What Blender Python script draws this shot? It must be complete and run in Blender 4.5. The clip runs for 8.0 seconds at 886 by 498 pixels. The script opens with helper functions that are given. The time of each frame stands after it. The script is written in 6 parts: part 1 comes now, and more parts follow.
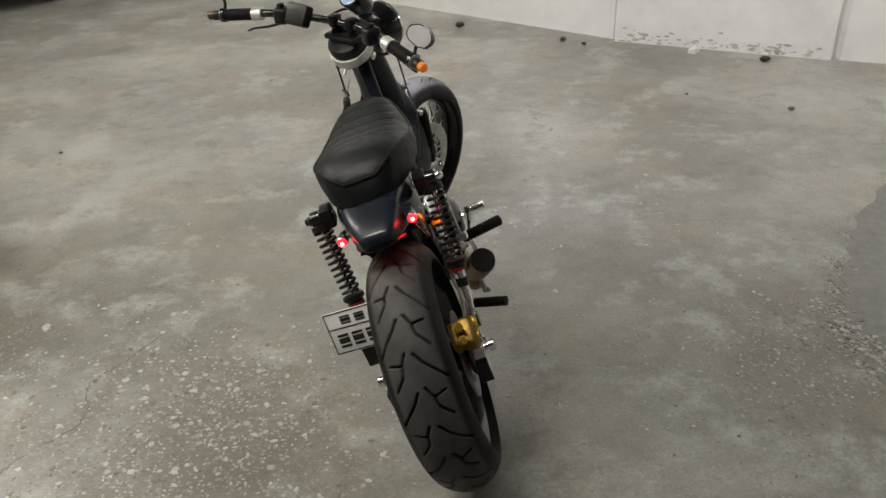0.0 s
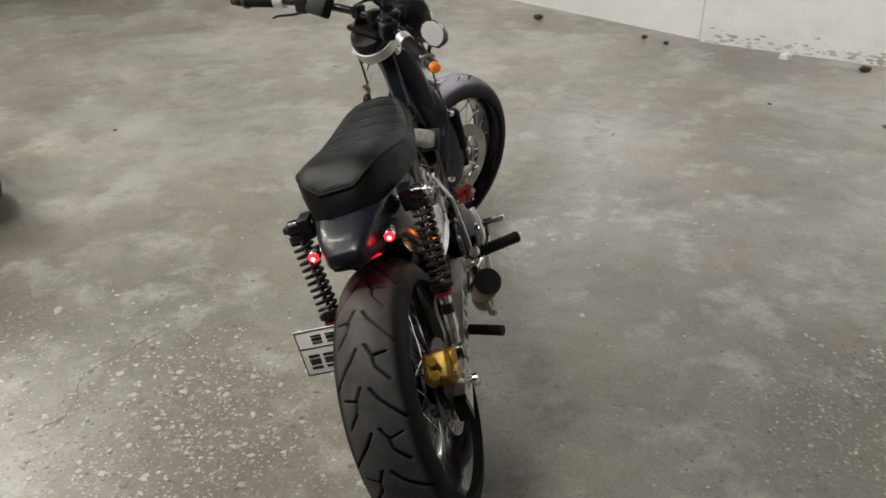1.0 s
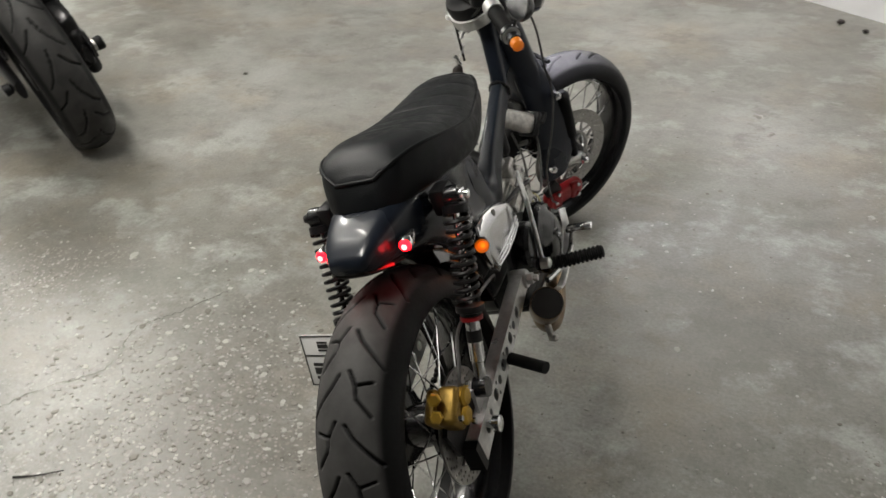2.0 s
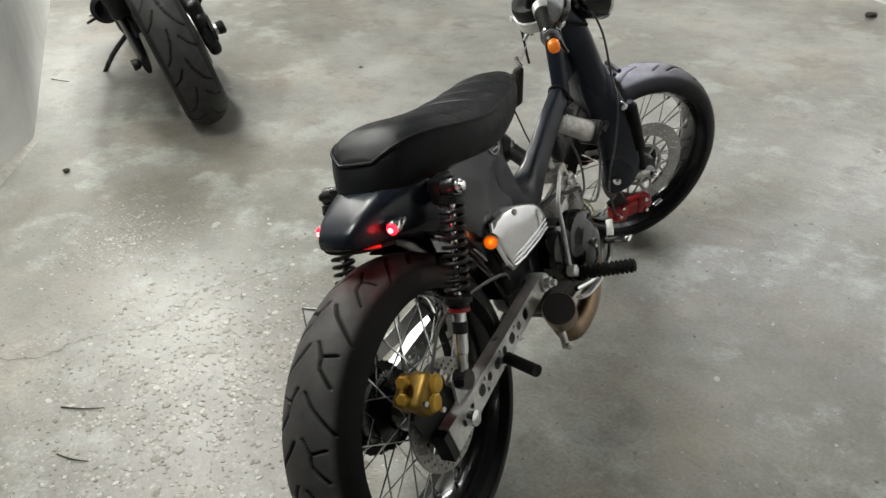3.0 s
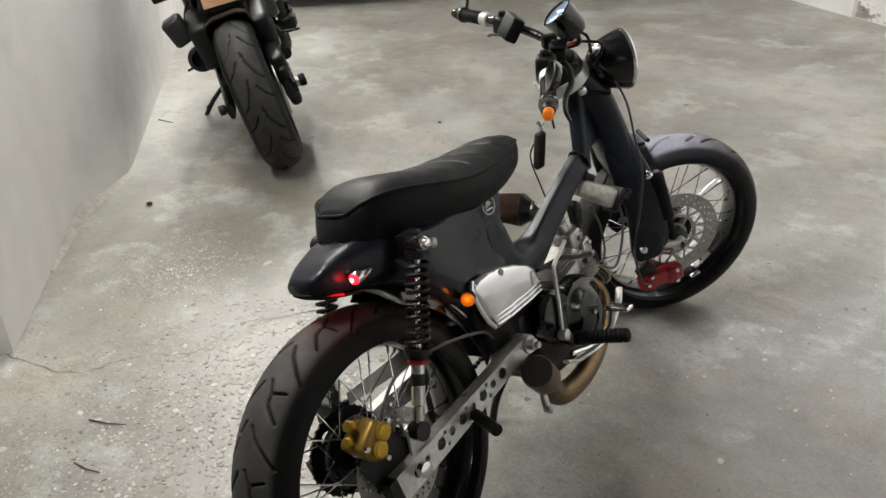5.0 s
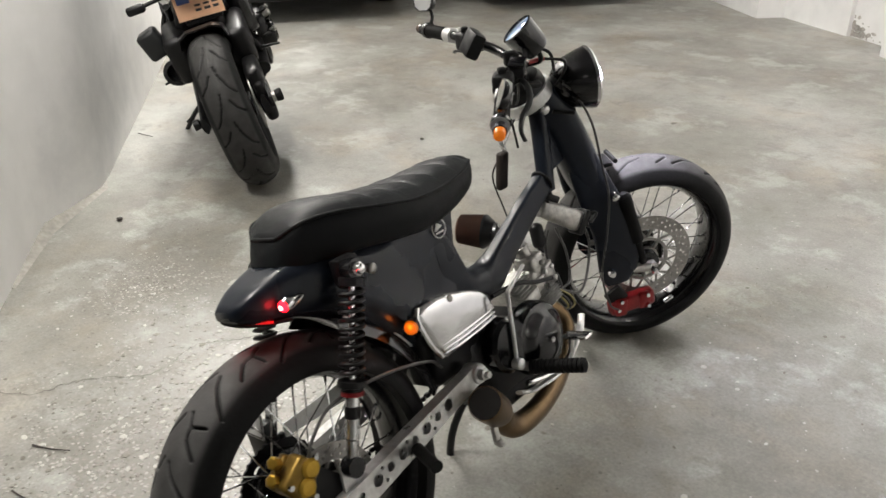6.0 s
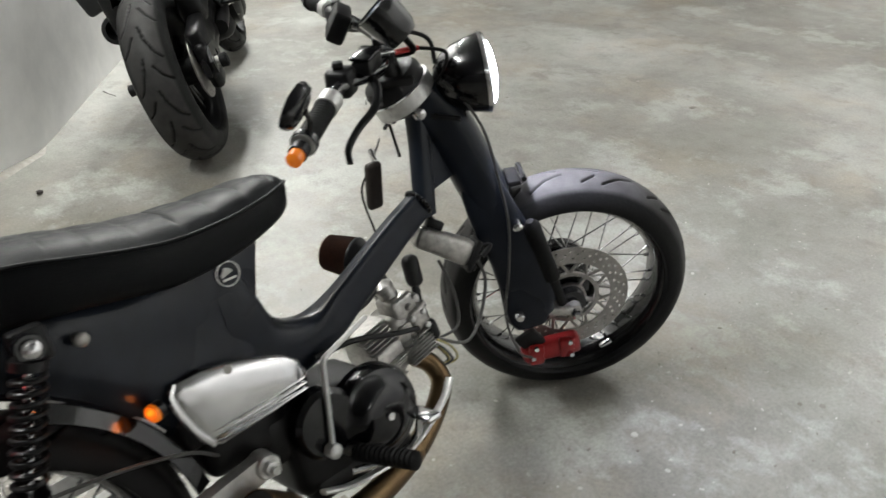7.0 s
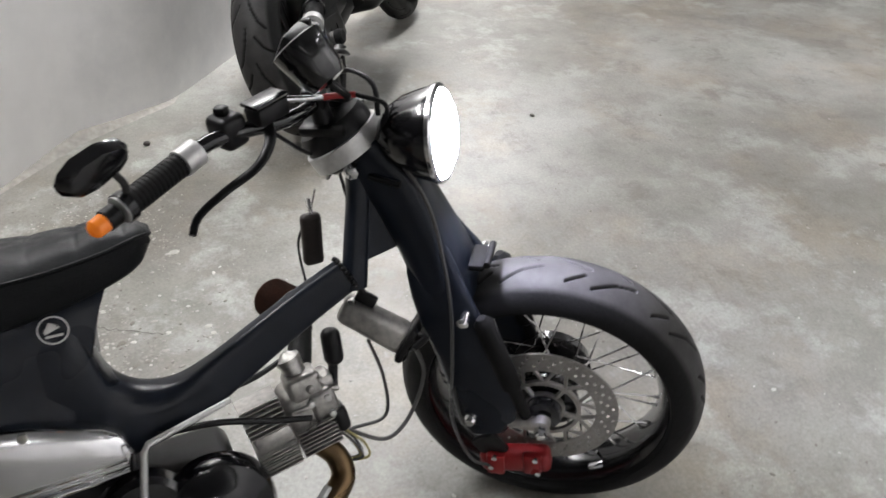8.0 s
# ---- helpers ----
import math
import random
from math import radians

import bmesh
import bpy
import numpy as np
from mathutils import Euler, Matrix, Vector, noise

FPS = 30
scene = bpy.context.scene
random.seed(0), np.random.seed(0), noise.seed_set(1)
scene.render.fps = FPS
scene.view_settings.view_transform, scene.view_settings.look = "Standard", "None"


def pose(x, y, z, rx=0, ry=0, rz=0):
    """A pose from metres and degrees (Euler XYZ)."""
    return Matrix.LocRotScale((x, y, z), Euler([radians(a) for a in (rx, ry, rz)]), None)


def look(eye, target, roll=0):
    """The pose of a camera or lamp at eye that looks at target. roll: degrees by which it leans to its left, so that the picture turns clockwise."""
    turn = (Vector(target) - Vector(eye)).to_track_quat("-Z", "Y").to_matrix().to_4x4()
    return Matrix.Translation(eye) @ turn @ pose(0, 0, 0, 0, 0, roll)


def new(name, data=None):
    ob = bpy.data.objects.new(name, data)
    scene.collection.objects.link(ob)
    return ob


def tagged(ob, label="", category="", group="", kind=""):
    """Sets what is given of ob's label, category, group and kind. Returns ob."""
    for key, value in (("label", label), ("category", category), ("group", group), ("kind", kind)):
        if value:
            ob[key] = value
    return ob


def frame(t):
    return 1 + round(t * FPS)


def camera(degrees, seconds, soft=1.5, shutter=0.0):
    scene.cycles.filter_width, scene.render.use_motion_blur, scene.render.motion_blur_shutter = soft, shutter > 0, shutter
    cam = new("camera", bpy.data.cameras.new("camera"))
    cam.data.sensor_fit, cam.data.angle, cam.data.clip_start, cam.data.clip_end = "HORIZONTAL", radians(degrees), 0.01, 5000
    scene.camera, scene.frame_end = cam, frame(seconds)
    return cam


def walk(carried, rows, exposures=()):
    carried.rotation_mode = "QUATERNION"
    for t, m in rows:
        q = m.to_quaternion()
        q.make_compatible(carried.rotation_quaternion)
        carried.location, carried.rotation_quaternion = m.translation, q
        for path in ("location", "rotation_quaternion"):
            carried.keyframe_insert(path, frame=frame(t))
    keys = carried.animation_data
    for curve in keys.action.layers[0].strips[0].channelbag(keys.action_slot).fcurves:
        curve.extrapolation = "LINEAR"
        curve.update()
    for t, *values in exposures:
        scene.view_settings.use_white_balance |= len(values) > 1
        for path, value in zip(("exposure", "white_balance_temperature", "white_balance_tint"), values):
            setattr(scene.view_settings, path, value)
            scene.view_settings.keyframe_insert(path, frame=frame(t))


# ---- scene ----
cam = camera(57.6, 8.0, shutter=0.25)
PATH = [
    (0, (0.297, 0.053, 1.353), (0.105, 1.783, 0.368), -2.1),
    (0.5, (0.333, 0.126, 1.34), (0.12, 1.851, 0.351), -2.3),
    (1, (0.48, 0.257, 1.327), (0.064, 1.935, 0.322), -1.7),
    (1.5, (0.546, 0.441, 1.285), (-0.051, 2.041, 0.245), -1.7),
    (2, (0.613, 0.583, 1.272), (-0.173, 2.071, 0.191), -1.2),
    (2.2, (0.685, 0.618, 1.261), (-0.206, 2.041, 0.175), -1.3),
    (3.3, (0.87, 0.712, 1.251), (-0.26, 1.992, 0.209), -1.2),
    (3.5, (0.906, 0.738, 1.258), (-0.261, 1.994, 0.229), -1.1),
    (4, (1.019, 0.824, 1.258), (-0.253, 1.993, 0.25), -0.7),
    (5.5, (1.056, 0.848, 1.283), (-0.298, 2.002, 0.368), -1.5),
    (6, (1.068, 0.964, 1.26), (-0.296, 2.113, 0.355), -1.2),
    (6.5, (1.011, 1.231, 1.228), (-0.392, 2.291, 0.275), -1.4),
    (7, (1.002, 1.558, 1.219), (-0.426, 2.531, 0.212), -0.6),
    (7.3, (1.013, 1.746, 1.231), (-0.483, 2.620, 0.230), -0.5),
    (7.5, (0.995, 1.863, 1.243), (-0.555, 2.607, 0.221), -0.1),
    (7.6, (0.980, 1.917, 1.234), (-0.598, 2.574, 0.214), 0.0),
    (7.7, (0.960, 1.975, 1.237), (-0.633, 2.538, 0.197), -0.1),
    (7.8, (0.945, 2.036, 1.237), (-0.660, 2.526, 0.183), -0.4),
    (7.9, (0.926, 2.080, 1.252), (-0.672, 2.563, 0.167), 0.5),
    (8, (0.91, 2.129, 1.263), (-0.7, 2.586, 0.168), 1.1),
]
EXPOSURES = [(0.0, -0.96, 6800, 11), (1.0, -0.87, 6750, 11), (2.2, -0.80, 6550, 10), (3.3, -0.54, 6350, 8), (4.2, -0.50, 6300, 8), (5.3, -0.66, 6600, 12), (6.0, -0.44, 6600, 12), (6.8, -0.46, 6300, 9), (7.5, -0.64, 6350, 11), (8.0, -0.54, 6200, 15)]
walk(cam, [(t, look(eye, target, roll)) for t, eye, target, roll in PATH], EXPOSURES)

# ---- world and lamps ----
world = bpy.data.worlds.new("world")
scene.world = world
world.use_nodes = True
world.node_tree.nodes["Background"].inputs[0].default_value = (0.5, 0.52, 0.55, 1)
world.node_tree.nodes["Background"].inputs[1].default_value = 0.004

AD = Vector((0.868, -0.497, 0.0))      # along the garage walls
AN = Vector((0.497, 0.868, 0.0))       # across, towards the back wall
CEIL = 2.75


def gp(d, n, z=0.0):
    """A place in the garage: d along the walls, n across."""
    p = AD * d + AN * n
    return Vector((p.x, p.y, z))


# unseen lamps, some added and tilted just to brighten walls: place, watts and tilt
UNSEEN_LAMPS = [(-7.4, 1.0, 90, -20), (-4.9, 0.92, 160, -34), (-3.0, 0.85, 122, -57), (-1.25, 0.36, 104, 0), (3.7, 0.7, 10, 0), (-5.0, 4.0, 52, 28), (-2.6, 4.1, 48, 34), (-0.1, 4.1, 40, 40), (2.4, 3.9, 80, 36)]
for d, n, watts, tilt in UNSEEN_LAMPS:
    la = bpy.data.lights.new("unseen_lamp", "AREA")
    la.shape, la.size, la.size_y, la.energy, la.color = "RECTANGLE", 1.2, 0.12, watts, (1.0, 0.985, 0.93)
    lo = new("unseen_lamp", la)
    lo.matrix_world = Matrix.Translation(gp(d, n, CEIL - 0.12)) @ pose(0, 0, 0, 0, 0, -29.8) @ pose(0, 0, 0, tilt, 0, 0)

# ---- materials ----


def material(name, colour, rough=0.5, metal=0.0, bump=0.0, scale=60.0, vary=0.15, coat=0.0, rough_vary=0.1, emit=None, power=0.0, spec=0.5):
    """Principled surface with broad and fine variation and a little relief."""
    m = bpy.data.materials.new(name)
    m.use_nodes = True
    nt = m.node_tree
    b = nt.nodes["Principled BSDF"]
    b.inputs["Roughness"].default_value = rough
    b.inputs["Metallic"].default_value = metal
    b.inputs["Coat Weight"].default_value = coat
    b.inputs["Coat Roughness"].default_value = 0.06
    b.inputs["Specular IOR Level"].default_value = spec
    tc = nt.nodes.new("ShaderNodeTexCoord")
    fine = nt.nodes.new("ShaderNodeTexNoise")
    fine.inputs["Scale"].default_value, fine.inputs["Detail"].default_value = scale, 6
    broad = nt.nodes.new("ShaderNodeTexNoise")
    broad.inputs["Scale"].default_value, broad.inputs["Detail"].default_value = scale / 9, 4
    nt.links.new(tc.outputs["Object"], fine.inputs["Vector"])
    nt.links.new(tc.outputs["Object"], broad.inputs["Vector"])
    mix = nt.nodes.new("ShaderNodeMath")
    mix.operation = "ADD"
    nt.links.new(fine.outputs["Fac"], mix.inputs[0])
    nt.links.new(broad.outputs["Fac"], mix.inputs[1])
    cr = nt.nodes.new("ShaderNodeMapRange")
    cr.inputs["From Min"].default_value, cr.inputs["From Max"].default_value = 0.65, 1.35
    cr.inputs["To Min"].default_value, cr.inputs["To Max"].default_value = 1 - vary, 1 + vary
    nt.links.new(mix.outputs[0], cr.inputs["Value"])
    mul = nt.nodes.new("ShaderNodeVectorMath")
    mul.operation = "SCALE"
    mul.inputs[0].default_value = colour
    nt.links.new(cr.outputs[0], mul.inputs["Scale"])
    nt.links.new(mul.outputs[0], b.inputs["Base Color"])
    rr = nt.nodes.new("ShaderNodeMapRange")
    rr.inputs["From Min"].default_value, rr.inputs["From Max"].default_value = 0.3, 0.7
    rr.inputs["To Min"].default_value, rr.inputs["To Max"].default_value = max(0.02, rough - rough_vary), min(1, rough + rough_vary)
    nt.links.new(broad.outputs["Fac"], rr.inputs["Value"])
    nt.links.new(rr.outputs[0], b.inputs["Roughness"])
    if bump:
        bp = nt.nodes.new("ShaderNodeBump")
        bp.inputs["Strength"].default_value, bp.inputs["Distance"].default_value = bump, 0.002
        nt.links.new(fine.outputs["Fac"], bp.inputs["Height"])
        nt.links.new(bp.outputs[0], b.inputs["Normal"])
    if emit:
        b.inputs["Emission Color"].default_value = (*emit, 1)
        b.inputs["Emission Strength"].default_value = power
    return m


def concrete_floor():
    m = bpy.data.materials.new("concrete_floor")
    m.use_nodes = True
    nt = m.node_tree
    b = nt.nodes["Principled BSDF"]
    b.inputs["Specular IOR Level"].default_value = 0.65
    tc = nt.nodes.new("ShaderNodeTexCoord")

    def noise_at(scale, detail=6, rough=0.6, dist=0.0):
        t = nt.nodes.new("ShaderNodeTexNoise")
        t.inputs["Scale"].default_value, t.inputs["Detail"].default_value = scale, detail
        t.inputs["Roughness"].default_value, t.inputs["Distortion"].default_value = rough, dist
        nt.links.new(tc.outputs["Object"], t.inputs["Vector"])
        return t.outputs["Fac"]

    def ramp(fac, *stops):
        r = nt.nodes.new("ShaderNodeValToRGB")
        while len(r.color_ramp.elements) < len(stops):
            r.color_ramp.elements.new(0.5)
        for e, (p, c) in zip(r.color_ramp.elements, stops):
            e.position, e.color = p, (*c, 1)
        nt.links.new(fac, r.inputs[0])
        return r.outputs[0]

    def mixed(fac, a, c, mode="MIX"):
        x = nt.nodes.new("ShaderNodeMix")
        x.data_type, x.blend_type = "RGBA", mode
        for value, slot in ((fac, 0), (a, 6), (c, 7)):
            if isinstance(value, (int, float)):
                x.inputs[slot].default_value = value
            elif isinstance(value, tuple):
                x.inputs[slot].default_value = (*value, 1)
            else:
                nt.links.new(value, x.inputs[slot])
        return x.outputs[2]

    base = ramp(noise_at(0.8, 3, 0.5), (0.34, (0.148, 0.140, 0.120)), (0.5, (0.232, 0.226, 0.204)), (0.66, (0.345, 0.342, 0.318)))
    hue = ramp(noise_at(1.9, 6, 0.65), (0.36, (1.06, 0.99, 0.90)), (0.5, (1, 1, 1)), (0.64, (0.97, 1.0, 0.98)))
    base = mixed(1.0, base, hue, "MULTIPLY")
    mott = ramp(noise_at(9.0, 8, 0.75), (0.32, (0.66, 0.65, 0.63)), (0.50, (1, 1, 1)), (0.68, (1.28, 1.28, 1.27)))
    col = mixed(0.6, base, mott, "MULTIPLY")
    # rubbed pale patches and dull stains with ragged outlines
    pale = ramp(noise_at(3.1, 9, 0.72), (0.515, (0, 0, 0)), (0.615, (1, 1, 1)))
    col = mixed(mixed(1.0, pale, (0.62, 0.62, 0.62), "MULTIPLY"), col, (0.40, 0.412, 0.385))
    dull = ramp(noise_at(4.3, 9, 0.76, 0.15), (0.37, (1, 1, 1)), (0.455, (0, 0, 0)))
    col = mixed(mixed(1.0, dull, (0.45, 0.45, 0.45), "MULTIPLY"), col, (0.122, 0.112, 0.092))
    grain = ramp(noise_at(110, 5, 0.7), (0.3, (0.72, 0.72, 0.72)), (0.7, (1.22, 1.22, 1.22)))
    col = mixed(0.8, col, grain, "MULTIPLY")
    # small pale flecks and dark pits
    fleck = ramp(noise_at(58, 4, 0.7), (0.665, (0, 0, 0)), (0.70, (1, 1, 1)))
    worn = ramp(noise_at(1.7, 6, 0.7), (0.47, (0, 0, 0)), (0.60, (1, 1, 1)))
    col = mixed(mixed(1.0, fleck, worn, "MULTIPLY"), col, (0.47, 0.462, 0.435))
    pit = ramp(noise_at(41, 4, 0.7, 0.4), (0.27, (1, 1, 1)), (0.31, (0, 0, 0)))
    col = mixed(mixed(1.0, pit, (0.6, 0.6, 0.6), "MULTIPLY"), col, (0.09, 0.085, 0.072))
    # ground where the skin has worn off and the stones in the mix lie bare
    vo = nt.nodes.new("ShaderNodeTexVoronoi")
    vo.inputs["Scale"].default_value = 98
    shove = nt.nodes.new("ShaderNodeVectorMath")
    shove.operation = "MULTIPLY_ADD"
    jag = nt.nodes.new("ShaderNodeTexNoise")
    jag.inputs["Scale"].default_value, jag.inputs["Detail"].default_value = 45, 5
    nt.links.new(tc.outputs["Object"], jag.inputs["Vector"])
    nt.links.new(jag.outputs["Color"], shove.inputs[0])
    shove.inputs[1].default_value = (0.020, 0.020, 0.0)
    nt.links.new(tc.outputs["Object"], shove.inputs[2])
    nt.links.new(shove.outputs[0], vo.inputs["Vector"])
    stone = ramp(vo.outputs["Color"], (0.30, (0.125, 0.112, 0.092)), (0.55, (0.22, 0.20, 0.175)), (0.72, (0.30, 0.285, 0.25)), (0.90, (0.50, 0.475, 0.43)))
    body = ramp(vo.outputs["Distance"], (0.28, (1, 1, 1)), (0.50, (0, 0, 0)))
    bare = mixed(body, mixed(0.6, col, (0.115, 0.105, 0.086)), stone)
    gone = None
    for x0, y0, reach in ((-0.50, 1.40, 0.75), (-0.15, 0.85, 0.6), (-1.25, 1.72, 0.35), (1.05, 1.85, 0.40)):
        dist = nt.nodes.new("ShaderNodeVectorMath")
        dist.operation = "DISTANCE"
        dist.inputs[1].default_value = (x0, y0, 0)
        nt.links.new(tc.outputs["Object"], dist.inputs[0])
        near = nt.nodes.new("ShaderNodeMapRange")
        near.inputs["From Min"].default_value, near.inputs["From Max"].default_value = 0.0, reach
        near.inputs["To Min"].default_value, near.inputs["To Max"].default_value = 0.36, 0.0
        nt.links.new(dist.outputs["Value"], near.inputs["Value"])
        if gone is None:
            gone = near.outputs[0]
        else:
            most = nt.nodes.new("ShaderNodeMath")
            most.operation = "MAXIMUM"
            nt.links.new(gone, most.inputs[0])
            nt.links.new(near.outputs[0], most.inputs[1])
            gone = most.outputs[0]
    add = nt.nodes.new("ShaderNodeMath")
    nt.links.new(gone, add.inputs[0])
    nt.links.new(noise_at(6.5, 8, 0.8), add.inputs[1])
    col = mixed(ramp(add.outputs[0], (0.60, (0, 0, 0)), (0.80, (1, 1, 1))), col, bare)
    # thin wandering hairline cracks
    cv = nt.nodes.new("ShaderNodeTexVoronoi")
    cv.feature = "DISTANCE_TO_EDGE"
    cv.inputs["Scale"].default_value = 0.55
    warp = nt.nodes.new("ShaderNodeVectorMath")
    warp.operation = "MULTIPLY_ADD"
    nz = nt.nodes.new("ShaderNodeTexNoise")
    nz.inputs["Scale"].default_value, nz.inputs["Detail"].default_value = 2.5, 6
    nt.links.new(tc.outputs["Object"], nz.inputs["Vector"])
    nt.links.new(nz.outputs["Color"], warp.inputs[0])
    warp.inputs[1].default_value = (0.5, 0.5, 0.0)
    nt.links.new(tc.outputs["Object"], warp.inputs[2])
    nt.links.new(warp.outputs[0], cv.inputs["Vector"])
    crack = ramp(cv.outputs["Distance"], (0.0015, (1, 1, 1)), (0.004, (0, 0, 0)))
    gate = ramp(noise_at(0.8, 3), (0.5, (0, 0, 0)), (0.6, (0.18, 0.18, 0.18)))
    col = mixed(mixed(1.0, crack, gate, "MULTIPLY"), col, (0.09, 0.085, 0.075))
    nt.links.new(col, b.inputs["Base Color"])
    ro = nt.nodes.new("ShaderNodeMapRange")
    ro.inputs["From Min"].default_value, ro.inputs["From Max"].default_value = 0.3, 0.7
    ro.inputs["To Min"].default_value, ro.inputs["To Max"].default_value = 0.28, 0.54
    nt.links.new(noise_at(3.1, 9, 0.78), ro.inputs["Value"])
    nt.links.new(ro.outputs[0], b.inputs["Roughness"])
    bp = nt.nodes.new("ShaderNodeBump")
    bp.inputs["Strength"].default_value, bp.inputs["Distance"].default_value = 0.25, 0.004
    nt.links.new(noise_at(35, 6, 0.65), bp.inputs["Height"])
    nt.links.new(bp.outputs[0], b.inputs["Normal"])
    return m


FLOOR = concrete_floor()
PLASTER = material("white_plaster", (0.82, 0.815, 0.80), 0.85, bump=0.25, scale=9, vary=0.06)


def stained(m, colour, scale, lo, hi):
    """Blotches of another colour with outlines of their own."""
    nt = m.node_tree
    b = nt.nodes["Principled BSDF"]
    tc = nt.nodes.new("ShaderNodeTexCoord")
    nz = nt.nodes.new("ShaderNodeTexNoise")
    nz.inputs["Scale"].default_value, nz.inputs["Detail"].default_value, nz.inputs["Roughness"].default_value = scale, 7, 0.68
    nt.links.new(tc.outputs["Object"], nz.inputs["Vector"])
    mr = nt.nodes.new("ShaderNodeMapRange")
    mr.inputs["From Min"].default_value, mr.inputs["From Max"].default_value = lo, hi
    nt.links.new(nz.outputs["Fac"], mr.inputs["Value"])
    old = b.inputs["Base Color"].links[0].from_socket
    x = nt.nodes.new("ShaderNodeMix")
    x.data_type = "RGBA"
    nt.links.new(mr.outputs[0], x.inputs[0])
    nt.links.new(old, x.inputs[6])
    x.inputs[7].default_value = (*colour, 1)
    nt.links.new(x.outputs[2], b.inputs["Base Color"])
    return m


stained(PLASTER, (0.62, 0.622, 0.625), 0.9, 0.52, 0.78)
FLAKE = material("flaking_plaster", (0.50, 0.475, 0.435), 0.9, bump=0.5, scale=60, vary=0.35)
STAIN_SHADE = material("stain_and_shade_grey", (0.33, 0.315, 0.285), 0.9, bump=0.5, scale=40, vary=0.3)
CHIP = material("pale_stone", (0.5, 0.485, 0.44), 0.75, bump=0.2, scale=80, vary=0.3)
_nt = CHIP.node_tree
_geo = _nt.nodes.new("ShaderNodeNewGeometry")
_rmp = _nt.nodes.new("ShaderNodeValToRGB")
_rmp.color_ramp.elements[0].color, _rmp.color_ramp.elements[1].color = (0.15, 0.138, 0.116, 1), (0.50, 0.485, 0.45, 1)
_nt.links.new(_geo.outputs["Random Per Island"], _rmp.inputs[0])
_nt.links.new(_rmp.outputs[0], _nt.nodes["Principled BSDF"].inputs["Base Color"])
CRACK = material("crack_dirt", (0.13, 0.125, 0.11), 0.9, scale=60, vary=0.3)
# unseen ceiling, kept dark to cut the bounced light
CEILING = material("unseen_ceiling", (0.16, 0.16, 0.155), 0.9, bump=0.2, scale=20, vary=0.06)
STAIN = material("damp_patch", (0.185, 0.183, 0.172), 0.45, bump=0.3, scale=30, vary=0.3)
RUBBER = material("black_rubber", (0.006, 0.006, 0.006), 0.62, bump=0.2, scale=160, vary=0.3, spec=0.16)
PAINT = material("satin_black_paint", (0.0095, 0.0125, 0.019), 0.30, scale=24, vary=0.25, coat=0.16, spec=0.16, bump=0.03, rough_vary=0.08)
GLOSS = material("gloss_black", (0.006, 0.006, 0.007), 0.22, scale=30, vary=0.2, coat=0.4, spec=0.4)
BLACKM = material("black_metal", (0.006, 0.006, 0.0065), 0.42, 0.1, bump=0.1, scale=90, vary=0.3, spec=0.28, coat=0.06)
VINYL = material("black_vinyl", (0.0055, 0.0063, 0.0070), 0.48, bump=0.3, scale=420, vary=0.2, spec=0.14)
# the seat's vinyl again, its colour lightened to carry the sheen on top
VINYLTOP = material("sheen_vinyl_top", (0.0085, 0.0095, 0.0105), 0.42, bump=0.3, scale=420, vary=0.3, spec=0.18)
CHROME = material("chrome", (0.75, 0.75, 0.76), 0.16, 1.0, scale=50, vary=0.08)
ALLOY = material("brushed_alloy", (0.62, 0.62, 0.61), 0.46, 0.75, bump=0.12, scale=140, vary=0.15)
ARMALLOY = material("satin_alloy", (0.62, 0.62, 0.61), 0.40, 0.80, bump=0.10, scale=90, vary=0.22, rough_vary=0.14)
ENGINE = material("cast_alloy", (0.44, 0.43, 0.41), 0.40, 0.85, bump=0.16, scale=90, vary=0.4, rough_vary=0.14)
STEEL = material("disc_steel", (0.34, 0.33, 0.31), 0.42, 0.9, bump=0.1, scale=150, vary=0.25)
GOLD = material("gold_anodised", (0.50, 0.31, 0.045), 0.38, 0.85, scale=80, vary=0.2)
# dead black for the sooty bore and the shade under the tail
SOOT_SHADE = material("soot_and_shade", (0.008, 0.007, 0.006), 0.9, scale=80)
DULLGOLD = material("dull_gold", (0.22, 0.135, 0.025), 0.45, 0.7, scale=80, vary=0.3)
RED = material("red_anodised", (0.26, 0.010, 0.012), 0.36, 0.2, scale=80, vary=0.25)
BRONZE = material("heat_stained_steel", (0.15, 0.10, 0.052), 0.30, 0.95, bump=0.1, scale=25, vary=0.35)
FILTER = material("brown_gauze", (0.085, 0.042, 0.028), 0.8, bump=0.4, scale=300, vary=0.35)
LEATHER = material("brown_leather", (0.022, 0.015, 0.012), 0.5, bump=0.3, scale=200, vary=0.3)
WHITE = material("white_enamel", (0.75, 0.75, 0.73), 0.4, scale=40, vary=0.06)
DARKINK = material("black_ink", (0.015, 0.015, 0.015), 0.5, scale=60, vary=0.1)
CREAM = material("orange_plate", (0.72, 0.42, 0.26), 0.4, scale=40, vary=0.1)
REDLED = material("red_led", (0.7, 0.03, 0.03), 0.25, scale=40, emit=(1.0, 0.004, 0.010), power=14)
REDCORE = material("led_core", (0.9, 0.5, 0.5), 0.25, scale=40, emit=(1.0, 0.45, 0.42), power=5)
REDGLOW = material("red_reflector_glow", (0.45, 0.02, 0.02), 0.2, scale=40, emit=(1.0, 0.02, 0.02), power=0.6)
AMBER = material("amber_lamp", (0.55, 0.22, 0.03), 0.2, scale=40, emit=(1.0, 0.18, 0.006), power=0.55)
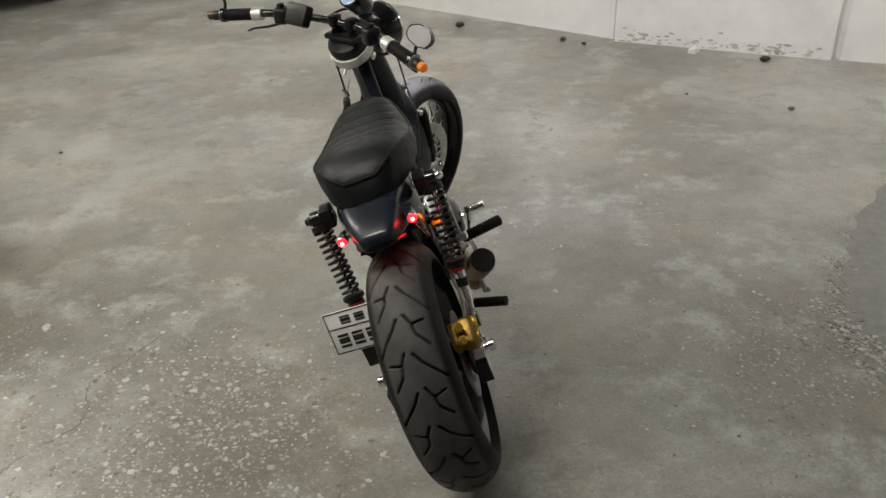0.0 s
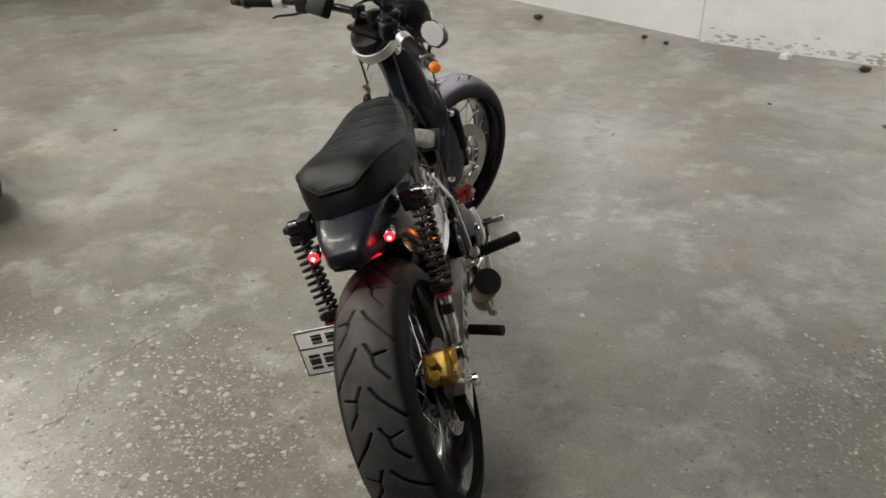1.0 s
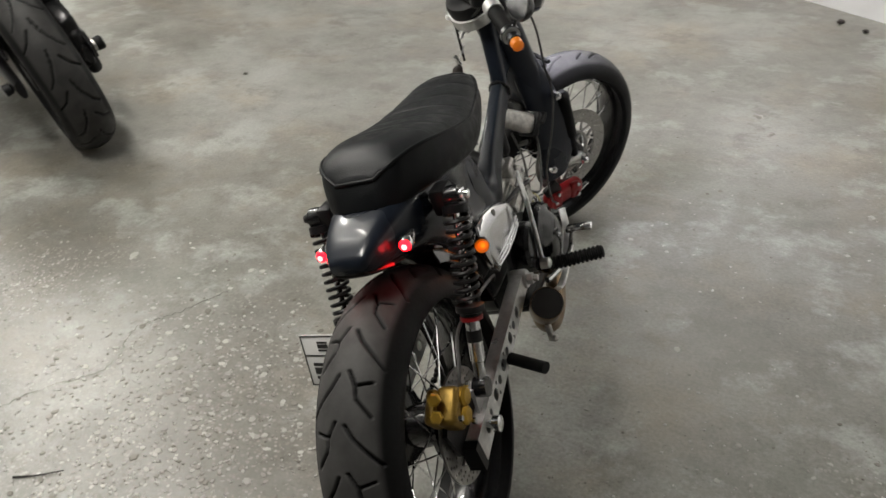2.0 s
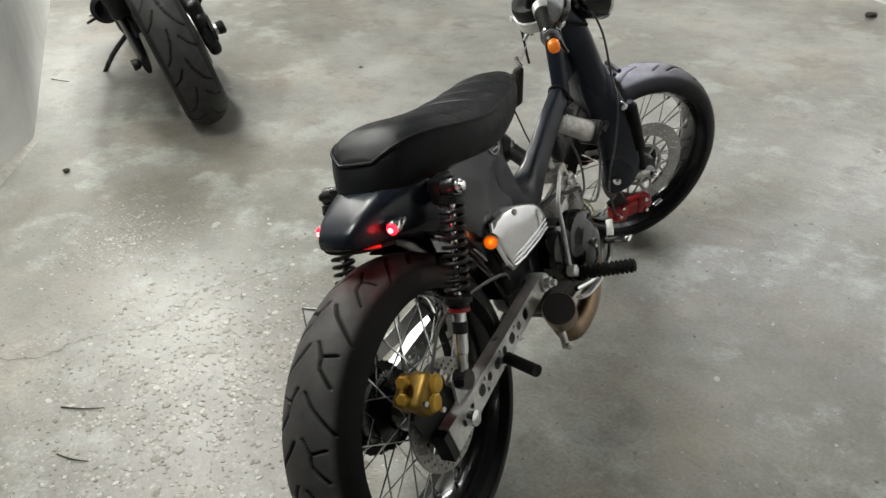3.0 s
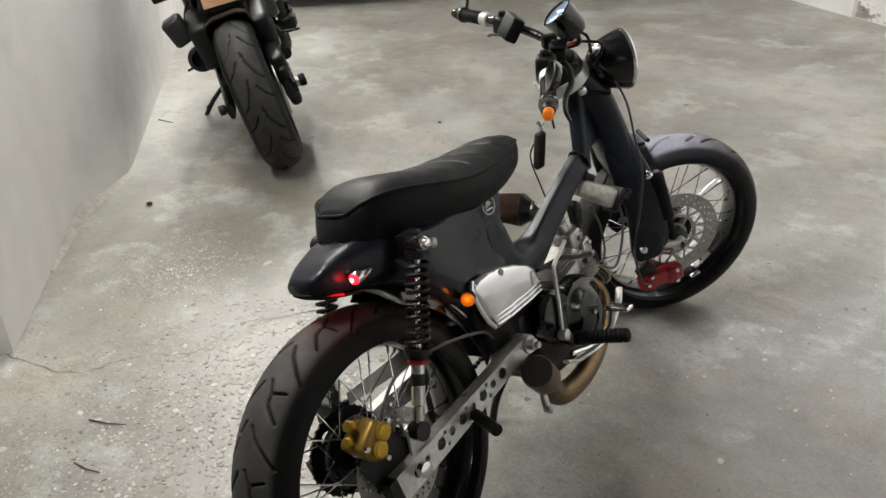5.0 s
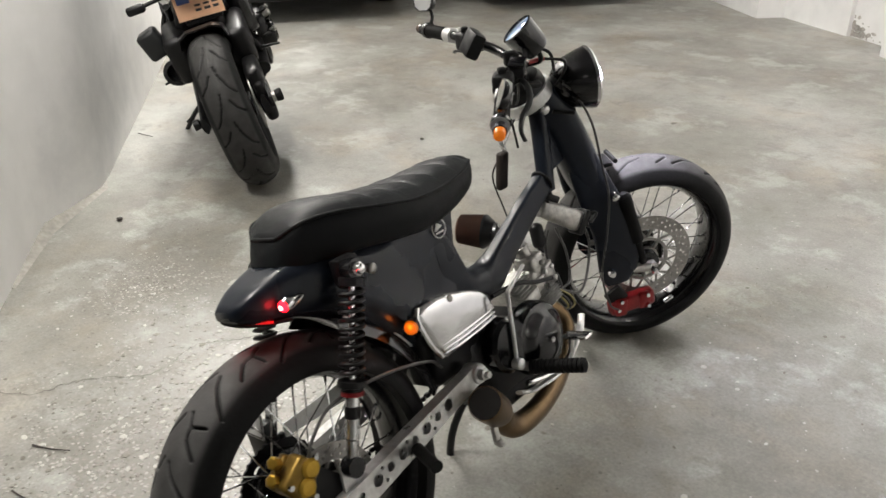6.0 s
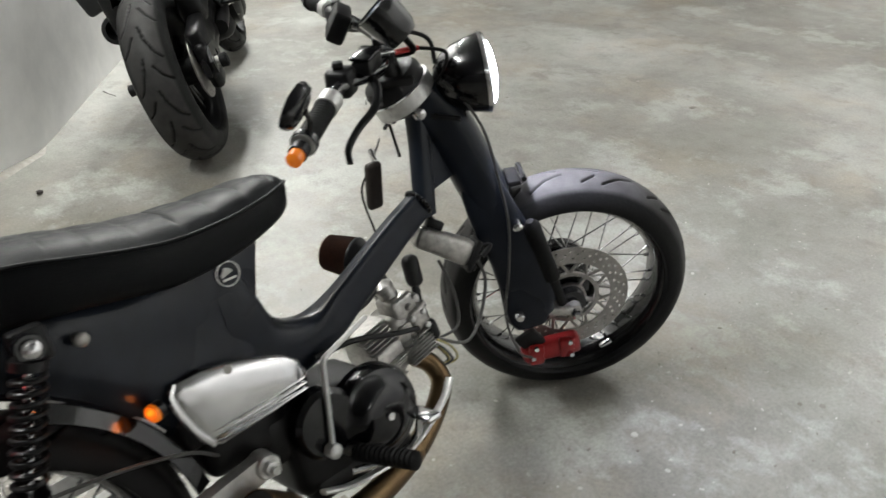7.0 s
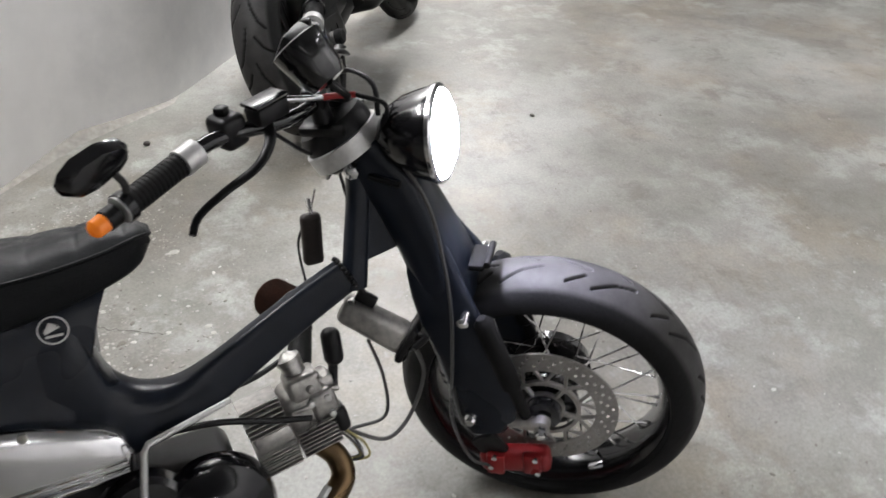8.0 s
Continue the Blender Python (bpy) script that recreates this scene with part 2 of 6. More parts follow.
AMBEREND = material("amber_bar_end", (0.42, 0.14, 0.015), 0.2, scale=40, emit=(1.0, 0.20, 0.008), power=0.42)
AMBERLENS = material("amber_lens", (0.06, 0.025, 0.008), 0.2, scale=40)
BEAM = material("white_led_lens", (0.9, 0.9, 0.92), 0.2, scale=40, emit=(0.86, 0.86, 1.0), power=700)
DIAL = material("dial_glass", (0.30, 0.42, 0.62), 0.08, scale=30, vary=0.2, coat=1.0)
MIRROR = material("mirror_glass", (0.5, 0.5, 0.51), 0.04, 1.0, scale=30, vary=0.03)
WIRE = material("red_wire", (0.35, 0.02, 0.02), 0.5, scale=60)
CABLE = material("grey_cable", (0.06, 0.06, 0.058), 0.35, scale=60)
CARPAINT = material("dark_car_paint", (0.008, 0.009, 0.011), 0.24, scale=20, coat=0.6)
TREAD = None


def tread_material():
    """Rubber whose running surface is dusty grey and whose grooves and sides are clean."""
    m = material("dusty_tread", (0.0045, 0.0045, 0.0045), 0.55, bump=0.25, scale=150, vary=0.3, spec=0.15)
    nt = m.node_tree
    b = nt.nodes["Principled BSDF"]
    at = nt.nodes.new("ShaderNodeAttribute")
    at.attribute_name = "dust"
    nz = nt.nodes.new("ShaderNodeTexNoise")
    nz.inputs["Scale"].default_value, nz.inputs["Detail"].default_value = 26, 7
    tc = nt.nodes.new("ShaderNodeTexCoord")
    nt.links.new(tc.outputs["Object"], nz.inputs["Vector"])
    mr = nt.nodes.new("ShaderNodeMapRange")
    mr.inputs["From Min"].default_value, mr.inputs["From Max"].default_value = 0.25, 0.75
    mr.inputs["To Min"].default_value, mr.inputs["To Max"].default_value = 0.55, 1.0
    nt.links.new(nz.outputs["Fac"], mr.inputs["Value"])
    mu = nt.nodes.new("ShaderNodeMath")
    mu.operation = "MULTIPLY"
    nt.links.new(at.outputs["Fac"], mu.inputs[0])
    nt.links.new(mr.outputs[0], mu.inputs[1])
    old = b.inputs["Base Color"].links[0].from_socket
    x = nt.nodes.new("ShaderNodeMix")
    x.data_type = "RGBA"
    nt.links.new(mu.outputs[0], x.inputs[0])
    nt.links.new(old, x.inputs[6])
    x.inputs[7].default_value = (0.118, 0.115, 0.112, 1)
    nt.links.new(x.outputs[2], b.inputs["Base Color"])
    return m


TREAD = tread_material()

# ---- mesh helpers ----


def finish(name, bm, mat, parent=None, label="", sharp=38.0):
    me = bpy.data.meshes.new(name)
    bmesh.ops.recalc_face_normals(bm, faces=bm.faces[:])
    bm.to_mesh(me)
    bm.free()
    for f in me.polygons:
        f.use_smooth = True
    me.set_sharp_from_angle(angle=radians(sharp))
    me.materials.append(mat)
    ob = new(name, me)
    if parent is not None:
        ob.parent = parent
    if label:
        ob["label"] = label
    return ob


def part(name, bm, mat, parent, label="", sharp=38.0):
    """One mesh under a thing or under a part."""
    return finish(name, bm, mat, parent, label, sharp)


def smooth_path(pts, k=6):
    """Catmull-Rom points through pts."""
    p = [Vector(q) for q in pts]
    if len(p) < 3:
        return p
    p = [2 * p[0] - p[1]] + p + [2 * p[-1] - p[-2]]
    out = []
    for i in range(1, len(p) - 2):
        a, b, c, d = p[i - 1:i + 3]
        for j in range(k):
            t = j / k
            out.append(0.5 * ((2 * b) + (c - a) * t + (2 * a - 5 * b + 4 * c - d) * t * t + (3 * b - a - 3 * c + d) * t ** 3))
    out.append(p[-2])
    return out


def rings(bm, loops, closed_ends=True):
    vs = [[bm.verts.new(p) for p in loop] for loop in loops]
    n = len(vs[0])
    for a, b in zip(vs, vs[1:]):
        for i in range(n):
            bm.faces.new((a[i], a[(i + 1) % n], b[(i + 1) % n], b[i]))
    if closed_ends:
        bm.faces.new(vs[0][::-1])
        bm.faces.new(vs[-1])
    return bm


def tube(bm, pts, r, seg=10, smooth=0, flat=1.0):
    """A round bar along pts; r a number or one for each end; flat squeezes it sideways."""
    p = smooth_path(pts, smooth) if smooth else [Vector(q) for q in pts]
    n = len(p)
    r0, r1 = r if isinstance(r, tuple) else (r, r)
    up = Vector((0, 0, 1))
    loops = []
    prev = None
    for i in range(n):
        d = (p[min(i + 1, n - 1)] - p[max(i - 1, 0)]).normalized()
        if prev is None:
            a = d.cross(up if abs(d.z) < 0.9 else Vector((0, 1, 0))).normalized()
        else:
            a = (prev - d * prev.dot(d)).normalized()
        prev = a
        b = d.cross(a)
        rad = r0 + (r1 - r0) * i / max(n - 1, 1)
        loops.append([p[i] + a * (math.cos(t) * rad) + b * (math.sin(t) * rad * flat) for t in (2 * math.pi * j / seg for j in range(seg))])
    return rings(bm, loops)


def lathe(bm, profile, origin, axis, seg=32, closed=False):
    """A turned form: profile rows of (radius, distance along axis)."""
    o, ax = Vector(origin), Vector(axis).normalized()
    u = ax.orthogonal().normalized()
    v = ax.cross(u)
    loops = [[o + ax * h + (u * math.cos(t) + v * math.sin(t)) * max(r, 1e-5) for t in (2 * math.pi * j / seg for j in range(seg))] for r, h in profile]
    return rings(bm, loops, not closed) if not closed else rings(bm, loops + [loops[0]], False)


def block(bm, centre, size, bevel=0.003, turn=None, segments=2):
    """A box with rounded edges."""
    m = Matrix.Translation(centre) @ (turn.to_4x4() if turn else Matrix()) @ Matrix.Diagonal((*size, 1))
    r = bmesh.ops.create_cube(bm, size=1.0, matrix=m)
    if bevel:
        es = list({e for v in r["verts"] for e in v.link_edges})
        bmesh.ops.bevel(bm, geom=es, offset=min(bevel, min(size) * 0.45), segments=segments, affect="EDGES", profile=0.5)
    return bm


def sheet(bm, outline, holes, m, thick, inner=0.0):
    """A flat plate with round holes: outline (x, y) pairs, holes (x, y, r), laid by the matrix m and thick along its z."""
    fresh = bmesh.new()
    edges = []

    def ring(pts):
        vs = [fresh.verts.new((x, y, 0)) for x, y in pts]
        for i in range(len(vs)):
            edges.append(fresh.edges.new((vs[i], vs[(i + 1) % len(vs)])))
    ring(outline)
    for x, y, r in holes:
        ring([(x + r * math.cos(2 * math.pi * j / 12), y + r * math.sin(2 * math.pi * j / 12)) for j in range(12)])
    if inner:
        ring(circle(inner, 40))
    bmesh.ops.triangle_fill(fresh, use_beauty=True, use_dissolve=False, edges=edges)
    faces = fresh.faces[:]
    got = bmesh.ops.extrude_face_region(fresh, geom=faces)
    bmesh.ops.translate(fresh, verts=[v for v in got["geom"] if isinstance(v, bmesh.types.BMVert)], vec=(0, 0, thick))
    bmesh.ops.transform(fresh, matrix=m, verts=fresh.verts[:])
    tmp = bpy.data.meshes.new("tmp")
    fresh.to_mesh(tmp)
    fresh.free()
    bm.from_mesh(tmp)
    bpy.data.meshes.remove(tmp)
    return bm


def circle(r, n=48, cx=0.0, cy=0.0):
    return [(cx + r * math.cos(2 * math.pi * j / n), cy + r * math.sin(2 * math.pi * j / n)) for j in range(n)]


def super_ring(y, z0, z1, hw, n=28, e=3.0):
    """A rounded box section across the bike at y."""
    zc, hh = (z0 + z1) / 2, (z1 - z0) / 2
    out = []
    for j in range(n):
        t = 2 * math.pi * j / n
        c, s = math.cos(t), math.sin(t)
        out.append((hw * math.copysign(abs(c) ** (2 / e), c), y, zc + hh * math.copysign(abs(s) ** (2 / e), s)))
    return out


def spline(xs, ys, x):
    """Smooth value between table rows."""
    x = min(max(x, xs[0]), xs[-1])
    i = max(k for k in range(len(xs) - 1) if xs[k] <= x)
    t = (x - xs[i]) / (xs[i + 1] - xs[i])
    m0 = (ys[i + 1] - ys[max(i - 1, 0)]) / (xs[i + 1] - xs[max(i - 1, 0)])
    m1 = (ys[min(i + 2, len(ys) - 1)] - ys[i]) / (xs[min(i + 2, len(xs) - 1)] - xs[i])
    h = xs[i + 1] - xs[i]
    return (2 * t ** 3 - 3 * t * t + 1) * ys[i] + (t ** 3 - 2 * t * t + t) * h * m0 + (-2 * t ** 3 + 3 * t * t) * ys[i + 1] + (t ** 3 - t * t) * h * m1


def near_line(s, u, pts):
    """Distance of points (s, u) to a bent line."""
    best = np.full(s.shape, 9.0)
    for (a, b), (c, d) in zip(pts, pts[1:]):
        L = (c - a) ** 2 + (d - b) ** 2
        k = np.clip(((s - a) * (c - a) + (u - b) * (d - b)) / L, 0, 1)
        best = np.minimum(best, np.hypot(s - a - k * (c - a), u - b - k * (d - b)))
    return best


def tyre_mesh(name, R, w, depth, lip, m, parent, grooves, pitch_count, dust=1.0, across=116, around=1080, mirror_shift=0.5, label="", groove=0.0042):
    """A tyre whose tread grooves are cut into its mesh. Centre at the origin of m, axis along its x."""
    c = depth
    b = np.linspace(-1.0, 1.0, across)
    ang = b * radians(128)
    prof_r = (R - c) + c * np.cos(np.clip(ang, -np.pi / 2, np.pi / 2))
    prof_x = w * np.sin(np.clip(ang, -np.pi / 2, np.pi / 2))
    low = np.abs(ang) > np.pi / 2
    k = (np.abs(ang) - np.pi / 2) / (radians(128) - np.pi / 2)
    prof_r = np.where(low, (R - c) - k * (R - c - lip), prof_r)
    prof_x = np.where(low, np.sign(ang) * (w - k * k * w * 0.3), prof_x)
    arc = np.concatenate([[0], np.cumsum(np.hypot(np.diff(prof_r), np.diff(prof_x)))])
    u = arc - np.interp(0.0, b, arc)
    th = np.linspace(0, 2 * np.pi, around, endpoint=False)
    T, U = np.meshgrid(th, u, indexing="ij")
    pitch = 2 * np.pi / pitch_count
    plen = pitch * R
    g = np.full(T.shape, 9.0)
    for side in (1, -1):
        s = np.mod(-T + (0 if side > 0 else mirror_shift * pitch), pitch) * R
        for line in grooves:
            for sh in (-plen, 0, plen):
                g = np.minimum(g, near_line(s + sh, side * U, line))
    cut = np.clip((groove - g) / 0.0018, 0, 1)
    Rr = prof_r[None, :] - cut * 0.0075 * np.cos(np.clip(ang, -1.5, 1.5))[None, :]
    Xx = prof_x[None, :] - cut * 0.0075 * np.sin(np.clip(ang, -1.5, 1.5))[None, :]
    V = np.stack([Xx, Rr * np.sin(T), Rr * np.cos(T)], -1).reshape(-1, 3)
    i = np.arange(around)[:, None] * across
    j = np.arange(across - 1)[None, :]
    n = (np.arange(around)[:, None] + 1) % around * across
    F = np.stack([i + j, i + j + 1, n + j + 1, n + j], -1).reshape(-1, 4)
    me = bpy.data.meshes.new(name)
    me.from_pydata(V.tolist(), [], F.tolist())
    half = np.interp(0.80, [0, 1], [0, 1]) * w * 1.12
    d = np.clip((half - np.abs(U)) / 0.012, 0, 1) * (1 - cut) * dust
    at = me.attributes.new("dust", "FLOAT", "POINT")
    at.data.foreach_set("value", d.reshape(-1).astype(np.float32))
    me.transform(m)
    me.update()
    for f in me.polygons:
        f.use_smooth = True
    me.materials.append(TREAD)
    ob = new(name, me)
    ob.parent = parent
    if label:
        ob["label"] = label
    return ob


def thing(name, m, label, category, group=""):
    e = new(name)
    e.matrix_world = m
    e.empty_display_size = 0.1
    return tagged(e, label, category, group)


# ---- the garage ----


def setting(name, bm, mat):
    return tagged(finish(name, bm, mat), kind="structure")


def wall_run(name, pts, inward, thick=0.2, low=0.0, high=CEIL):
    """A wall along pts (x, y); its body lies on the side away from inward."""
    bm = bmesh.new()
    p = [Vector((x, y, 0)) for x, y in pts]
    ns = []
    for a, b in zip(p, p[1:]):
        d = (b - a).normalized()
        n = Vector((-d.y, d.x, 0))
        ns.append(-n if n.dot(Vector((*inward, 0)) - a) > 0 else n)
    out = []
    for k, q in enumerate(p):
        a, b = ns[max(k - 1, 0)], ns[min(k, len(ns) - 1)]
        m = (a + b).normalized()
        out.append(q + m * (thick / max(m.dot(a), 0.4)))
    loop = p + out[::-1]
    rings(bm, [[q + Vector((0, 0, low)) for q in loop], [q + Vector((0, 0, high)) for q in loop]])
    return setting(name, bm, PLASTER)


bm = bmesh.new()
rings(bm, [[gp(-11.5, -6, -0.2), gp(8, -6, -0.2), gp(8, 6, -0.2), gp(-11.5, 6, -0.2)], [gp(-11.5, -6), gp(8, -6), gp(8, 6), gp(-11.5, 6)]])
floor = setting("floor", bm, FLOOR)
bm = bmesh.new()
rings(bm, [[gp(-11.5, -6, CEIL), gp(8, -6, CEIL), gp(8, 6, CEIL), gp(-11.5, 6, CEIL)], [gp(-11.5, -6, CEIL + 0.2), gp(8, -6, CEIL + 0.2), gp(8, 6, CEIL + 0.2), gp(-11.5, 6, CEIL + 0.2)]])
setting("ceiling", bm, CEILING)
IN = (0.0, 2.5)


def xy(v):
    return (v.x, v.y)


wall_run("wall_back", [xy(gp(-11.5, 5.0)), (-3.4, 7.66), (-2.16, 6.86), (-2.03, 7.03), (-1.40, 6.72), (-1.385, 6.745), (-0.90, 6.49), (-1.0, 6.315), (0.84, 5.08)], IN, 0.3)
wall_run("wall_back_right", [(0.842, 5.03), (1.98, 4.61)], IN, 0.35)
wall_run("wall_back_far", [(1.97, 4.665), (2.02, 4.648), (2.032, 4.615), (6.2, 3.15), xy(gp(8, 1.5))], IN, 0.3)
wall_run("wall_left", [xy(gp(-11.5, 0.53)), (-2.21, 1.89), (-1.94, 1.58), (-1.15, 1.13), xy(gp(-1.55, -6))], (-1.2, 2.2), 0.22)
# grey wedge at the wall bend's foot: brown stain and shade in one colour
bm = bmesh.new()
rings(bm, [[Vector(q) for q in loop] for loop in (((-2.30, 1.935, 0.0), (-2.30, 1.937, 0.002), (-2.302, 1.932, 0.002)), ((-2.198, 1.91, 0.0), (-2.212, 1.892, 0.008), (-2.22, 1.88, 0.0)), ((-2.04, 1.745, 0.0), (-2.075, 1.722, 0.02), (-2.09, 1.70, 0.0)), ((-1.90, 1.60, 0.0), (-1.945, 1.586, 0.03), (-1.96, 1.57, 0.0)), ((-1.55, 1.37, 0.0), (-1.56, 1.352, 0.012), (-1.57, 1.34, 0.0)))])
setting("wall_foot", bm, STAIN_SHADE)
# three unseen walls added to close the room
wall_run("wall_behind", [xy(gp(-1.8, -5.9)), xy(gp(8, -5.9))], IN, 0.2)
wall_run("wall_end", [xy(gp(7.9, -6)), xy(gp(7.9, 6))], IN, 0.2)
wall_run("wall_far_end", [xy(gp(-11.4, 0.4)), xy(gp(-11.4, 6))], IN, 0.2)

# ---- the black custom motorcycle ----
LEAN_DEG, HEADING = 18.0, 9.71
BIKE = Matrix.Translation((0.1174, 1.4528, 0.2696)) @ pose(0, 0, 0, 0, 0, HEADING) @ pose(0, 0, 0, 0, -LEAN_DEG, 0) @ Matrix.Translation((0, 0, -0.279))
HEAD = Vector((0, 0.90, 0.75))
CASTER, STEER = 27.0, -43.0
FORK = Matrix.Translation(HEAD) @ Matrix.Rotation(radians(STEER), 4, Vector((0, -math.sin(radians(CASTER)), math.cos(radians(CASTER))))) @ Matrix.Translation(-HEAD)
bike = thing("motorcycle", BIKE, "black custom step-through motorcycle with wide tyres, parked on concrete", "motorcycle")

Y_GROOVES = [
    [(0.006, 0.009), (0.028, 0.021)],
    [(0.028, 0.021), (0.022, 0.046)],
    [(0.028, 0.021), (0.048, 0.024), (0.074, 0.047)],
    [(0.084, 0.007), (0.104, 0.020), (0.146, 0.062)],
]

FRONT_GROOVES = [
    [(0.006, 0.004), (0.040, 0.013), (0.078, 0.034)],
    [(0.092, 0.012), (0.122, 0.030)],
]


def spoked_wheel(name, centre, R, w, depth, steer, disc_x, disc_r, grooves, label, rim_r=0.203, dust=1.0, pitch=11, groove=0.0028):
    """Wheel with rim and hub, tyre, wire spokes and brake disc. steer: matrix that turns it."""
    M = steer @ Matrix.Translation(centre)
    bm = bmesh.new()
    lip = rim_r + 0.016
    lathe(bm, [(lip, -0.047), (lip - 0.004, -0.050), (rim_r + 0.003, -0.040), (rim_r - 0.004, -0.018), (rim_r - 0.005, 0.018), (rim_r + 0.003, 0.040), (lip - 0.004, 0.050),
               (lip, 0.047), (rim_r + 0.006, 0.036), (rim_r, 0.0), (rim_r + 0.006, -0.036)], (0, 0, 0), (1, 0, 0), 72, True)
    lathe(bm, [(0.012, -0.085), (0.030, -0.083), (0.033, -0.045), (0.058, -0.042), (0.060, -0.034), (0.036, -0.028), (0.034, 0.028), (0.058, 0.034), (0.060, 0.042), (0.033, 0.045), (0.030, 0.080), (0.012, 0.084)], (0, 0, 0), (1, 0, 0), 32)
    lathe(bm, [(0.030, -0.066), (0.070, -0.064), (0.072, -0.044), (0.066, -0.040), (0.030, -0.039)], (0, 0, 0), (1, 0, 0), 36)
    bmesh.ops.transform(bm, matrix=M, verts=bm.verts[:])
    wheel = part(name, bm, GLOSS, bike, label)
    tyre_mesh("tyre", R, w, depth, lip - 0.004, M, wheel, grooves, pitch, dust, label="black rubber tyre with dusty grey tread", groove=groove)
    for k in range(36):
        side = 1 if k % 2 else -1
        a = 2 * math.pi * k / 36
        lead = 0.62 if (k // 2) % 2 else -0.62
        bm = bmesh.new()
        hub = Vector((side * 0.038, 0.055 * math.sin(a + lead), 0.055 * math.cos(a + lead)))
        end = Vector((side * 0.006, (rim_r - 0.003) * math.sin(a), (rim_r - 0.003) * math.cos(a)))
        tube(bm, [hub, end], 0.0016, 5)
        tube(bm, [end.lerp(hub, 0.07), end], 0.003, 6)
        bmesh.ops.transform(bm, matrix=M, verts=bm.verts[:])
        part("spoke", bm, CHROME, wheel)
    # drilled brake disc on a spoked carrier
    D = M @ Matrix.Translation((disc_x, 0, 0)) @ Matrix.Rotation(radians(90), 4, "Y")
    bm = bmesh.new()
    holes = [(rr * math.cos(2 * math.pi * (j + o) / 26), rr * math.sin(2 * math.pi * (j + o) / 26), 0.0030) for rr, o in ((disc_r * 0.93, 0), (disc_r * 0.86, 0.35), (disc_r * 0.79, 0.7)) for j in range(26)]
    sheet(bm, circle(disc_r, 64), holes, D, 0.004, inner=disc_r * 0.70)
    disc = part("brake_disc", bm, STEEL, wheel, "drilled steel brake disc", sharp=25)
    bm = bmesh.new()
    lathe(bm, [(disc_r * 0.44, -0.002), (disc_r * 0.50, -0.002), (disc_r * 0.50, 0.005), (disc_r * 0.44, 0.005)], (0, 0, 0), (0, 0, 1), 48, True)
    lathe(bm, [(disc_r * 0.20, -0.002), (disc_r * 0.28, -0.002), (disc_r * 0.28, 0.006), (disc_r * 0.20, 0.006)], (0, 0, 0), (0, 0, 1), 32, True)
    for k in range(10):
        for o in (-0.22, 0.22):
            a0, a1 = 2 * math.pi * k / 10, 2 * math.pi * k / 10 + o
            arm = bmesh.new()
            tube(arm, [(disc_r * 0.48 * math.cos(a0), disc_r * 0.48 * math.sin(a0), 0.001), (disc_r * 0.73 * math.cos(a1), disc_r * 0.73 * math.sin(a1), 0.001)], 0.0034, 6)
            bmesh.ops.transform(arm, matrix=D, verts=arm.verts[:])
            part("carrier_arm", arm, STEEL, wheel)
        if k % 2 == 0:
            arm = bmesh.new()
            tube(arm, [(disc_r * 0.26 * math.cos(a0), disc_r * 0.26 * math.sin(a0), 0.002), (disc_r * 0.46 * math.cos(a0), disc_r * 0.46 * math.sin(a0), 0.001)], 0.005, 6)
            bmesh.ops.transform(arm, matrix=D, verts=arm.verts[:])
            part("carrier_arm", arm, STEEL, wheel)
    bmesh.ops.transform(bm, matrix=D, verts=bm.verts[:])
    part("disc_carrier", bm, STEEL, wheel, "steel spoked disc carrier")
    return wheel


rear = spoked_wheel("rear_wheel", (0, 0, 0.279), 0.279, 0.071, 0.062, Matrix(), 0.066, 0.098, Y_GROOVES, "black spoked rear wheel with wide tyre", dust=0.6, pitch=12, groove=0.0030)
front_centre = FORK.inverted() @ Vector((0.0, 1.1765, 0.2775))
front = spoked_wheel("front_wheel", front_centre, 0.270, 0.062, 0.055, FORK, 0.056, 0.127, FRONT_GROOVES, "black spoked front wheel turned to the right", rim_r=0.198, dust=0.45)

# chrome block added as a glint on the front rim
bm = bmesh.new()
WM = FORK @ Matrix.Translation(front_centre) @ Matrix.Rotation(radians(-152), 4, "X")
block(bm, (0.030, 0.0, 0.196), (0.014, 0.030, 0.010), 0.004)
bmesh.ops.transform(bm, matrix=WM, verts=bm.verts[:])
part("rim_glint", bm, CHROME, front, "small bright block standing in for a glint on the rim")
# axle, sprocket and chain
bm = bmesh.new()
lathe(bm, [(0.007, -0.135), (0.013, -0.134), (0.013, -0.122), (0.0075, -0.121), (0.0075, 0.121), (0.014, 0.122), (0.014, 0.134), (0.007, 0.137)], (0, 0, 0.279), (1, 0, 0), 12)
part("rear_axle", bm, CHROME, bike, "bright steel axle with nuts")
bm = bmesh.new()
teeth = [((0.086 if j % 2 else 0.0825) * math.cos(2 * math.pi * j / 72), (0.086 if j % 2 else 0.0825) * math.sin(2 * math.pi * j / 72)) for j in range(72)]
sheet(bm, teeth, [(0.055 * math.cos(2 * math.pi * j / 5), 0.055 * math.sin(2 * math.pi * j / 5), 0.014) for j in range(5)], Matrix.Translation((-0.078, 0, 0.279)) @ Matrix.Rotation(radians(90), 4, "Y"), 0.005)
part("sprocket", bm, BLACKM, bike, "dark chain sprocket")
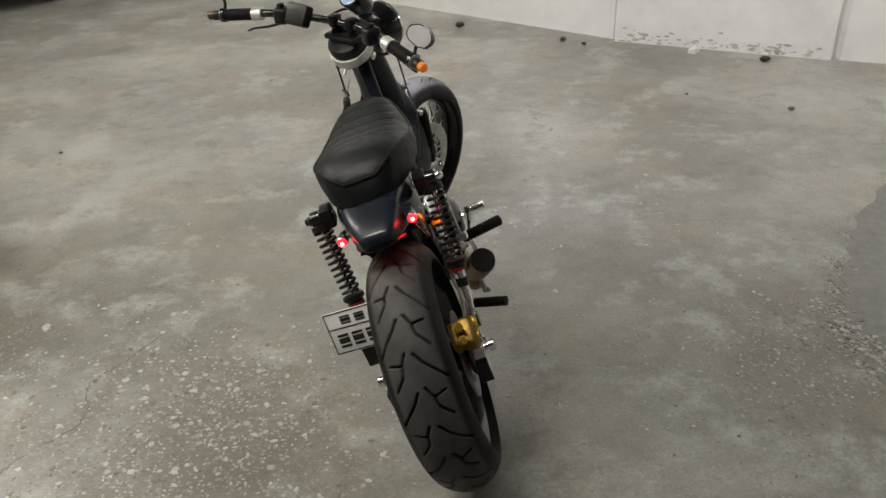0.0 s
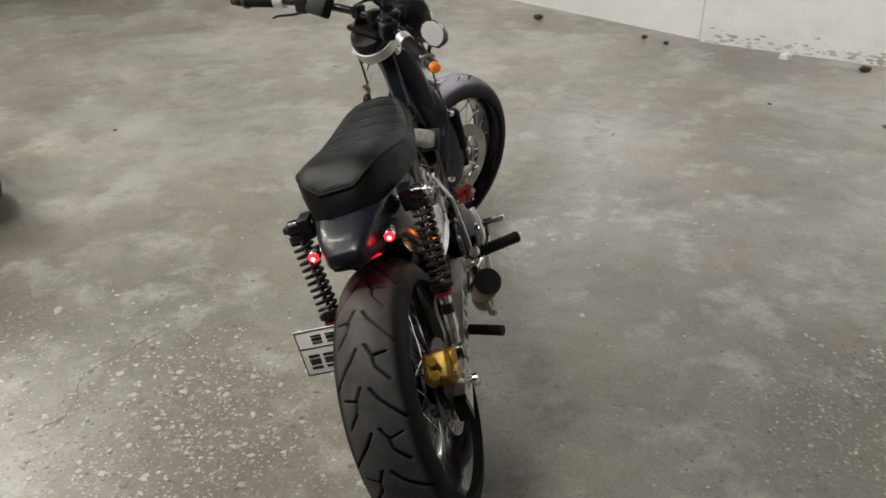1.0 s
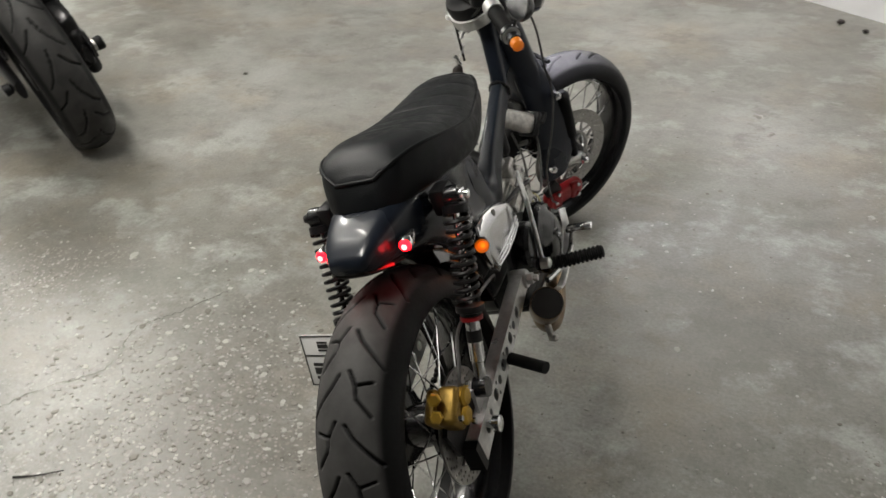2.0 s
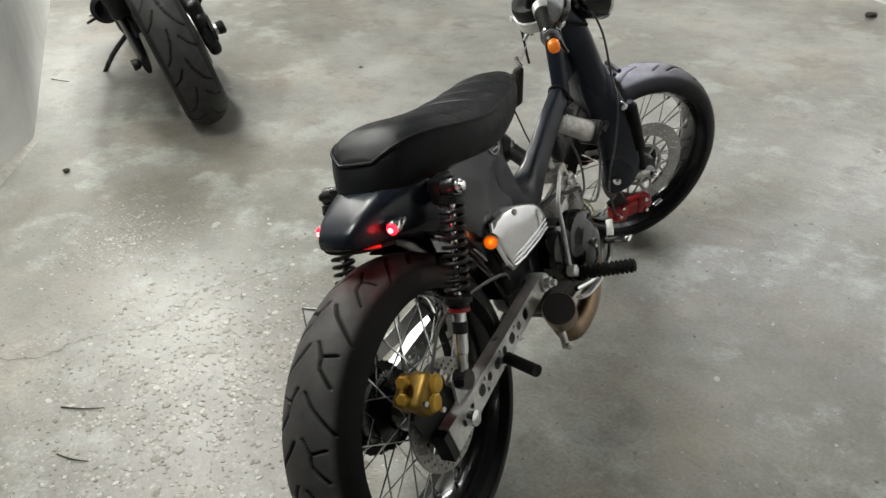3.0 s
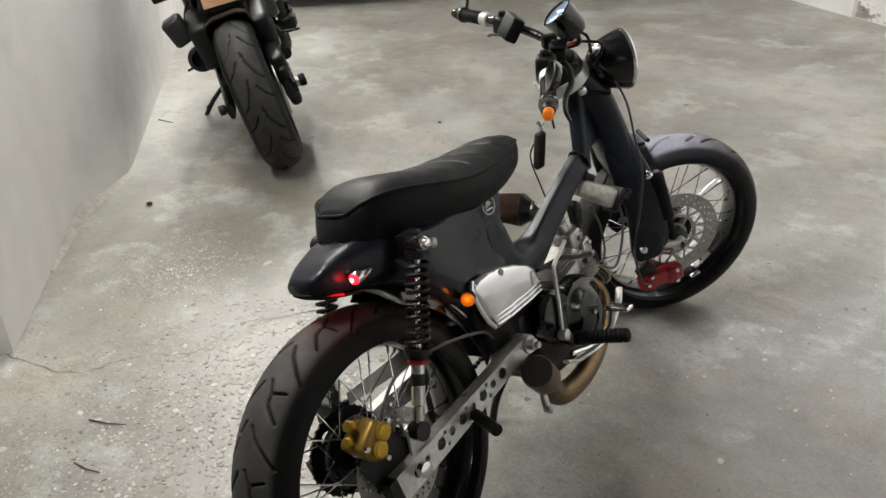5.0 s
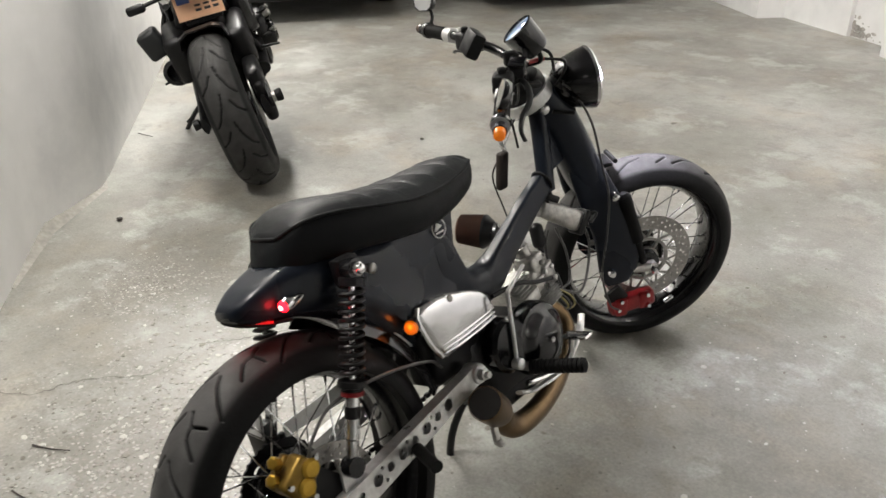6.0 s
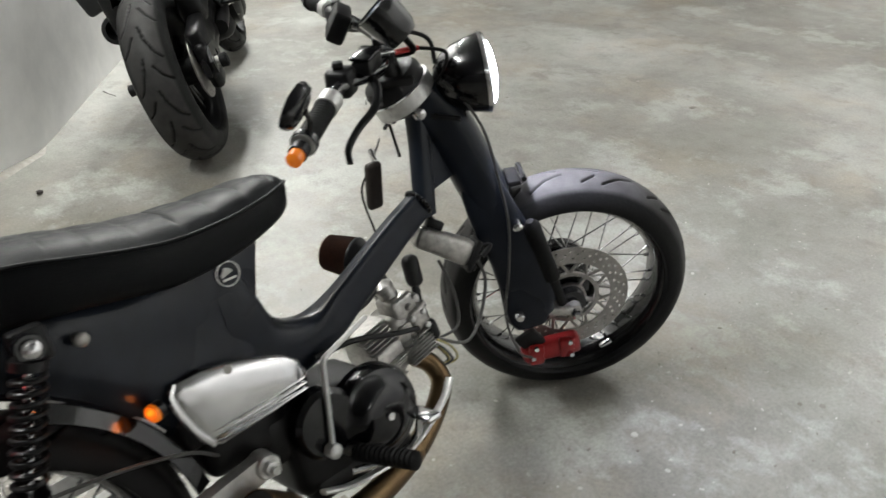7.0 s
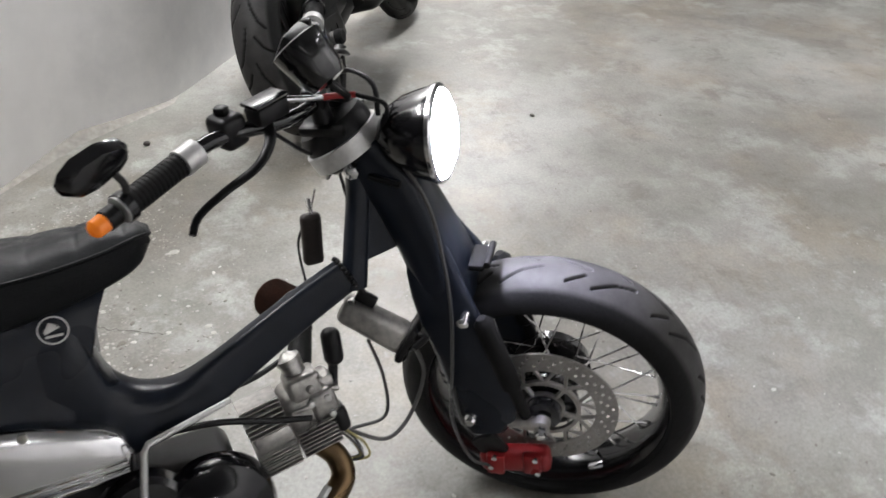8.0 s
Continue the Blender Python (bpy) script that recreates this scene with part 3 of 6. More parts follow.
for z0, z1 in ((0.362, 0.345), (0.197, 0.262)):
    bm = bmesh.new()
    a, b = Vector((-0.075, 0.01, z0)), Vector((-0.075, 0.47, z1))
    n = 34
    for k in range(n):
        p = a.lerp(b, (k + 0.5) / n)
        block(bm, p, (0.012 if k % 2 else 0.008, 0.0115, 0.010), 0.002, segments=1)
    part("chain_run", bm, BLACKM, bike, "black drive chain")
bm = bmesh.new()
rings(bm, [[(-0.062, 0.03, 0.385), (-0.060, 0.03, 0.385), (-0.060, 0.03, 0.360), (-0.062, 0.03, 0.360)], [(-0.062, 0.30, 0.40), (-0.060, 0.30, 0.40), (-0.060, 0.30, 0.352), (-0.062, 0.30, 0.352)]])
part("chain_guard", bm, ALLOY, bike, "bright alloy chain guard strip")

# swing arm, one drilled box each side
for side in (1, -1):
    bm = bmesh.new()
    a, b = Vector((side * 0.098, -0.045, 0.264)), Vector((side * 0.092, 0.36, 0.325))
    ax = (b - a).normalized()
    length = (b - a).length
    up = Vector((1, 0, 0)).cross(ax)
    frame_m = Matrix((ax, up, Vector((1, 0, 0)))).transposed().to_4x4()
    frame_m.translation = a
    hs = [(0.115 + 0.034 * k, 0.002, 0.0115 if k % 2 == 0 else 0.0085) for k in range(7)] + [(0.132 + 0.068 * k, 0.013, 0.004) for k in range(3)] + [(0.132 + 0.068 * k, -0.012, 0.004) for k in range(3)]
    out = [(0, -0.026), (length, -0.018), (length + 0.012, 0.0), (length, 0.018), (0, 0.026)]
    for off in (0.010, -0.013):
        sheet(bm, out, hs + [(0.045, 0, 0.010), (0.075, 0.004, 0.006)], frame_m @ Matrix.Translation((0, 0, off)), 0.003)
    for v0 in (0.022, -0.025):
        rings(bm, [[frame_m @ Vector(p) for p in ((0.0, v0, -0.0125), (0.0, v0, 0.0125), (0.0, v0 + 0.003, 0.0125), (0.0, v0 + 0.003, -0.0125))],
                   [frame_m @ Vector(p) for p in ((length, v0 * 0.7, -0.0125), (length, v0 * 0.7, 0.0125), (length, v0 * 0.7 + 0.003, 0.0125), (length, v0 * 0.7 + 0.003, -0.0125))]])
    rings(bm, [[frame_m @ Vector((s, v, w)) for v, w in ((-0.0285, -0.0150), (-0.0285, -0.0125), (0.0285, -0.0125), (0.0285, -0.0150))] for s in (-0.002, 0.09)])
    arm = part("swing_arm", bm, ARMALLOY, bike, "bright drilled alloy swing arm", sharp=25)
    bm = bmesh.new()
    rings(bm, [[frame_m @ Vector((s, v, w)) for v, w in ((-0.0275, -0.0145), (-0.0275, 0.0142), (0.0275, 0.0142), (0.0275, -0.0145))] for s in (-0.020, -0.003)])
    part("end_cap", bm, BLACKM, arm, "black end cap")
    bm = bmesh.new()
    lathe(bm, [(0.018, -0.018), (0.020, -0.014), (0.020, 0.014), (0.018, 0.018)], b + ax * 0.008, (1, 0, 0), 24)
    lathe(bm, [(0.012, 0.018), (0.012, 0.030), (0.007, 0.031), (0.007, 0.040)], b + ax * 0.008, (side, 0, 0), 6)
    part("pivot", bm, ARMALLOY, arm)
    bm = bmesh.new()
    sheet(bm, [(-0.02, 0.0), (0.03, 0.0), (0.016, 0.048), (0.004, 0.052), (-0.008, 0.046)], [(0.004, 0.036, 0.006)], frame_m @ Matrix.Translation((0.075, 0.022, -0.002)), 0.006)
    part("shock_lug", bm, ARMALLOY, arm)

# rear shocks
for side in (1, -1):
    top, bot = Vector((side * 0.128, 0.130, 0.640)), Vector((side * 0.110, 0.028, 0.335))
    ax = (bot - top).normalized()
    L = (bot - top).length
    bm = bmesh.new()
    lathe(bm, [(0.004, 0.0), (0.006, 0.010), (0.006, 0.20), (0.012, 0.202), (0.0125, 0.275), (0.010, 0.278), (0.010, L - 0.02), (0.006, L)], top, ax, 18)
    shock = part("rear_shock", bm, CHROME, bike, "black rear shock absorber with bright rod")
    bm = bmesh.new()
    u = ax.orthogonal().normalized()
    v = ax.cross(u)
    turns, n = 10.5, 190
    tube(bm, [top + ax * (0.028 + 0.148 * k / n) + (u * math.cos(2 * math.pi * turns * k / n) + v * math.sin(2 * math.pi * turns * k / n)) * 0.0185 for k in range(n + 1)], 0.0038, 7)
    part("spring", bm, BLACKM, shock, "gloss black coil spring")
    bm = bmesh.new()
    lathe(bm, [(0.010, 0.178), (0.024, 0.180), (0.024, 0.190), (0.018, 0.192), (0.018, 0.197)], top, ax, 24)
    part("spring_seat", bm, BLACKM, shock)
    bm = bmesh.new()
    lathe(bm, [(0.010, 0.012), (0.021, 0.014), (0.022, 0.026), (0.010, 0.028)], top, ax, 24)
    part("spring_seat", bm, BLACKM, shock)
    bm = bmesh.new()
    lathe(bm, [(0.012, 0.197), (0.0190, 0.198), (0.0190, 0.205), (0.012, 0.206)], top, ax, 24)
    part("collar", bm, RED, shock, "red anodised collar")
    bm = bmesh.new()
    lathe(bm, [(0.0125, 0.222), (0.0130, 0.224), (0.0130, 0.242)], top, ax, 20)
    part("damper_body", bm, BLACKM, shock)
    bm = bmesh.new()
    lathe(bm, [(0.017, -0.012), (0.018, 0.0), (0.017, 0.012)], top, (1, 0, 0), 20)
    part("eye", bm, GLOSS, shock)
    bm = bmesh.new()
    lathe(bm, [(0.017, -0.012), (0.018, 0.0), (0.017, 0.012)], bot, (1, 0, 0), 20)
    part("eye", bm, GLOSS, shock)
    bm = bmesh.new()
    lathe(bm, [(0.009, -0.04), (0.009, 0.010), (0.0115, 0.011), (0.0115, 0.018), (0.0085, 0.020), (0.0075, 0.026), (0.003, 0.028)], top, (side, 0, 0), 12)
    part("cap_nut", bm, CHROME if side > 0 else BLACKM, shock, "chrome cap nut" if side > 0 else "black cap nut")
    bm = bmesh.new()
    block(bm, top + Vector((-side * 0.022, 0.006, -0.004)), (0.028, 0.044, 0.046), 0.006)
    part("shock_mount", bm, BLACKM, shock, "black shock mount")
bm = bmesh.new()
lathe(bm, [(0.007, -0.04), (0.007, 0.0), (0.0095, 0.001), (0.0095, 0.005), (0.007, 0.007), (0.003, 0.0075)], (0.097, 0.194, 0.615), (1, 0, 0), 18)
part("frame_bolt", bm, STEEL, bike, "steel bolt in the frame")

# pressed steel body behind and under the seat
YS = [-0.038, -0.024, 0.0, 0.06, 0.12, 0.18, 0.26, 0.34, 0.41, 0.462]
Z0 = [0.615, 0.605, 0.596, 0.580, 0.548, 0.498, 0.415, 0.372, 0.372, 0.385]
Z1 = [0.634, 0.643, 0.655, 0.672, 0.684, 0.686, 0.668, 0.655, 0.650, 0.648]
HW = [0.027, 0.037, 0.048, 0.066, 0.083, 0.085, 0.075, 0.062, 0.053, 0.040]
bm = bmesh.new()
loops = []
for k in range(45):
    y = YS[0] + (YS[-1] - YS[0]) * k / 44
    z0, z1, hw = spline(YS, Z0, y), spline(YS, Z1, y), spline(YS, HW, y)
    loop = []
    for x, yy, z in super_ring(0.0, z0, z1, hw, 64, 2.8 + 1.4 * min(max((0.12 - y) / 0.08, 0), 1)):
        f = (z - z0) / (z1 - z0)
        # the front edge leans and bows back between seat and neck
        yy = y + max(0.0, (y - 0.36) / 0.10) * (0.046 * max(0.0, (f - 0.55) / 0.45) ** 1.5 - 0.002)
        # upper part drawn in above a shoulder that runs back from the neck
        step = min(max((f - 0.40) / 0.16, 0), 1)
        x *= 1 - 0.16 * min(max((y - 0.17) / 0.15, 0), 1) * step * step * (3 - 2 * step)
        loop.append((x, yy, z))
    loops.append(loop)
rings(bm, loops)
body = part("frame_body", bm, PAINT, bike, "satin black pressed steel body", sharp=60)
# solid black piece: the shade of the tail's open underside put into colour
bm = bmesh.new()
loops = []
for k in range(9):
    y = -0.034 + 0.010 * k
    z0, hw = spline(YS, Z0, y), spline(YS, HW, y)
    loops.append(super_ring(y, z0 - 0.005, z0 + 0.006, hw * 0.86, 24, 2.6))
rings(bm, loops)
part("tail_hollow_shade", bm, SOOT_SHADE, body, "black piece standing in for the shaded hollow under the tail")

# neck and main tube, filleted into the body
NY = [0.40, 0.435, 0.455, 0.466, 0.476, 0.490, 0.510, 0.540, 0.575, 0.62, 0.70, 0.77, 0.838]
NT = [0.640, 0.632, 0.602, 0.562, 0.526, 0.503, 0.488, 0.479, 0.477, 0.491, 0.530, 0.564, 0.593]
NB = [0.375, 0.375, 0.376, 0.378, 0.381, 0.384, 0.389, 0.396, 0.408, 0.431, 0.474, 0.512, 0.545]
NW = [0.048, 0.049, 0.0495, 0.0495, 0.049, 0.048, 0.045, 0.040, 0.032, 0.021, 0.0170, 0.0165, 0.0165]
bm = bmesh.new()
loops = []
for k in range(93):
    y = NY[0] + (NY[-1] - NY[0]) * k / 92
    zt, zb, w = spline(NY, NT, y), spline(NY, NB, y), spline(NY, NW, y)
    shear = 0.42 * min(max((y - 0.50) / 0.12, 0), 1)
    loops.append([(x, yy - (z - (zt + zb) / 2) * shear, z) for x, yy, z in super_ring(y, zb, zt, w, 44, 2.5 + 2.2 * min(max((y - 0.55) / 0.06, 0), 1))])
rings(bm, loops)
neck = part("main_tube", bm, PAINT, bike, "satin black square main frame tube", sharp=42)
bm = bmesh.new()
c = Vector((0, 0.838, 0.570))
d = Vector((0, 0.90, 0.44)).normalized()
u, v = Vector((1, 0, 0)), Vector((1, 0, 0)).cross(d)
for k in range(22):
    t = 2 * math.pi * k / 22
    block(bm, c + u * (math.cos(t) * 0.022) + v * (math.sin(t) * 0.029), (0.008, 0.008, 0.008), 0.0025, segments=1)
part("weld_ring", bm, BLACKM, neck)
# head stock behind the fork
bm = bmesh.new()
loops = []
for f, hw, hy in ((0, 0.018, 0.020), (0.3, 0.019, 0.019), (0.6, 0.020, 0.018), (1, 0.024, 0.022)):
    p = Vector((0, 0.848, 0.545)).lerp(Vector((0, 0.892, 0.765)), f)
    loops.append([p + Vector((hw * math.copysign(abs(math.cos(t)) ** 0.7, math.cos(t)), hy * math.copysign(abs(math.sin(t)) ** 0.7, math.sin(t)), 0)) for t in (2 * math.pi * j / 20 for j in range(20))])
rings(bm, loops)
part("head_stock", bm, PAINT, bike, "satin black head stock", sharp=60)
bm = bmesh.new()
rings(bm, [[(sx * 0.013, y, z) for sx, y, z in ((1, 0.86, 0.585), (1, 0.93, 0.60), (-1, 0.93, 0.60), (-1, 0.86, 0.585))], [(sx * 0.018, y, z) for sx, y, z in ((1, 0.87, 0.70), (1, 0.935, 0.70), (-1, 0.935, 0.70), (-1, 0.87, 0.70))]])
part("gusset", bm, PAINT, bike)

# seat: ribbed top, side skirt and piping
SY = [0.055, 0.075, 0.11, 0.16, 0.21, 0.27, 0.34, 0.43, 0.51, 0.552, 0.570]
ST = [0.722, 0.738, 0.750, 0.750, 0.744, 0.732, 0.722, 0.719, 0.722, 0.717, 0.705]
SP = [0.713, 0.726, 0.730, 0.726, 0.717, 0.704, 0.692, 0.690, 0.697, 0.703, 0.700]
SB = [0.672, 0.666, 0.660, 0.655, 0.649, 0.640, 0.631, 0.636, 0.652, 0.668, 0.690]
SW = [0.034, 0.062, 0.080, 0.096, 0.106, 0.112, 0.109, 0.094, 0.074, 0.052, 0.026]


def lean_back(y, z):
    """The seat's back face slopes forward as it rises."""
    return y + 0.45 * (z - 0.672) * max(0.0, 1 - (y - 0.055) / 0.16)


def seat_rows(count):
    for k in range(count + 1):
        y = SY[0] + (SY[-1] - SY[0]) * k / count
        yield y, spline(SY, ST, y), spline(SY, SP, y), spline(SY, SB, y), spline(SY, SW, y)


bm = bmesh.new()
loops = []
for y, zt, zp, zb, w in seat_rows(60):
    half = [(w, zp), (w * 1.03, zp - 0.012), (w * 1.03, (zp + zb) / 2), (w * 0.97, zb + 0.006), (w * 0.92, zb)]
    loops.append([(x, lean_back(y, z), z) for x, z in half] + [(-x, lean_back(y, z), z) for x, z in half[::-1]])
rings(bm, loops)
seat = part("seat", bm, VINYL, bike, "long black vinyl seat", sharp=60)
bm = bmesh.new()
loops = []
for y, zt, zp, zb, w in seat_rows(200):
    ribs = 0.006 - 0.0042 * (1 - abs(math.sin(math.pi * (y - 0.19) / 0.058)) ** 0.3) if 0.19 < y < 0.54 else 0.006
    row = []
    for j in range(17):
        s = j / 8 - 1
        x = w * 0.985 * s
        edge = max(0, 1 - abs(s) ** 3.2)
        inside = 1.0 if abs(s) < 0.78 else 0.0
        z = zp + (zt - zp) * edge ** 0.8 - (0.006 - ribs) * inside
        row.append((x, lean_back(y, z), z))
    loops.append(row + [(w * 0.985 * s, lean_back(y, zp - 0.006), zp - 0.006) for s in (0.9, 0.3, -0.3, -0.9)])
rings(bm, loops)
part("seat_top", bm, VINYLTOP, seat, "black ribbed seat top, lightened for its sheen", sharp=60)
bm = bmesh.new()
pts = [(w * 1.0, lean_back(y, zp), zp) for y, zt, zp, zb, w in seat_rows(50)]
tube(bm, pts + [(-x, y, z) for x, y, z in pts[::-1]] + [pts[0]], 0.0032, 7)
part("piping", bm, VINYL, seat)

# emblem: plain shapes in a ring
for side in (1,):
    bm = bmesh.new()
    E = Matrix.Translation((0.0425, 0.428, 0.603)) @ Matrix.Rotation(radians(90), 4, "Z") @ Matrix.Rotation(radians(90), 4, "X")
    lathe(bm, [(0.0175, 0.0), (0.0195, 0.0), (0.0195, 0.0022), (0.0175, 0.0022)], (0, 0, 0), (0, 0, 1), 40, True)
    for k in range(5):
        a = radians(18 + 9 * k)
        q = Vector((-0.011, -0.003 + 0.0005 * k, 0.0))
        e = q + Vector((math.cos(a), math.sin(a), 0)) * (0.020 - 0.0015 * k)
        nrm = Vector((-math.sin(a), math.cos(a), 0)) * 0.0012
        rings(bm, [[q - nrm, e - nrm, e + nrm, q + nrm], [p + Vector((0, 0, 0.0018)) for p in (q - nrm, e - nrm, e + nrm, q + nrm)]])
    block(bm, (0, -0.008, 0.001), (0.022, 0.0035, 0.0018), 0.0005)
    bmesh.ops.transform(bm, matrix=E, verts=bm.verts[:])
    part("emblem", bm, WHITE, bike, "round silver-white emblem on the body")

# side covers
COVER = [(0.273, 0.490), (0.290, 0.499), (0.325, 0.501), (0.375, 0.492), (0.418, 0.478), (0.456, 0.462), (0.479, 0.444), (0.488, 0.417), (0.482, 0.391), (0.440, 0.384), (0.322, 0.380), (0.307, 0.392), (0.284, 0.452)]
for side in (1, -1):
    bm = bmesh.new()
    cy, cz = 0.385, 0.445
    loops = []
    for f, x in ((1.0, 0.050), (1.0, 0.072), (0.97, 0.080), (0.85, 0.0845), (0.5, 0.0875), (0.12, 0.0885)):
        loops.append([(side * x, cy + (y - cy) * f, cz + (z - cz) * f) for y, z in COVER])
    rings(bm, loops)
    cover = part("side_cover", bm, CHROME, bike, "polished metal side cover with three ridges", sharp=50)
    for k in range(3):
        bm = bmesh.new()
        z = 0.391 + 0.0090 * k
        tube(bm, [(side * 0.081, 0.320 - 0.003 * k, z), (side * 0.0862, 0.36, z + 0.001), (side * 0.0862, 0.42, z + 0.003), (side * 0.082, 0.477, z + 0.005)], 0.0034, 8)
        part("ridge", bm, CHROME, cover)
    bm = bmesh.new()
    lathe(bm, [(0.0065, 0), (0.0065, 0.004), (0.003, 0.0045)], (side * 0.083, 0.365, 0.484), (side, 0, 0), 14)
    part("screw", bm, STEEL, cover)
    bm = bmesh.new()
    tube(bm, [(side * 0.074, 0.288, 0.497), (side * 0.078, 0.278, 0.475), (side * 0.079, 0.294, 0.42), (side * 0.079, 0.314, 0.388)], 0.006, 8, 4)
    part("edge_trim", bm, CHROME, cover)

bm = bmesh.new()
block(bm, (0, 0.375, 0.375), (0.125, 0.15, 0.11), 0.02, segments=3)
block(bm, (0, 0.345, 0.43), (0.13, 0.14, 0.10), 0.02, segments=3)
part("battery_box", bm, BLACKM, bike, "black battery box behind the engine")
# inner mudguard over the rear wheel
bm = bmesh.new()
loops = []
for k in range(20):
    t = radians(24 + 56 * k / 19)
    loops.append([(x, 0.0 + (0.298 + o) * math.sin(t), 0.279 + (0.298 + o) * math.cos(t)) for x, o in ((0.074, -0.022), (0.062, 0.002), (-0.062, 0.002), (-0.074, -0.022), (-0.071, -0.024), (-0.060, -0.001), (0.060, -0.001), (0.071, -0.024))])
rings(bm, loops)
guard = part("inner_mudguard", bm, GLOSS, bike, "dark inner mudguard")
# bright tube added as the highlight along the mudguard's edge
bm = bmesh.new()
tube(bm, [(0.064, 0.303 * math.sin(radians(a)), 0.279 + 0.303 * math.cos(radians(a))) for a in range(26, 62, 3)], 0.0022, 6)
part("edge_highlight", bm, ARMALLOY, guard, "bright strip standing in for the highlight on the edge")

# tail lamps
for side in (1, -1):
    bm = bmesh.new()
    c = Vector((side * 0.075, 0.024, 0.620))
    ax = Vector((side * 0.08, -1.0, -0.03)).normalized()
    tube(bm, [(side * 0.045, 0.05, 0.622), (side * 0.070, 0.040, 0.620)], 0.006, 8)
    lathe(bm, [(0.003, -0.042), (0.0085, -0.030), (0.0115, -0.010), (0.0118, -0.002), (0.0088, 0.003)], c, ax, 20)
    lamp = part("tail_lamp", bm, CHROME, bike, "small bullet tail lamp glowing red")
    bm = bmesh.new()
    lathe(bm, [(0.0098, 0.0015), (0.0088, 0.0050), (0.0040, 0.0078)], c, ax, 20)
    part("lens", bm, REDLED, lamp, "glowing red lens")
    bm = bmesh.new()
    lathe(bm, [(0.0048, 0.0045), (0.0042, 0.0088), (0.0018, 0.0098)], c, ax, 14)
    part("led", bm, REDCORE, lamp)
# the reflector is no lamp; its material adds a faint red glow
bm = bmesh.new()
tube(bm, [(0.030, -0.012, 0.604), (0.050, 0.012, 0.596)], 0.004, 8, 0, 0.6)
part("reflector", bm, REDGLOW, bike, "small red reflector under the tail, with an added glow")

# rear turn signals
for side in (1, -1):
    bm = bmesh.new()
    tube(bm, [(side * 0.055, 0.262, 0.480), (side * 0.086, 0.252, 0.480)], 0.006, 10)
    lathe(bm, [(0.006, -0.012), (0.013, -0.008), (0.014, 0.004)], (side * 0.092, 0.250, 0.480), (side * 0.4, -0.9, 0), 18)
    sig = part("rear_turn_signal", bm, BLACKM, bike, "small rear turn signal with amber lens")
    bm = bmesh.new()
    lathe(bm, [(0.0135, 0.004), (0.012, 0.010), (0.004, 0.013)], (side * 0.092, 0.250, 0.480), (side * 0.4, -0.9, 0), 18)
    part("lens", bm, AMBER if side > 0 else AMBERLENS, sig, "amber lens")

for spot, colour, watts in (((0.10, 0.236, 0.484), (1.0, 0.22, 0.02), 0.035), ((0.080, 0.010, 0.619), (1.0, 0.02, 0.03), 0.09), ((-0.080, 0.010, 0.619), (1.0, 0.02, 0.03), 0.09)):
    la = bpy.data.lights.new("lamp_bulb", "POINT")
    la.energy, la.color, la.shadow_soft_size = watts, colour, 0.008
    new("lamp_bulb", la).location = BIKE @ Vector(spot)

# plate and bracket on the left, its marks as bars
PL = Matrix.Translation((-0.118, 0.0, 0.430)) @ pose(0, 0, 0, 78, 0, -6)
bm = bmesh.new()
block(bm, (0, 0, 0), (0.135, 0.098, 0.002), 0.0008)
bmesh.ops.transform(bm, matrix=PL, verts=bm.verts[:])
plate = part("number_plate", bm, WHITE, bike, "white two-row plate beside the rear wheel")
bm = bmesh.new()
for cx, cy, sx, sy in ((0, 0.046, 0.131, 0.0022), (0, -0.046, 0.131, 0.0022), (0.0655, 0, 0.0022, 0.094), (-0.0655, 0, 0.0022, 0.094), (0, 0.010, 0.131, 0.0022)):
    block(bm, (cx, cy, 0.0014), (sx, sy, 0.0008), 0)
bmesh.ops.transform(bm, matrix=PL, verts=bm.verts[:])
part("border", bm, DARKINK, plate)
bm = bmesh.new()
for cx, cy, sx, sy in ((-0.022, 0.0275, 0.022, 0.021), (0.010, 0.0275, 0.022, 0.021), (-0.040, -0.019, 0.024, 0.036), (-0.008, -0.019, 0.024, 0.036), (0.024, -0.019, 0.024, 0.036)):
    block(bm, (cx, cy, 0.0014), (sx, sy * 0.34, 0.0008), 0)
    block(bm, (cx, cy + sy * 0.34, 0.0014), (sx, sy * 0.16, 0.0008), 0)
    block(bm, (cx, cy - sy * 0.36, 0.0014), (sx, sy * 0.16, 0.0008), 0)
bmesh.ops.transform(bm, matrix=PL, verts=bm.verts[:])
part("bars", bm, DARKINK, plate)
bm = bmesh.new()
block(bm, (-0.106, 0.012, 0.360), (0.062, 0.026, 0.072), 0.005)
tube(bm, [(-0.09, 0.015, 0.36), (-0.10, 0.0, 0.30)], 0.010, 8)
part("plate_bracket", bm, BLACKM, bike, "black bracket holding the plate")

# gold rear caliper
CR = Vector((0.098, -0.066, 0.372))
bm = bmesh.new()
block(bm, CR, (0.036, 0.062, 0.050), 0.009, Matrix.Rotation(radians(35), 3, "X"), 3)
block(bm, CR + Vector((-0.024, -0.006, 0.004)), (0.020, 0.056, 0.044), 0.007, Matrix.Rotation(radians(35), 3, "X"), 3)
caliper = part("rear_caliper", bm, DULLGOLD, bike, "gold anodised brake caliper")
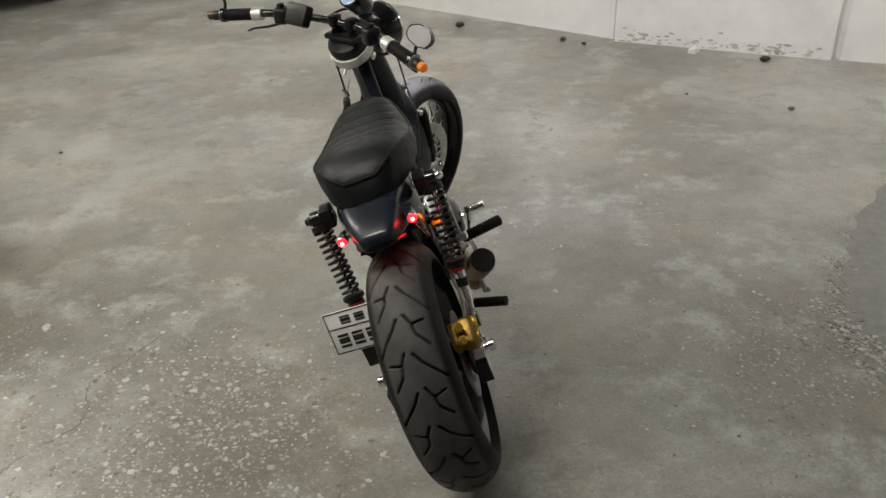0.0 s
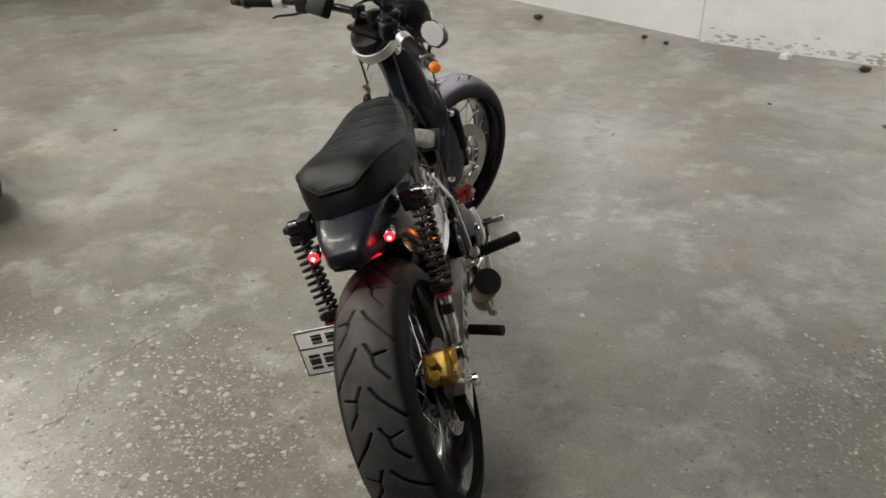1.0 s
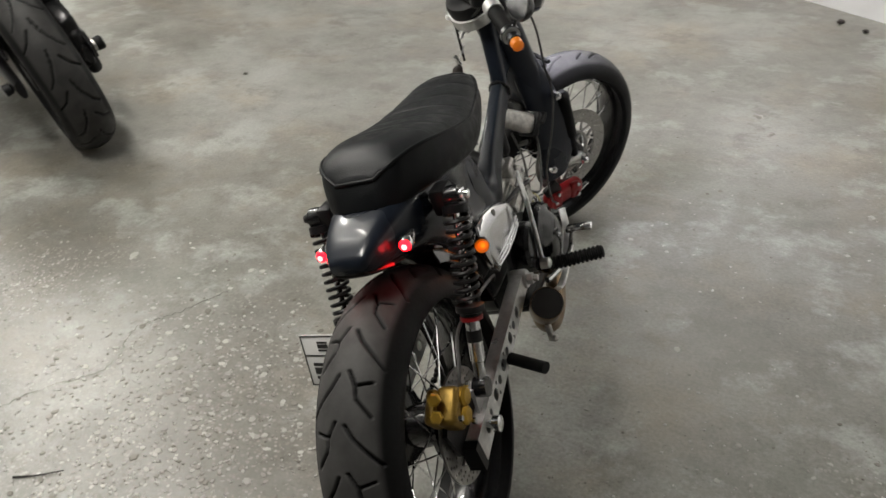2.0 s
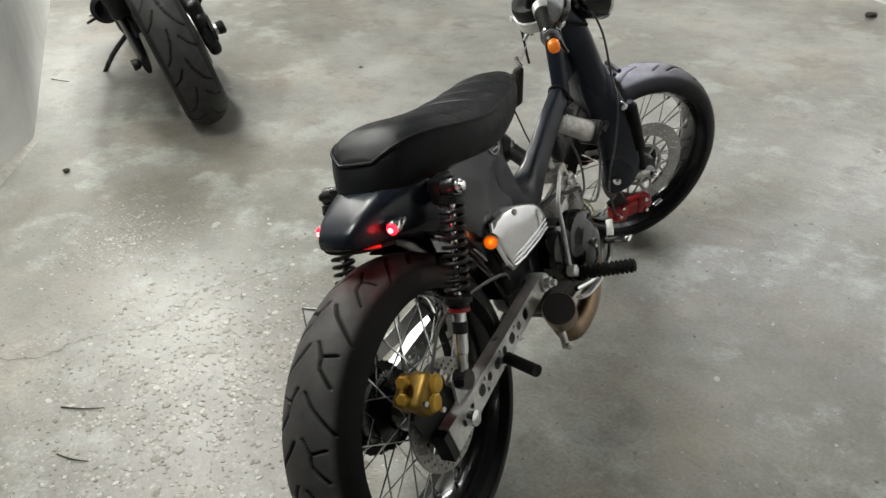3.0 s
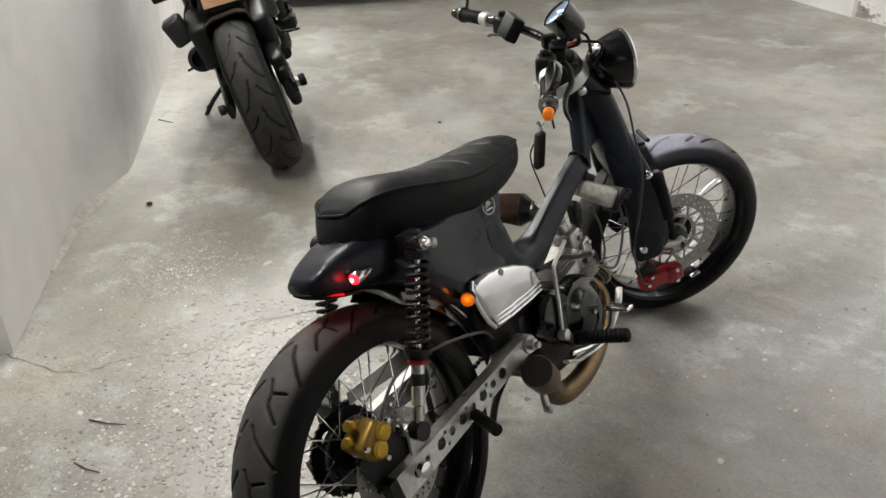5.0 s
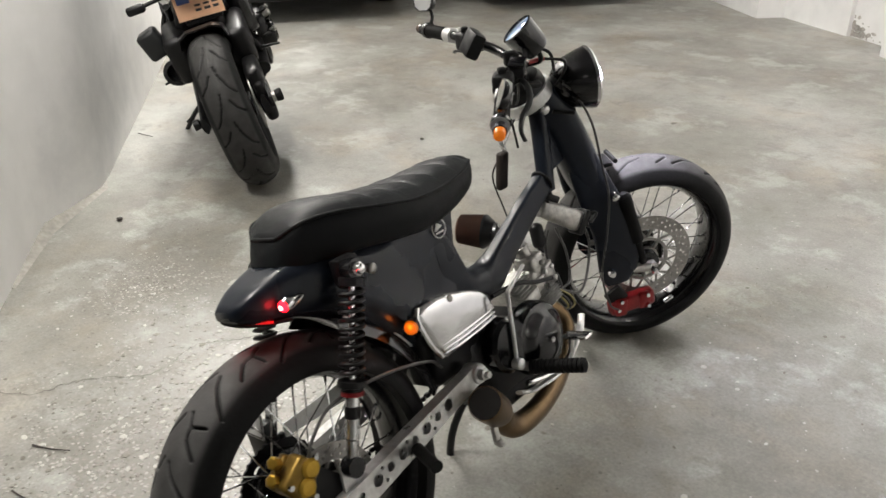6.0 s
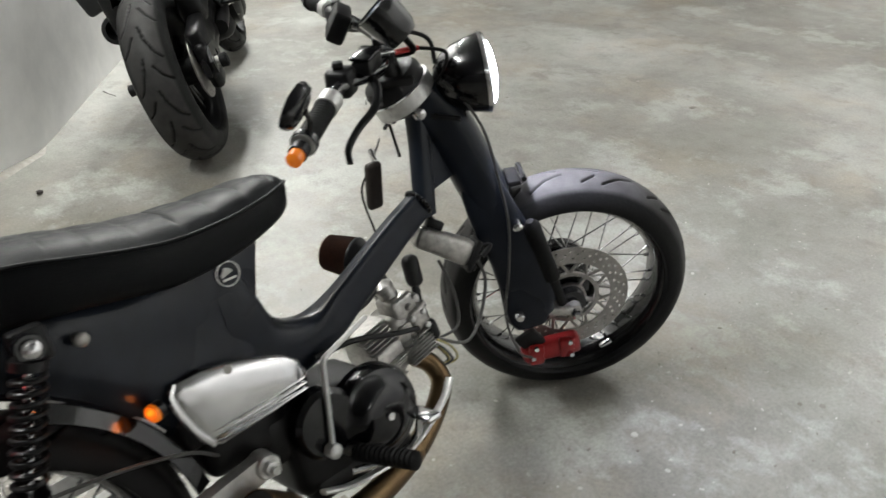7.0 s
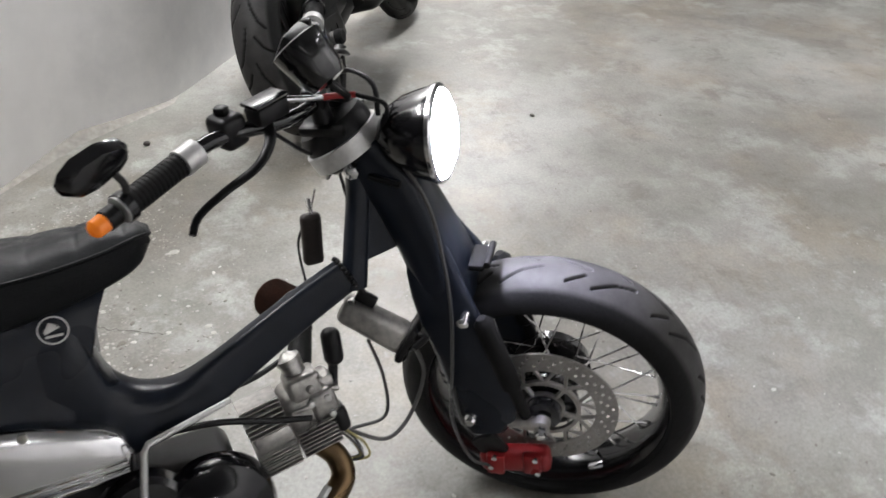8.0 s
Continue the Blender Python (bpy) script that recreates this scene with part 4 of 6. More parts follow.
for o, r in (((0.012, 0.016, 0.010), 0.0155), ((0.012, 0.000, -0.014), 0.0150)):
    bm = bmesh.new()
    lathe(bm, [(r, 0), (r + 0.001, 0.009), (r - 0.003, 0.013), (0.004, 0.0135)], CR + Vector(o), (1, 0, 0), 22)
    part("piston_housing", bm, GOLD, caliper, "bright gold piston housing")
for o in ((-0.012, -0.030, 0.010), (-0.012, -0.018, 0.034)):
    bm = bmesh.new()
    lathe(bm, [(0.0105, 0), (0.0105, 0.012), (0.008, 0.014)], CR + Vector(o), (0.3, -0.7, 0.5), 6)
    part("piston_cap", bm, GOLD, caliper)
for o in ((0.024, 0.026, 0.026), (0.024, -0.030, 0.006), (0.024, 0.004, -0.03)):
    bm = bmesh.new()
    lathe(bm, [(0.005, 0), (0.005, 0.006)], CR + Vector(o), (1, 0, 0), 6)
    part("bolt", bm, CHROME, caliper)
bm = bmesh.new()
sheet(bm, [(-0.095, 0.06), (-0.05, 0.105), (-0.02, 0.085), (0.03, 0.03), (0.02, -0.03), (-0.04, -0.035), (-0.075, 0.0)], [(0, 0, 0.010)], Matrix.Translation((0.080, 0, 0.279)) @ Matrix((Vector((0, 1, 0)), Vector((0, 0, 1)), Vector((1, 0, 0)))).transposed().to_4x4(), 0.008)
part("caliper_bracket", bm, BLACKM, caliper)
bm = bmesh.new()
tube(bm, [(0.105, -0.05, 0.372), (0.115, -0.03, 0.42), (0.10, 0.04, 0.445), (0.10, 0.16, 0.435), (0.085, 0.27, 0.40), (0.06, 0.32, 0.36)], 0.003, 7, 6)
part("brake_hose", bm, CABLE, bike, "grey braided brake hose")

# side stand
bm = bmesh.new()
tube(bm, [(-0.07, 0.50, 0.20), (-0.135, 0.47, 0.09), (-0.175, 0.455, -0.052)], 0.009, 10, 4)
block(bm, (-0.178, 0.453, -0.056), (0.05, 0.045, 0.008), 0.003, Matrix.Rotation(radians(LEAN_DEG), 3, "Y"))
part("side_stand", bm, BLACKM, bike, "black side stand")

# foot pegs
bm = bmesh.new()
tube(bm, [(0.06, 0.50, 0.275), (0.12, 0.515, 0.268)], 0.010, 10)
peg = part("foot_peg", bm, ENGINE, bike, "ribbed black rubber foot peg")
bm = bmesh.new()
a, b = Vector((0.112, 0.512, 0.268)), Vector((0.222, 0.545, 0.266))
prof = []
for k in range(12):
    h = (b - a).length * k / 12
    prof += [(0.0155, h), (0.0155, h + 0.005), (0.0125, h + 0.0055), (0.0125, h + 0.0085)]
lathe(bm, prof + [(0.0155, (b - a).length), (0.008, (b - a).length + 0.004)], a, b - a, 18)
part("rubber", bm, RUBBER, peg)
for side in (1,):
    bm = bmesh.new()
    tube(bm, [(side * 0.112, 0.165, 0.285), (side * 0.185, 0.135, 0.282)], 0.0115, 12)
    part("rear_foot_peg", bm, RUBBER, bike, "black rear foot peg")

# engine
CASEBLACK = material("satin_black_case", (0.004, 0.004, 0.005), 0.13, bump=0.05, scale=40, vary=0.3, spec=0.5)
bm = bmesh.new()
block(bm, (0, 0.52, 0.285), (0.15, 0.20, 0.15), 0.025, segments=3)
block(bm, (0, 0.44, 0.33), (0.13, 0.10, 0.09), 0.02)
block(bm, (0.01, 0.545, 0.218), (0.13, 0.21, 0.055), 0.018, segments=3)
case = part("crankcase", bm, BLACKM, bike, "black engine crankcase")
bm = bmesh.new()
lathe(bm, [(0.080, 0.0), (0.080, 0.022), (0.074, 0.034), (0.058, 0.040), (0.050, 0.050), (0.030, 0.056), (0.006, 0.057)], (0.070, 0.580, 0.300), (1, 0, 0), 40)
lathe(bm, [(0.058, 0.0), (0.058, 0.026), (0.05, 0.034), (0.01, 0.036)], (0.070, 0.485, 0.330), (1, 0, 0), 32)
part("clutch_cover", bm, CASEBLACK, case, "gloss black clutch cover")
for k in range(7):
    bm = bmesh.new()
    t = 2 * math.pi * k / 7
    lathe(bm, [(0.0055, 0.0), (0.0055, 0.006)], (0.098, 0.580 + 0.070 * math.cos(t), 0.300 + 0.070 * math.sin(t)), (1, 0, 0), 6)
    part("bolt", bm, CHROME, case)
bm = bmesh.new()
lathe(bm, [(0.007, 0.0), (0.007, 0.005)], (0.127, 0.580, 0.300), (1, 0, 0), 6)
part("bolt", bm, CHROME, case)
# cylinder, its fins lying along its axis above and below a smooth band
CYL = Matrix.Translation((-0.026, 0.682, 0.333)) @ Matrix.Rotation(radians(11), 4, "X")


def engine_part(name, bm, mat, parent, label=""):
    bmesh.ops.transform(bm, matrix=CYL, verts=bm.verts[:])
    return part(name, bm, mat, parent, label)


bm = bmesh.new()
lathe(bm, [(0.044, 0.0), (0.044, 0.064)], (-0.002, -0.032, 0.004), (0, 1, 0), 20)
block(bm, (0, 0.002, 0.010), (0.098, 0.060, 0.028), 0.007)
barrel = engine_part("cylinder", bm, ENGINE, bike, "finned alloy cylinder with a smooth band")
for z in [0.062 - 0.0062 * k for k in range(7)] + [-0.010 - 0.0068 * k for k in range(8)]:
    bm = bmesh.new()
    hw = max(0.026, math.sqrt(0.058 ** 2 - min(abs(z - 0.004), 0.056) ** 2) * 0.9)
    block(bm, (0, -0.001, z), (2 * hw, 0.064, 0.0026), 0.001, segments=1)
    engine_part("fin", bm, ENGINE, barrel)
bm = bmesh.new()
block(bm, (-0.004, 0.070, 0.008), (0.084, 0.078, 0.094), 0.016, segments=3)
block(bm, (0.022, 0.092, 0.022), (0.044, 0.044, 0.050), 0.010, segments=3)
block(bm, (0.000, 0.102, 0.046), (0.050, 0.040, 0.030), 0.009, segments=2)
head = engine_part("cylinder_head", bm, ENGINE, bike, "cast alloy cylinder head")
for k in range(7):
    bm = bmesh.new()
    block(bm, (0.002, 0.066, 0.000 - 0.0068 * k), (0.100, 0.064, 0.0026), 0.001, segments=1)
    engine_part("fin", bm, ENGINE, head)
for dx, dy, dz in ((0.046, 0.072, 0.036), (0.046, 0.100, 0.034), (0.046, 0.098, 0.006)):
    bm = bmesh.new()
    lathe(bm, [(0.0055, -0.004), (0.0055, 0.004), (0.003, 0.005)], (dx, dy, dz), (1, 0, 0), 6)
    engine_part("bolt", bm, ALLOY, head)
bm = bmesh.new()
block(bm, (0.024, 0.108, -0.014), (0.046, 0.026, 0.046), 0.012, segments=3)
engine_part("tappet_cover", bm, BLACKM, head, "dark cover on the cylinder head")
# intake, carburettor and pod filter
bm = bmesh.new()
block(bm, (0.012, 0.716, 0.410), (0.054, 0.054, 0.050), 0.009, Matrix.Rotation(radians(8), 3, "X"), 3)
block(bm, (0.012, 0.718, 0.384), (0.064, 0.064, 0.008), 0.003, Matrix.Rotation(radians(8), 3, "X"))
lathe(bm, [(0.018, -0.012), (0.018, 0.014), (0.020, 0.015), (0.020, 0.024), (0.012, 0.028), (0.005, 0.034)], (0.006, 0.708, 0.436), (-0.1, -0.3, 1), 18)
lathe(bm, [(0.007, 0), (0.007, 0.010), (0.004, 0.013)], (0.034, 0.722, 0.412), (1, 0, 0), 8)
lathe(bm, [(0.005, 0), (0.005, 0.008), (0.003, 0.011)], (0.030, 0.738, 0.424), (1, 0.2, 0), 8)
tube(bm, [(0.030, 0.742, 0.402), (0.028, 0.768, 0.396)], 0.0055, 8)
bmesh.ops.translate(bm, vec=(-0.028, 0.028, -0.008), verts=bm.verts[:])
part("carburettor", bm, ENGINE, bike, "cast alloy carburettor")
bm = bmesh.new()
tube(bm, [(-0.035, 0.745, 0.410), (-0.08, 0.762, 0.434), (-0.135, 0.782, 0.468)], 0.020, 14, 4)
part("intake_boot", bm, RUBBER, bike, "black rubber intake boot")
bm = bmesh.new()
fa, fb = Vector((-0.138, 0.783, 0.469)), Vector((-0.233, 0.745, 0.498))
prof = []
for k in range(24):
    h = 0.022 + 0.062 * k / 24
    prof += [(0.042 - 0.006 * k / 24, h), (0.0395 - 0.006 * k / 24, h + 0.0013)]
lathe(bm, prof + [(0.034, 0.085), (0.030, 0.087), (0.010, 0.0865)], fa, fb - fa, 28)
pod = part("pod_filter", bm, FILTER, bike, "brown conical pod air filter")
bm = bmesh.new()
lathe(bm, [(0.024, -0.006), (0.030, 0.0), (0.040, 0.014), (0.0425, 0.018), (0.0425, 0.022), (0.038, 0.023)], fa, fb - fa, 28)
part("clamp", bm, BLACKM, pod)
bm = bmesh.new()
lathe(bm, [(0.0245, -0.012), (0.0258, -0.011), (0.0258, -0.004), (0.0245, -0.003)], fa, fb - fa, 24)
part("hose_clip", bm, CHROME, pod)
# exhaust
bm = bmesh.new()
tube(bm, [(-0.014, 0.752, 0.298), (0.002, 0.775, 0.272), (0.020, 0.774, 0.238), (0.046, 0.722, 0.206), (0.068, 0.650, 0.180), (0.086, 0.580, 0.170), (0.100, 0.500, 0.168), (0.106, 0.430, 0.178), (0.110, 0.395, 0.207), (0.119, 0.380, 0.236)], (0.0185, 0.026), 18, 6)
pipe = part("exhaust_pipe", bm, BRONZE, bike, "heat-stained steel exhaust pipe")
bm = bmesh.new()
ma, mb = Vector((0.1206, 0.3770, 0.2400)), Vector((0.1554, 0.3118, 0.3004))
Lm = (mb - ma).length
lathe(bm, [(0.022, -0.018), (0.027, -0.006), (0.0325, 0.020), (0.0335, Lm - 0.006), (0.0320, Lm), (0.0312, Lm), (0.0306, Lm - 0.05), (0.004, Lm - 0.052)], ma, mb - ma, 30)
part("muffler", bm, BRONZE, pipe, "short open-ended steel muffler")
bm = bmesh.new()
lathe(bm, [(0.0304, Lm - 0.002), (0.0296, Lm - 0.045), (0.003, Lm - 0.046)], ma, mb - ma, 30)
part("bore", bm, SOOT_SHADE, pipe, "sooty black bore")
bm = bmesh.new()
block(bm, ma + Vector((0.010, -0.034, -0.030)), (0.012, 0.014, 0.040), 0.003)
lathe(bm, [(0.008, -0.004), (0.008, 0.006), (0.004, 0.009)], ma + Vector((0.016, -0.036, -0.044)), (1, -0.3, 0), 6)
part("bracket", bm, ENGINE, pipe)
bm = bmesh.new()
tube(bm, [(0.060, 0.625, 0.446), (0.085, 0.56, 0.441), (0.105, 0.507, 0.437), (0.108, 0.500, 0.428), (0.111, 0.486, 0.36), (0.113, 0.470, 0.285)], 0.0047, 10)
lathe(bm, [(0.012, -0.006), (0.012, 0.012), (0.006, 0.016)], (0.115, 0.470, 0.297), (1, 0, 0), 8)
part("engine_bar", bm, ALLOY, bike, "bright bar beside the engine")
bm = bmesh.new()
tube(bm, [(0.10, 0.50, 0.235), (0.120, 0.575, 0.225), (0.135, 0.615, 0.245), (0.145, 0.622, 0.282)], 0.0065, 8, 4)
block(bm, (0.165, 0.618, 0.292), (0.060, 0.028, 0.012), 0.005)
part("brake_pedal", bm, CHROME, bike, "chrome brake pedal")
bm = bmesh.new()
tube(bm, [(0.100, 0.735, 0.285), (0.110, 0.697, 0.256), (0.122, 0.60, 0.222), (0.138, 0.48, 0.238), (0.146, 0.42, 0.262)], 0.0085, 8, 5, 0.5)
part("shield_strip", bm, ARMALLOY, bike, "bright metal strip beside the exhaust")
# coil box and wiring ahead of the head
bm = bmesh.new()
tilt = Matrix.Rotation(radians(62), 3, "Z") @ Matrix.Rotation(radians(35), 3, "Y")
ra = Vector((0.000, 0.872, 0.479))
block(bm, ra, (0.118, 0.046, 0.047), 0.012, tilt, 3)
for v in bm.verts:
    q = tilt.inverted() @ (v.co - ra)
    q.z *= 1.0 + 1.6 * q.x
    v.co = ra + tilt @ q
coil = part("regulator_box", bm, ENGINE, bike, "smooth worn grey alloy box under the frame")
for k in range(3):
    bm = bmesh.new()
    block(bm, ra + tilt @ Vector((0.0685, 0.0, -0.020 + 0.020 * k)), (0.006, 0.056, 0.010), 0.002, tilt, 1)
    part("slat", bm, GLOSS, coil)
bm = bmesh.new()
block(bm, ra + tilt @ Vector((0.060, 0.0, 0.0)), (0.014, 0.062, 0.064), 0.006, tilt, 2)
tube(bm, [ra + tilt @ Vector((0.064, -0.020, 0.020)), ra + tilt @ Vector((0.080, -0.026, 0.030)), ra + tilt @ Vector((0.072, -0.030, 0.006))], 0.006, 8, 4)
part("end_block", bm, BLACKM, coil, "black end block")
bm = bmesh.new()
block(bm, ra + tilt @ Vector((-0.03, 0.0, 0.030)), (0.034, 0.018, 0.020), 0.004, tilt, 2)
tube(bm, [ra + tilt @ Vector((-0.03, 0.0, 0.03)), (0.0, 0.85, 0.56)], 0.006, 8)
part("bracket", bm, BLACKM, coil)
bm = bmesh.new()
tube(bm, [(0.026, 0.922, 0.440), (0.024, 0.935, 0.38), (0.02, 0.90, 0.31), (0.02, 0.855, 0.285), (0.01, 0.80, 0.315)], 0.0035, 7, 6)
tube(bm, [(-0.01, 0.86, 0.450), (-0.005, 0.875, 0.38), (-0.01, 0.87, 0.31), (-0.01, 0.81, 0.305)], 0.003, 7, 6)
part("oil_hose", bm, CABLE, bike, "thin grey hoses ahead of the engine")
rng = random.Random(4)
WIRES = material("faded_yellow_wires", (0.34, 0.30, 0.12), 0.5, scale=80, vary=0.3)
for k in range(5):
    bm = bmesh.new()
    o = Vector((rng.uniform(-0.008, 0.012), rng.uniform(-0.008, 0.008), 0))
    tube(bm, [Vector((0.0, 0.790, 0.318)) + o, Vector((0.006, 0.812, 0.292)) + o * 1.4, Vector((0.012, 0.818, 0.266)) + o, Vector((0.006, 0.790, 0.262)) + o * 0.5], 0.0022, 6, 4)
    part("wire", bm, WIRES if k % 2 else CABLE, bike, "thin wire at the cylinder head")
bm = bmesh.new()
tube(bm, [(0.05, 0.52, 0.42), (0.055, 0.60, 0.415), (0.04, 0.68, 0.385), (0.04, 0.74, 0.37)], 0.005, 8, 5)
tube(bm, [(0.02, 0.56, 0.44), (0.0, 0.66, 0.44), (-0.03, 0.73, 0.45)], 0.0045, 8, 5)
part("cable", bm, BLACKM, bike, "black cable along the engine")
bm = bmesh.new()
tube(bm, [(-0.020, 0.800, 0.425), (-0.012, 0.792, 0.388)], 0.008, 8)
block(bm, (-0.022, 0.803, 0.450), (0.032, 0.032, 0.064), 0.0145, segments=4)
part("horn_box", bm, BLACKM, bike, "small black box hanging below the tube")


# ---- parts that turn with the steering ----
def fpart(name, bm, mat, parent, label="", sharp=38.0):
    bmesh.ops.transform(bm, matrix=FORK, verts=bm.verts[:])
    return part(name, bm, mat, parent, label, sharp)


# fork: closed shell above, two pressed legs below
bm = bmesh.new()
loops = []
for y0, y1, z0, z1, hw in ((0.856, 0.932, 0.742, 0.790, 0.040), (0.880, 0.974, 0.711, 0.739, 0.046), (0.906, 0.999, 0.661, 0.689, 0.050), (0.932, 1.023, 0.605, 0.632, 0.056), (0.950, 1.042, 0.558, 0.584, 0.066), (0.966, 1.052, 0.521, 0.546, 0.076), (0.984, 1.057, 0.488, 0.508, 0.076)):
    c = Vector((0, (y0 + y1) / 2, (z0 + z1) / 2))
    a = Vector((0, y1 - y0, z1 - z0)) / 2
    loops.append([c + Vector((1, 0, 0)) * (hw * math.copysign(abs(math.cos(t)) ** 0.75, math.cos(t))) + a * math.copysign(abs(math.sin(t)) ** 0.75, math.sin(t)) for t in (2 * math.pi * j / 24 for j in range(24))])
rings(bm, loops)
fork = fpart("fork", bm, PAINT, bike, "satin black pressed steel fork", 60)
for side in (1, -1):
    bm = bmesh.new()
    loops = []
    for y0, y1, z0, z1, xc in ((0.955, 1.018, 0.600, 0.622, 0.036), (0.954, 1.034, 0.565, 0.587, 0.048), (0.962, 1.052, 0.528, 0.550, 0.062), (0.976, 1.076, 0.480, 0.500, 0.073), (1.000, 1.106, 0.415, 0.437, 0.081), (1.014, 1.123, 0.352, 0.376, 0.081), (1.020, 1.130, 0.300, 0.326, 0.081), (1.028, 1.126, 0.264, 0.284, 0.081), (1.044, 1.108, 0.246, 0.258, 0.081)):
        c = Vector((side * xc, (y0 + y1) / 2, (z0 + z1) / 2))
        a = Vector((0, y1 - y0, z1 - z0)) / 2
        loops.append([c + Vector((1, 0, 0)) * (0.012 * math.copysign(abs(math.cos(t)) ** 0.6, math.cos(t))) + a * math.copysign(abs(math.sin(t)) ** 0.8, math.sin(t)) for t in (2 * math.pi * j / 20 for j in range(20))])
    rings(bm, loops)
    leg = fpart("fork_leg", bm, PAINT, bike, "", 60)
    fc = front_centre
    bm = bmesh.new()
    pv = Vector((side * 0.078, 1.052, 0.286))
    ax = Vector((side * 0.078, fc.y, fc.z))
    tube(bm, [pv, ax], 0.013, 12)
    lathe(bm, [(0.015, -0.010), (0.015, 0.008)], ax, (1, 0, 0), 18)
    fpart("leading_link", bm, ENGINE, leg)
    bm = bmesh.new()
    lathe(bm, [(0.010, -0.006), (0.011, 0.022), (0.007, 0.028)], (side * 0.080, 1.050, 0.291), (side, 0, 0), 10)
    fpart("link_bolt", bm, CHROME, leg)
    bm = bmesh.new()
    lathe(bm, [(0.009, -0.004), (0.010, 0.018), (0.005, 0.022)], (side * 0.086, 1.052, 0.512), (side, 0, 0), 10)
    fpart("link_bolt", bm, CHROME, leg)
    bm = bmesh.new()
    lathe(bm, [(0.011, -0.004), (0.011, 0.014), (0.006, 0.020)], ax + Vector((side * 0.008, 0, 0)), (side, 0, 0), 6)
    fpart("link_bolt", bm, CHROME, leg)
    bm = bmesh.new()
    ta, tb = Vector((side * 0.086, 1.078, 0.512)), Vector((side * 0.080, fc.y - 0.026, fc.z + 0.022))
    lathe(bm, [(0.008, 0), (0.017, 0.012), (0.0175, 0.15), (0.012, 0.155), (0.010, (tb - ta).length)], ta, tb - ta, 18)
    fpart("front_damper", bm, RUBBER, leg, "short black front damper")
bm = bmesh.new()
block(bm, (0.066, 1.120, 0.168), (0.038, 0.128, 0.046), 0.012, Matrix.Rotation(radians(8), 3, "X"), 3)
block(bm, (0.080, 1.086, 0.164), (0.018, 0.034, 0.050), 0.006)
block(bm, (0.080, 1.152, 0.174), (0.018, 0.034, 0.048), 0.006)
fcal = fpart("front_caliper", bm, RED, bike, "red brake caliper")
for y, z in ((1.085, 0.186), (1.078, 0.160), (1.162, 0.158), (1.158, 0.192)):
    bm = bmesh.new()
    lathe(bm, [(0.0055, 0), (0.0055, 0.006)], (0.086, y, z), (1, 0, 0), 6)
    fpart("bolt", bm, CHROME, fcal)
bm = bmesh.new()
block(bm, (0.070, 1.075, 0.198), (0.014, 0.05, 0.05), 0.005, Matrix.Rotation(radians(35), 3, "X"))
fpart("caliper_mount", bm, BLACKM, fcal)
bm = bmesh.new()
tube(bm, [(0.09, 1.075, 0.165), (0.104, 1.045, 0.20), (0.106, 1.02, 0.30), (0.108, 1.03, 0.42), (0.100, 1.035, 0.52), (0.075, 1.025, 0.60), (0.06, 1.005, 0.70), (0.055, 0.965, 0.775), (0.05, 0.94, 0.80)], 0.0028, 8, 6)
fpart("front_brake_hose", bm, CABLE, bike, "grey brake hose down the fork")
bm = bmesh.new()
lathe(bm, [(0.011, 0), (0.012, 0.014), (0.006, 0.018)], (0.046, 0.893, 0.748), (1, 0, 0), 8)
fpart("fork_bolt", bm, CHROME, bike)
bm = bmesh.new()
lathe(bm, [(0.011, 0), (0.012, 0.014), (0.006, 0.018)], (-0.046, 0.893, 0.748), (-1, 0, 0), 8)
fpart("fork_bolt", bm, CHROME, bike)
bm = bmesh.new()
tube(bm, [(-0.03, 1.080, 0.572), (0.03, 1.080, 0.572)], 0.006, 10)
block(bm, (0.0, 1.062, 0.564), (0.06, 0.026, 0.012), 0.004)
fpart("fork_brace", bm, RUBBER, bike)

# headlight
HA = Vector((0.0, 1.0, 0.06)).normalized()
HC = Vector((0.004, 0.930, 0.782))
bm = bmesh.new()
lathe(bm, [(0.006, -0.004), (0.026, 0.0), (0.044, 0.014), (0.058, 0.036), (0.066, 0.062), (0.071, 0.082), (0.071, 0.088), (0.064, 0.088)], HC, HA, 44)
hl = fpart("headlight", bm, GLOSS, bike, "round gloss black headlight, lit white")
bm = bmesh.new()
lathe(bm, [(0.064, 0.084), (0.0725, 0.084), (0.0735, 0.090), (0.069, 0.095), (0.064, 0.092)], HC, HA, 44)
fpart("rim", bm, CHROME, hl, "chrome headlight rim")
bm = bmesh.new()
lathe(bm, [(0.066, 0.088), (0.064, 0.095), (0.046, 0.104), (0.022, 0.109), (0.005, 0.110)], HC, HA, 40)
fpart("lens", bm, BEAM, hl, "white glowing headlight lens")
bm = bmesh.new()
for sx in (-0.05, 0.05):
    tube(bm, [(sx * 0.9, 0.915, 0.735), (sx * 1.1, 0.965, 0.728)], 0.005, 8)
block(bm, (0, 0.965, 0.722), (0.06, 0.03, 0.012), 0.004)
fpart("bracket", bm, BLACKM, hl)

# round cap under the bars with a bright band
CA = Vector((0, -math.sin(radians(30)), math.cos(radians(30))))
CC = Vector((0, 0.868, 0.768))
bm = bmesh.new()
lathe(bm, [(0.040, -0.030), (0.052, -0.022), (0.057, -0.012), (0.057, 0.030), (0.052, 0.040), (0.036, 0.046), (0.010, 0.047)], CC, CA, 40)
cap = fpart("steering_cap", bm, BLACKM, bike, "round black steering cap")
bm = bmesh.new()
lathe(bm, [(0.0575, -0.018), (0.0620, -0.017), (0.0620, 0.011), (0.0575, 0.012)], CC, CA, 48)
fpart("band", bm, ALLOY, cap, "broad brushed alloy band")
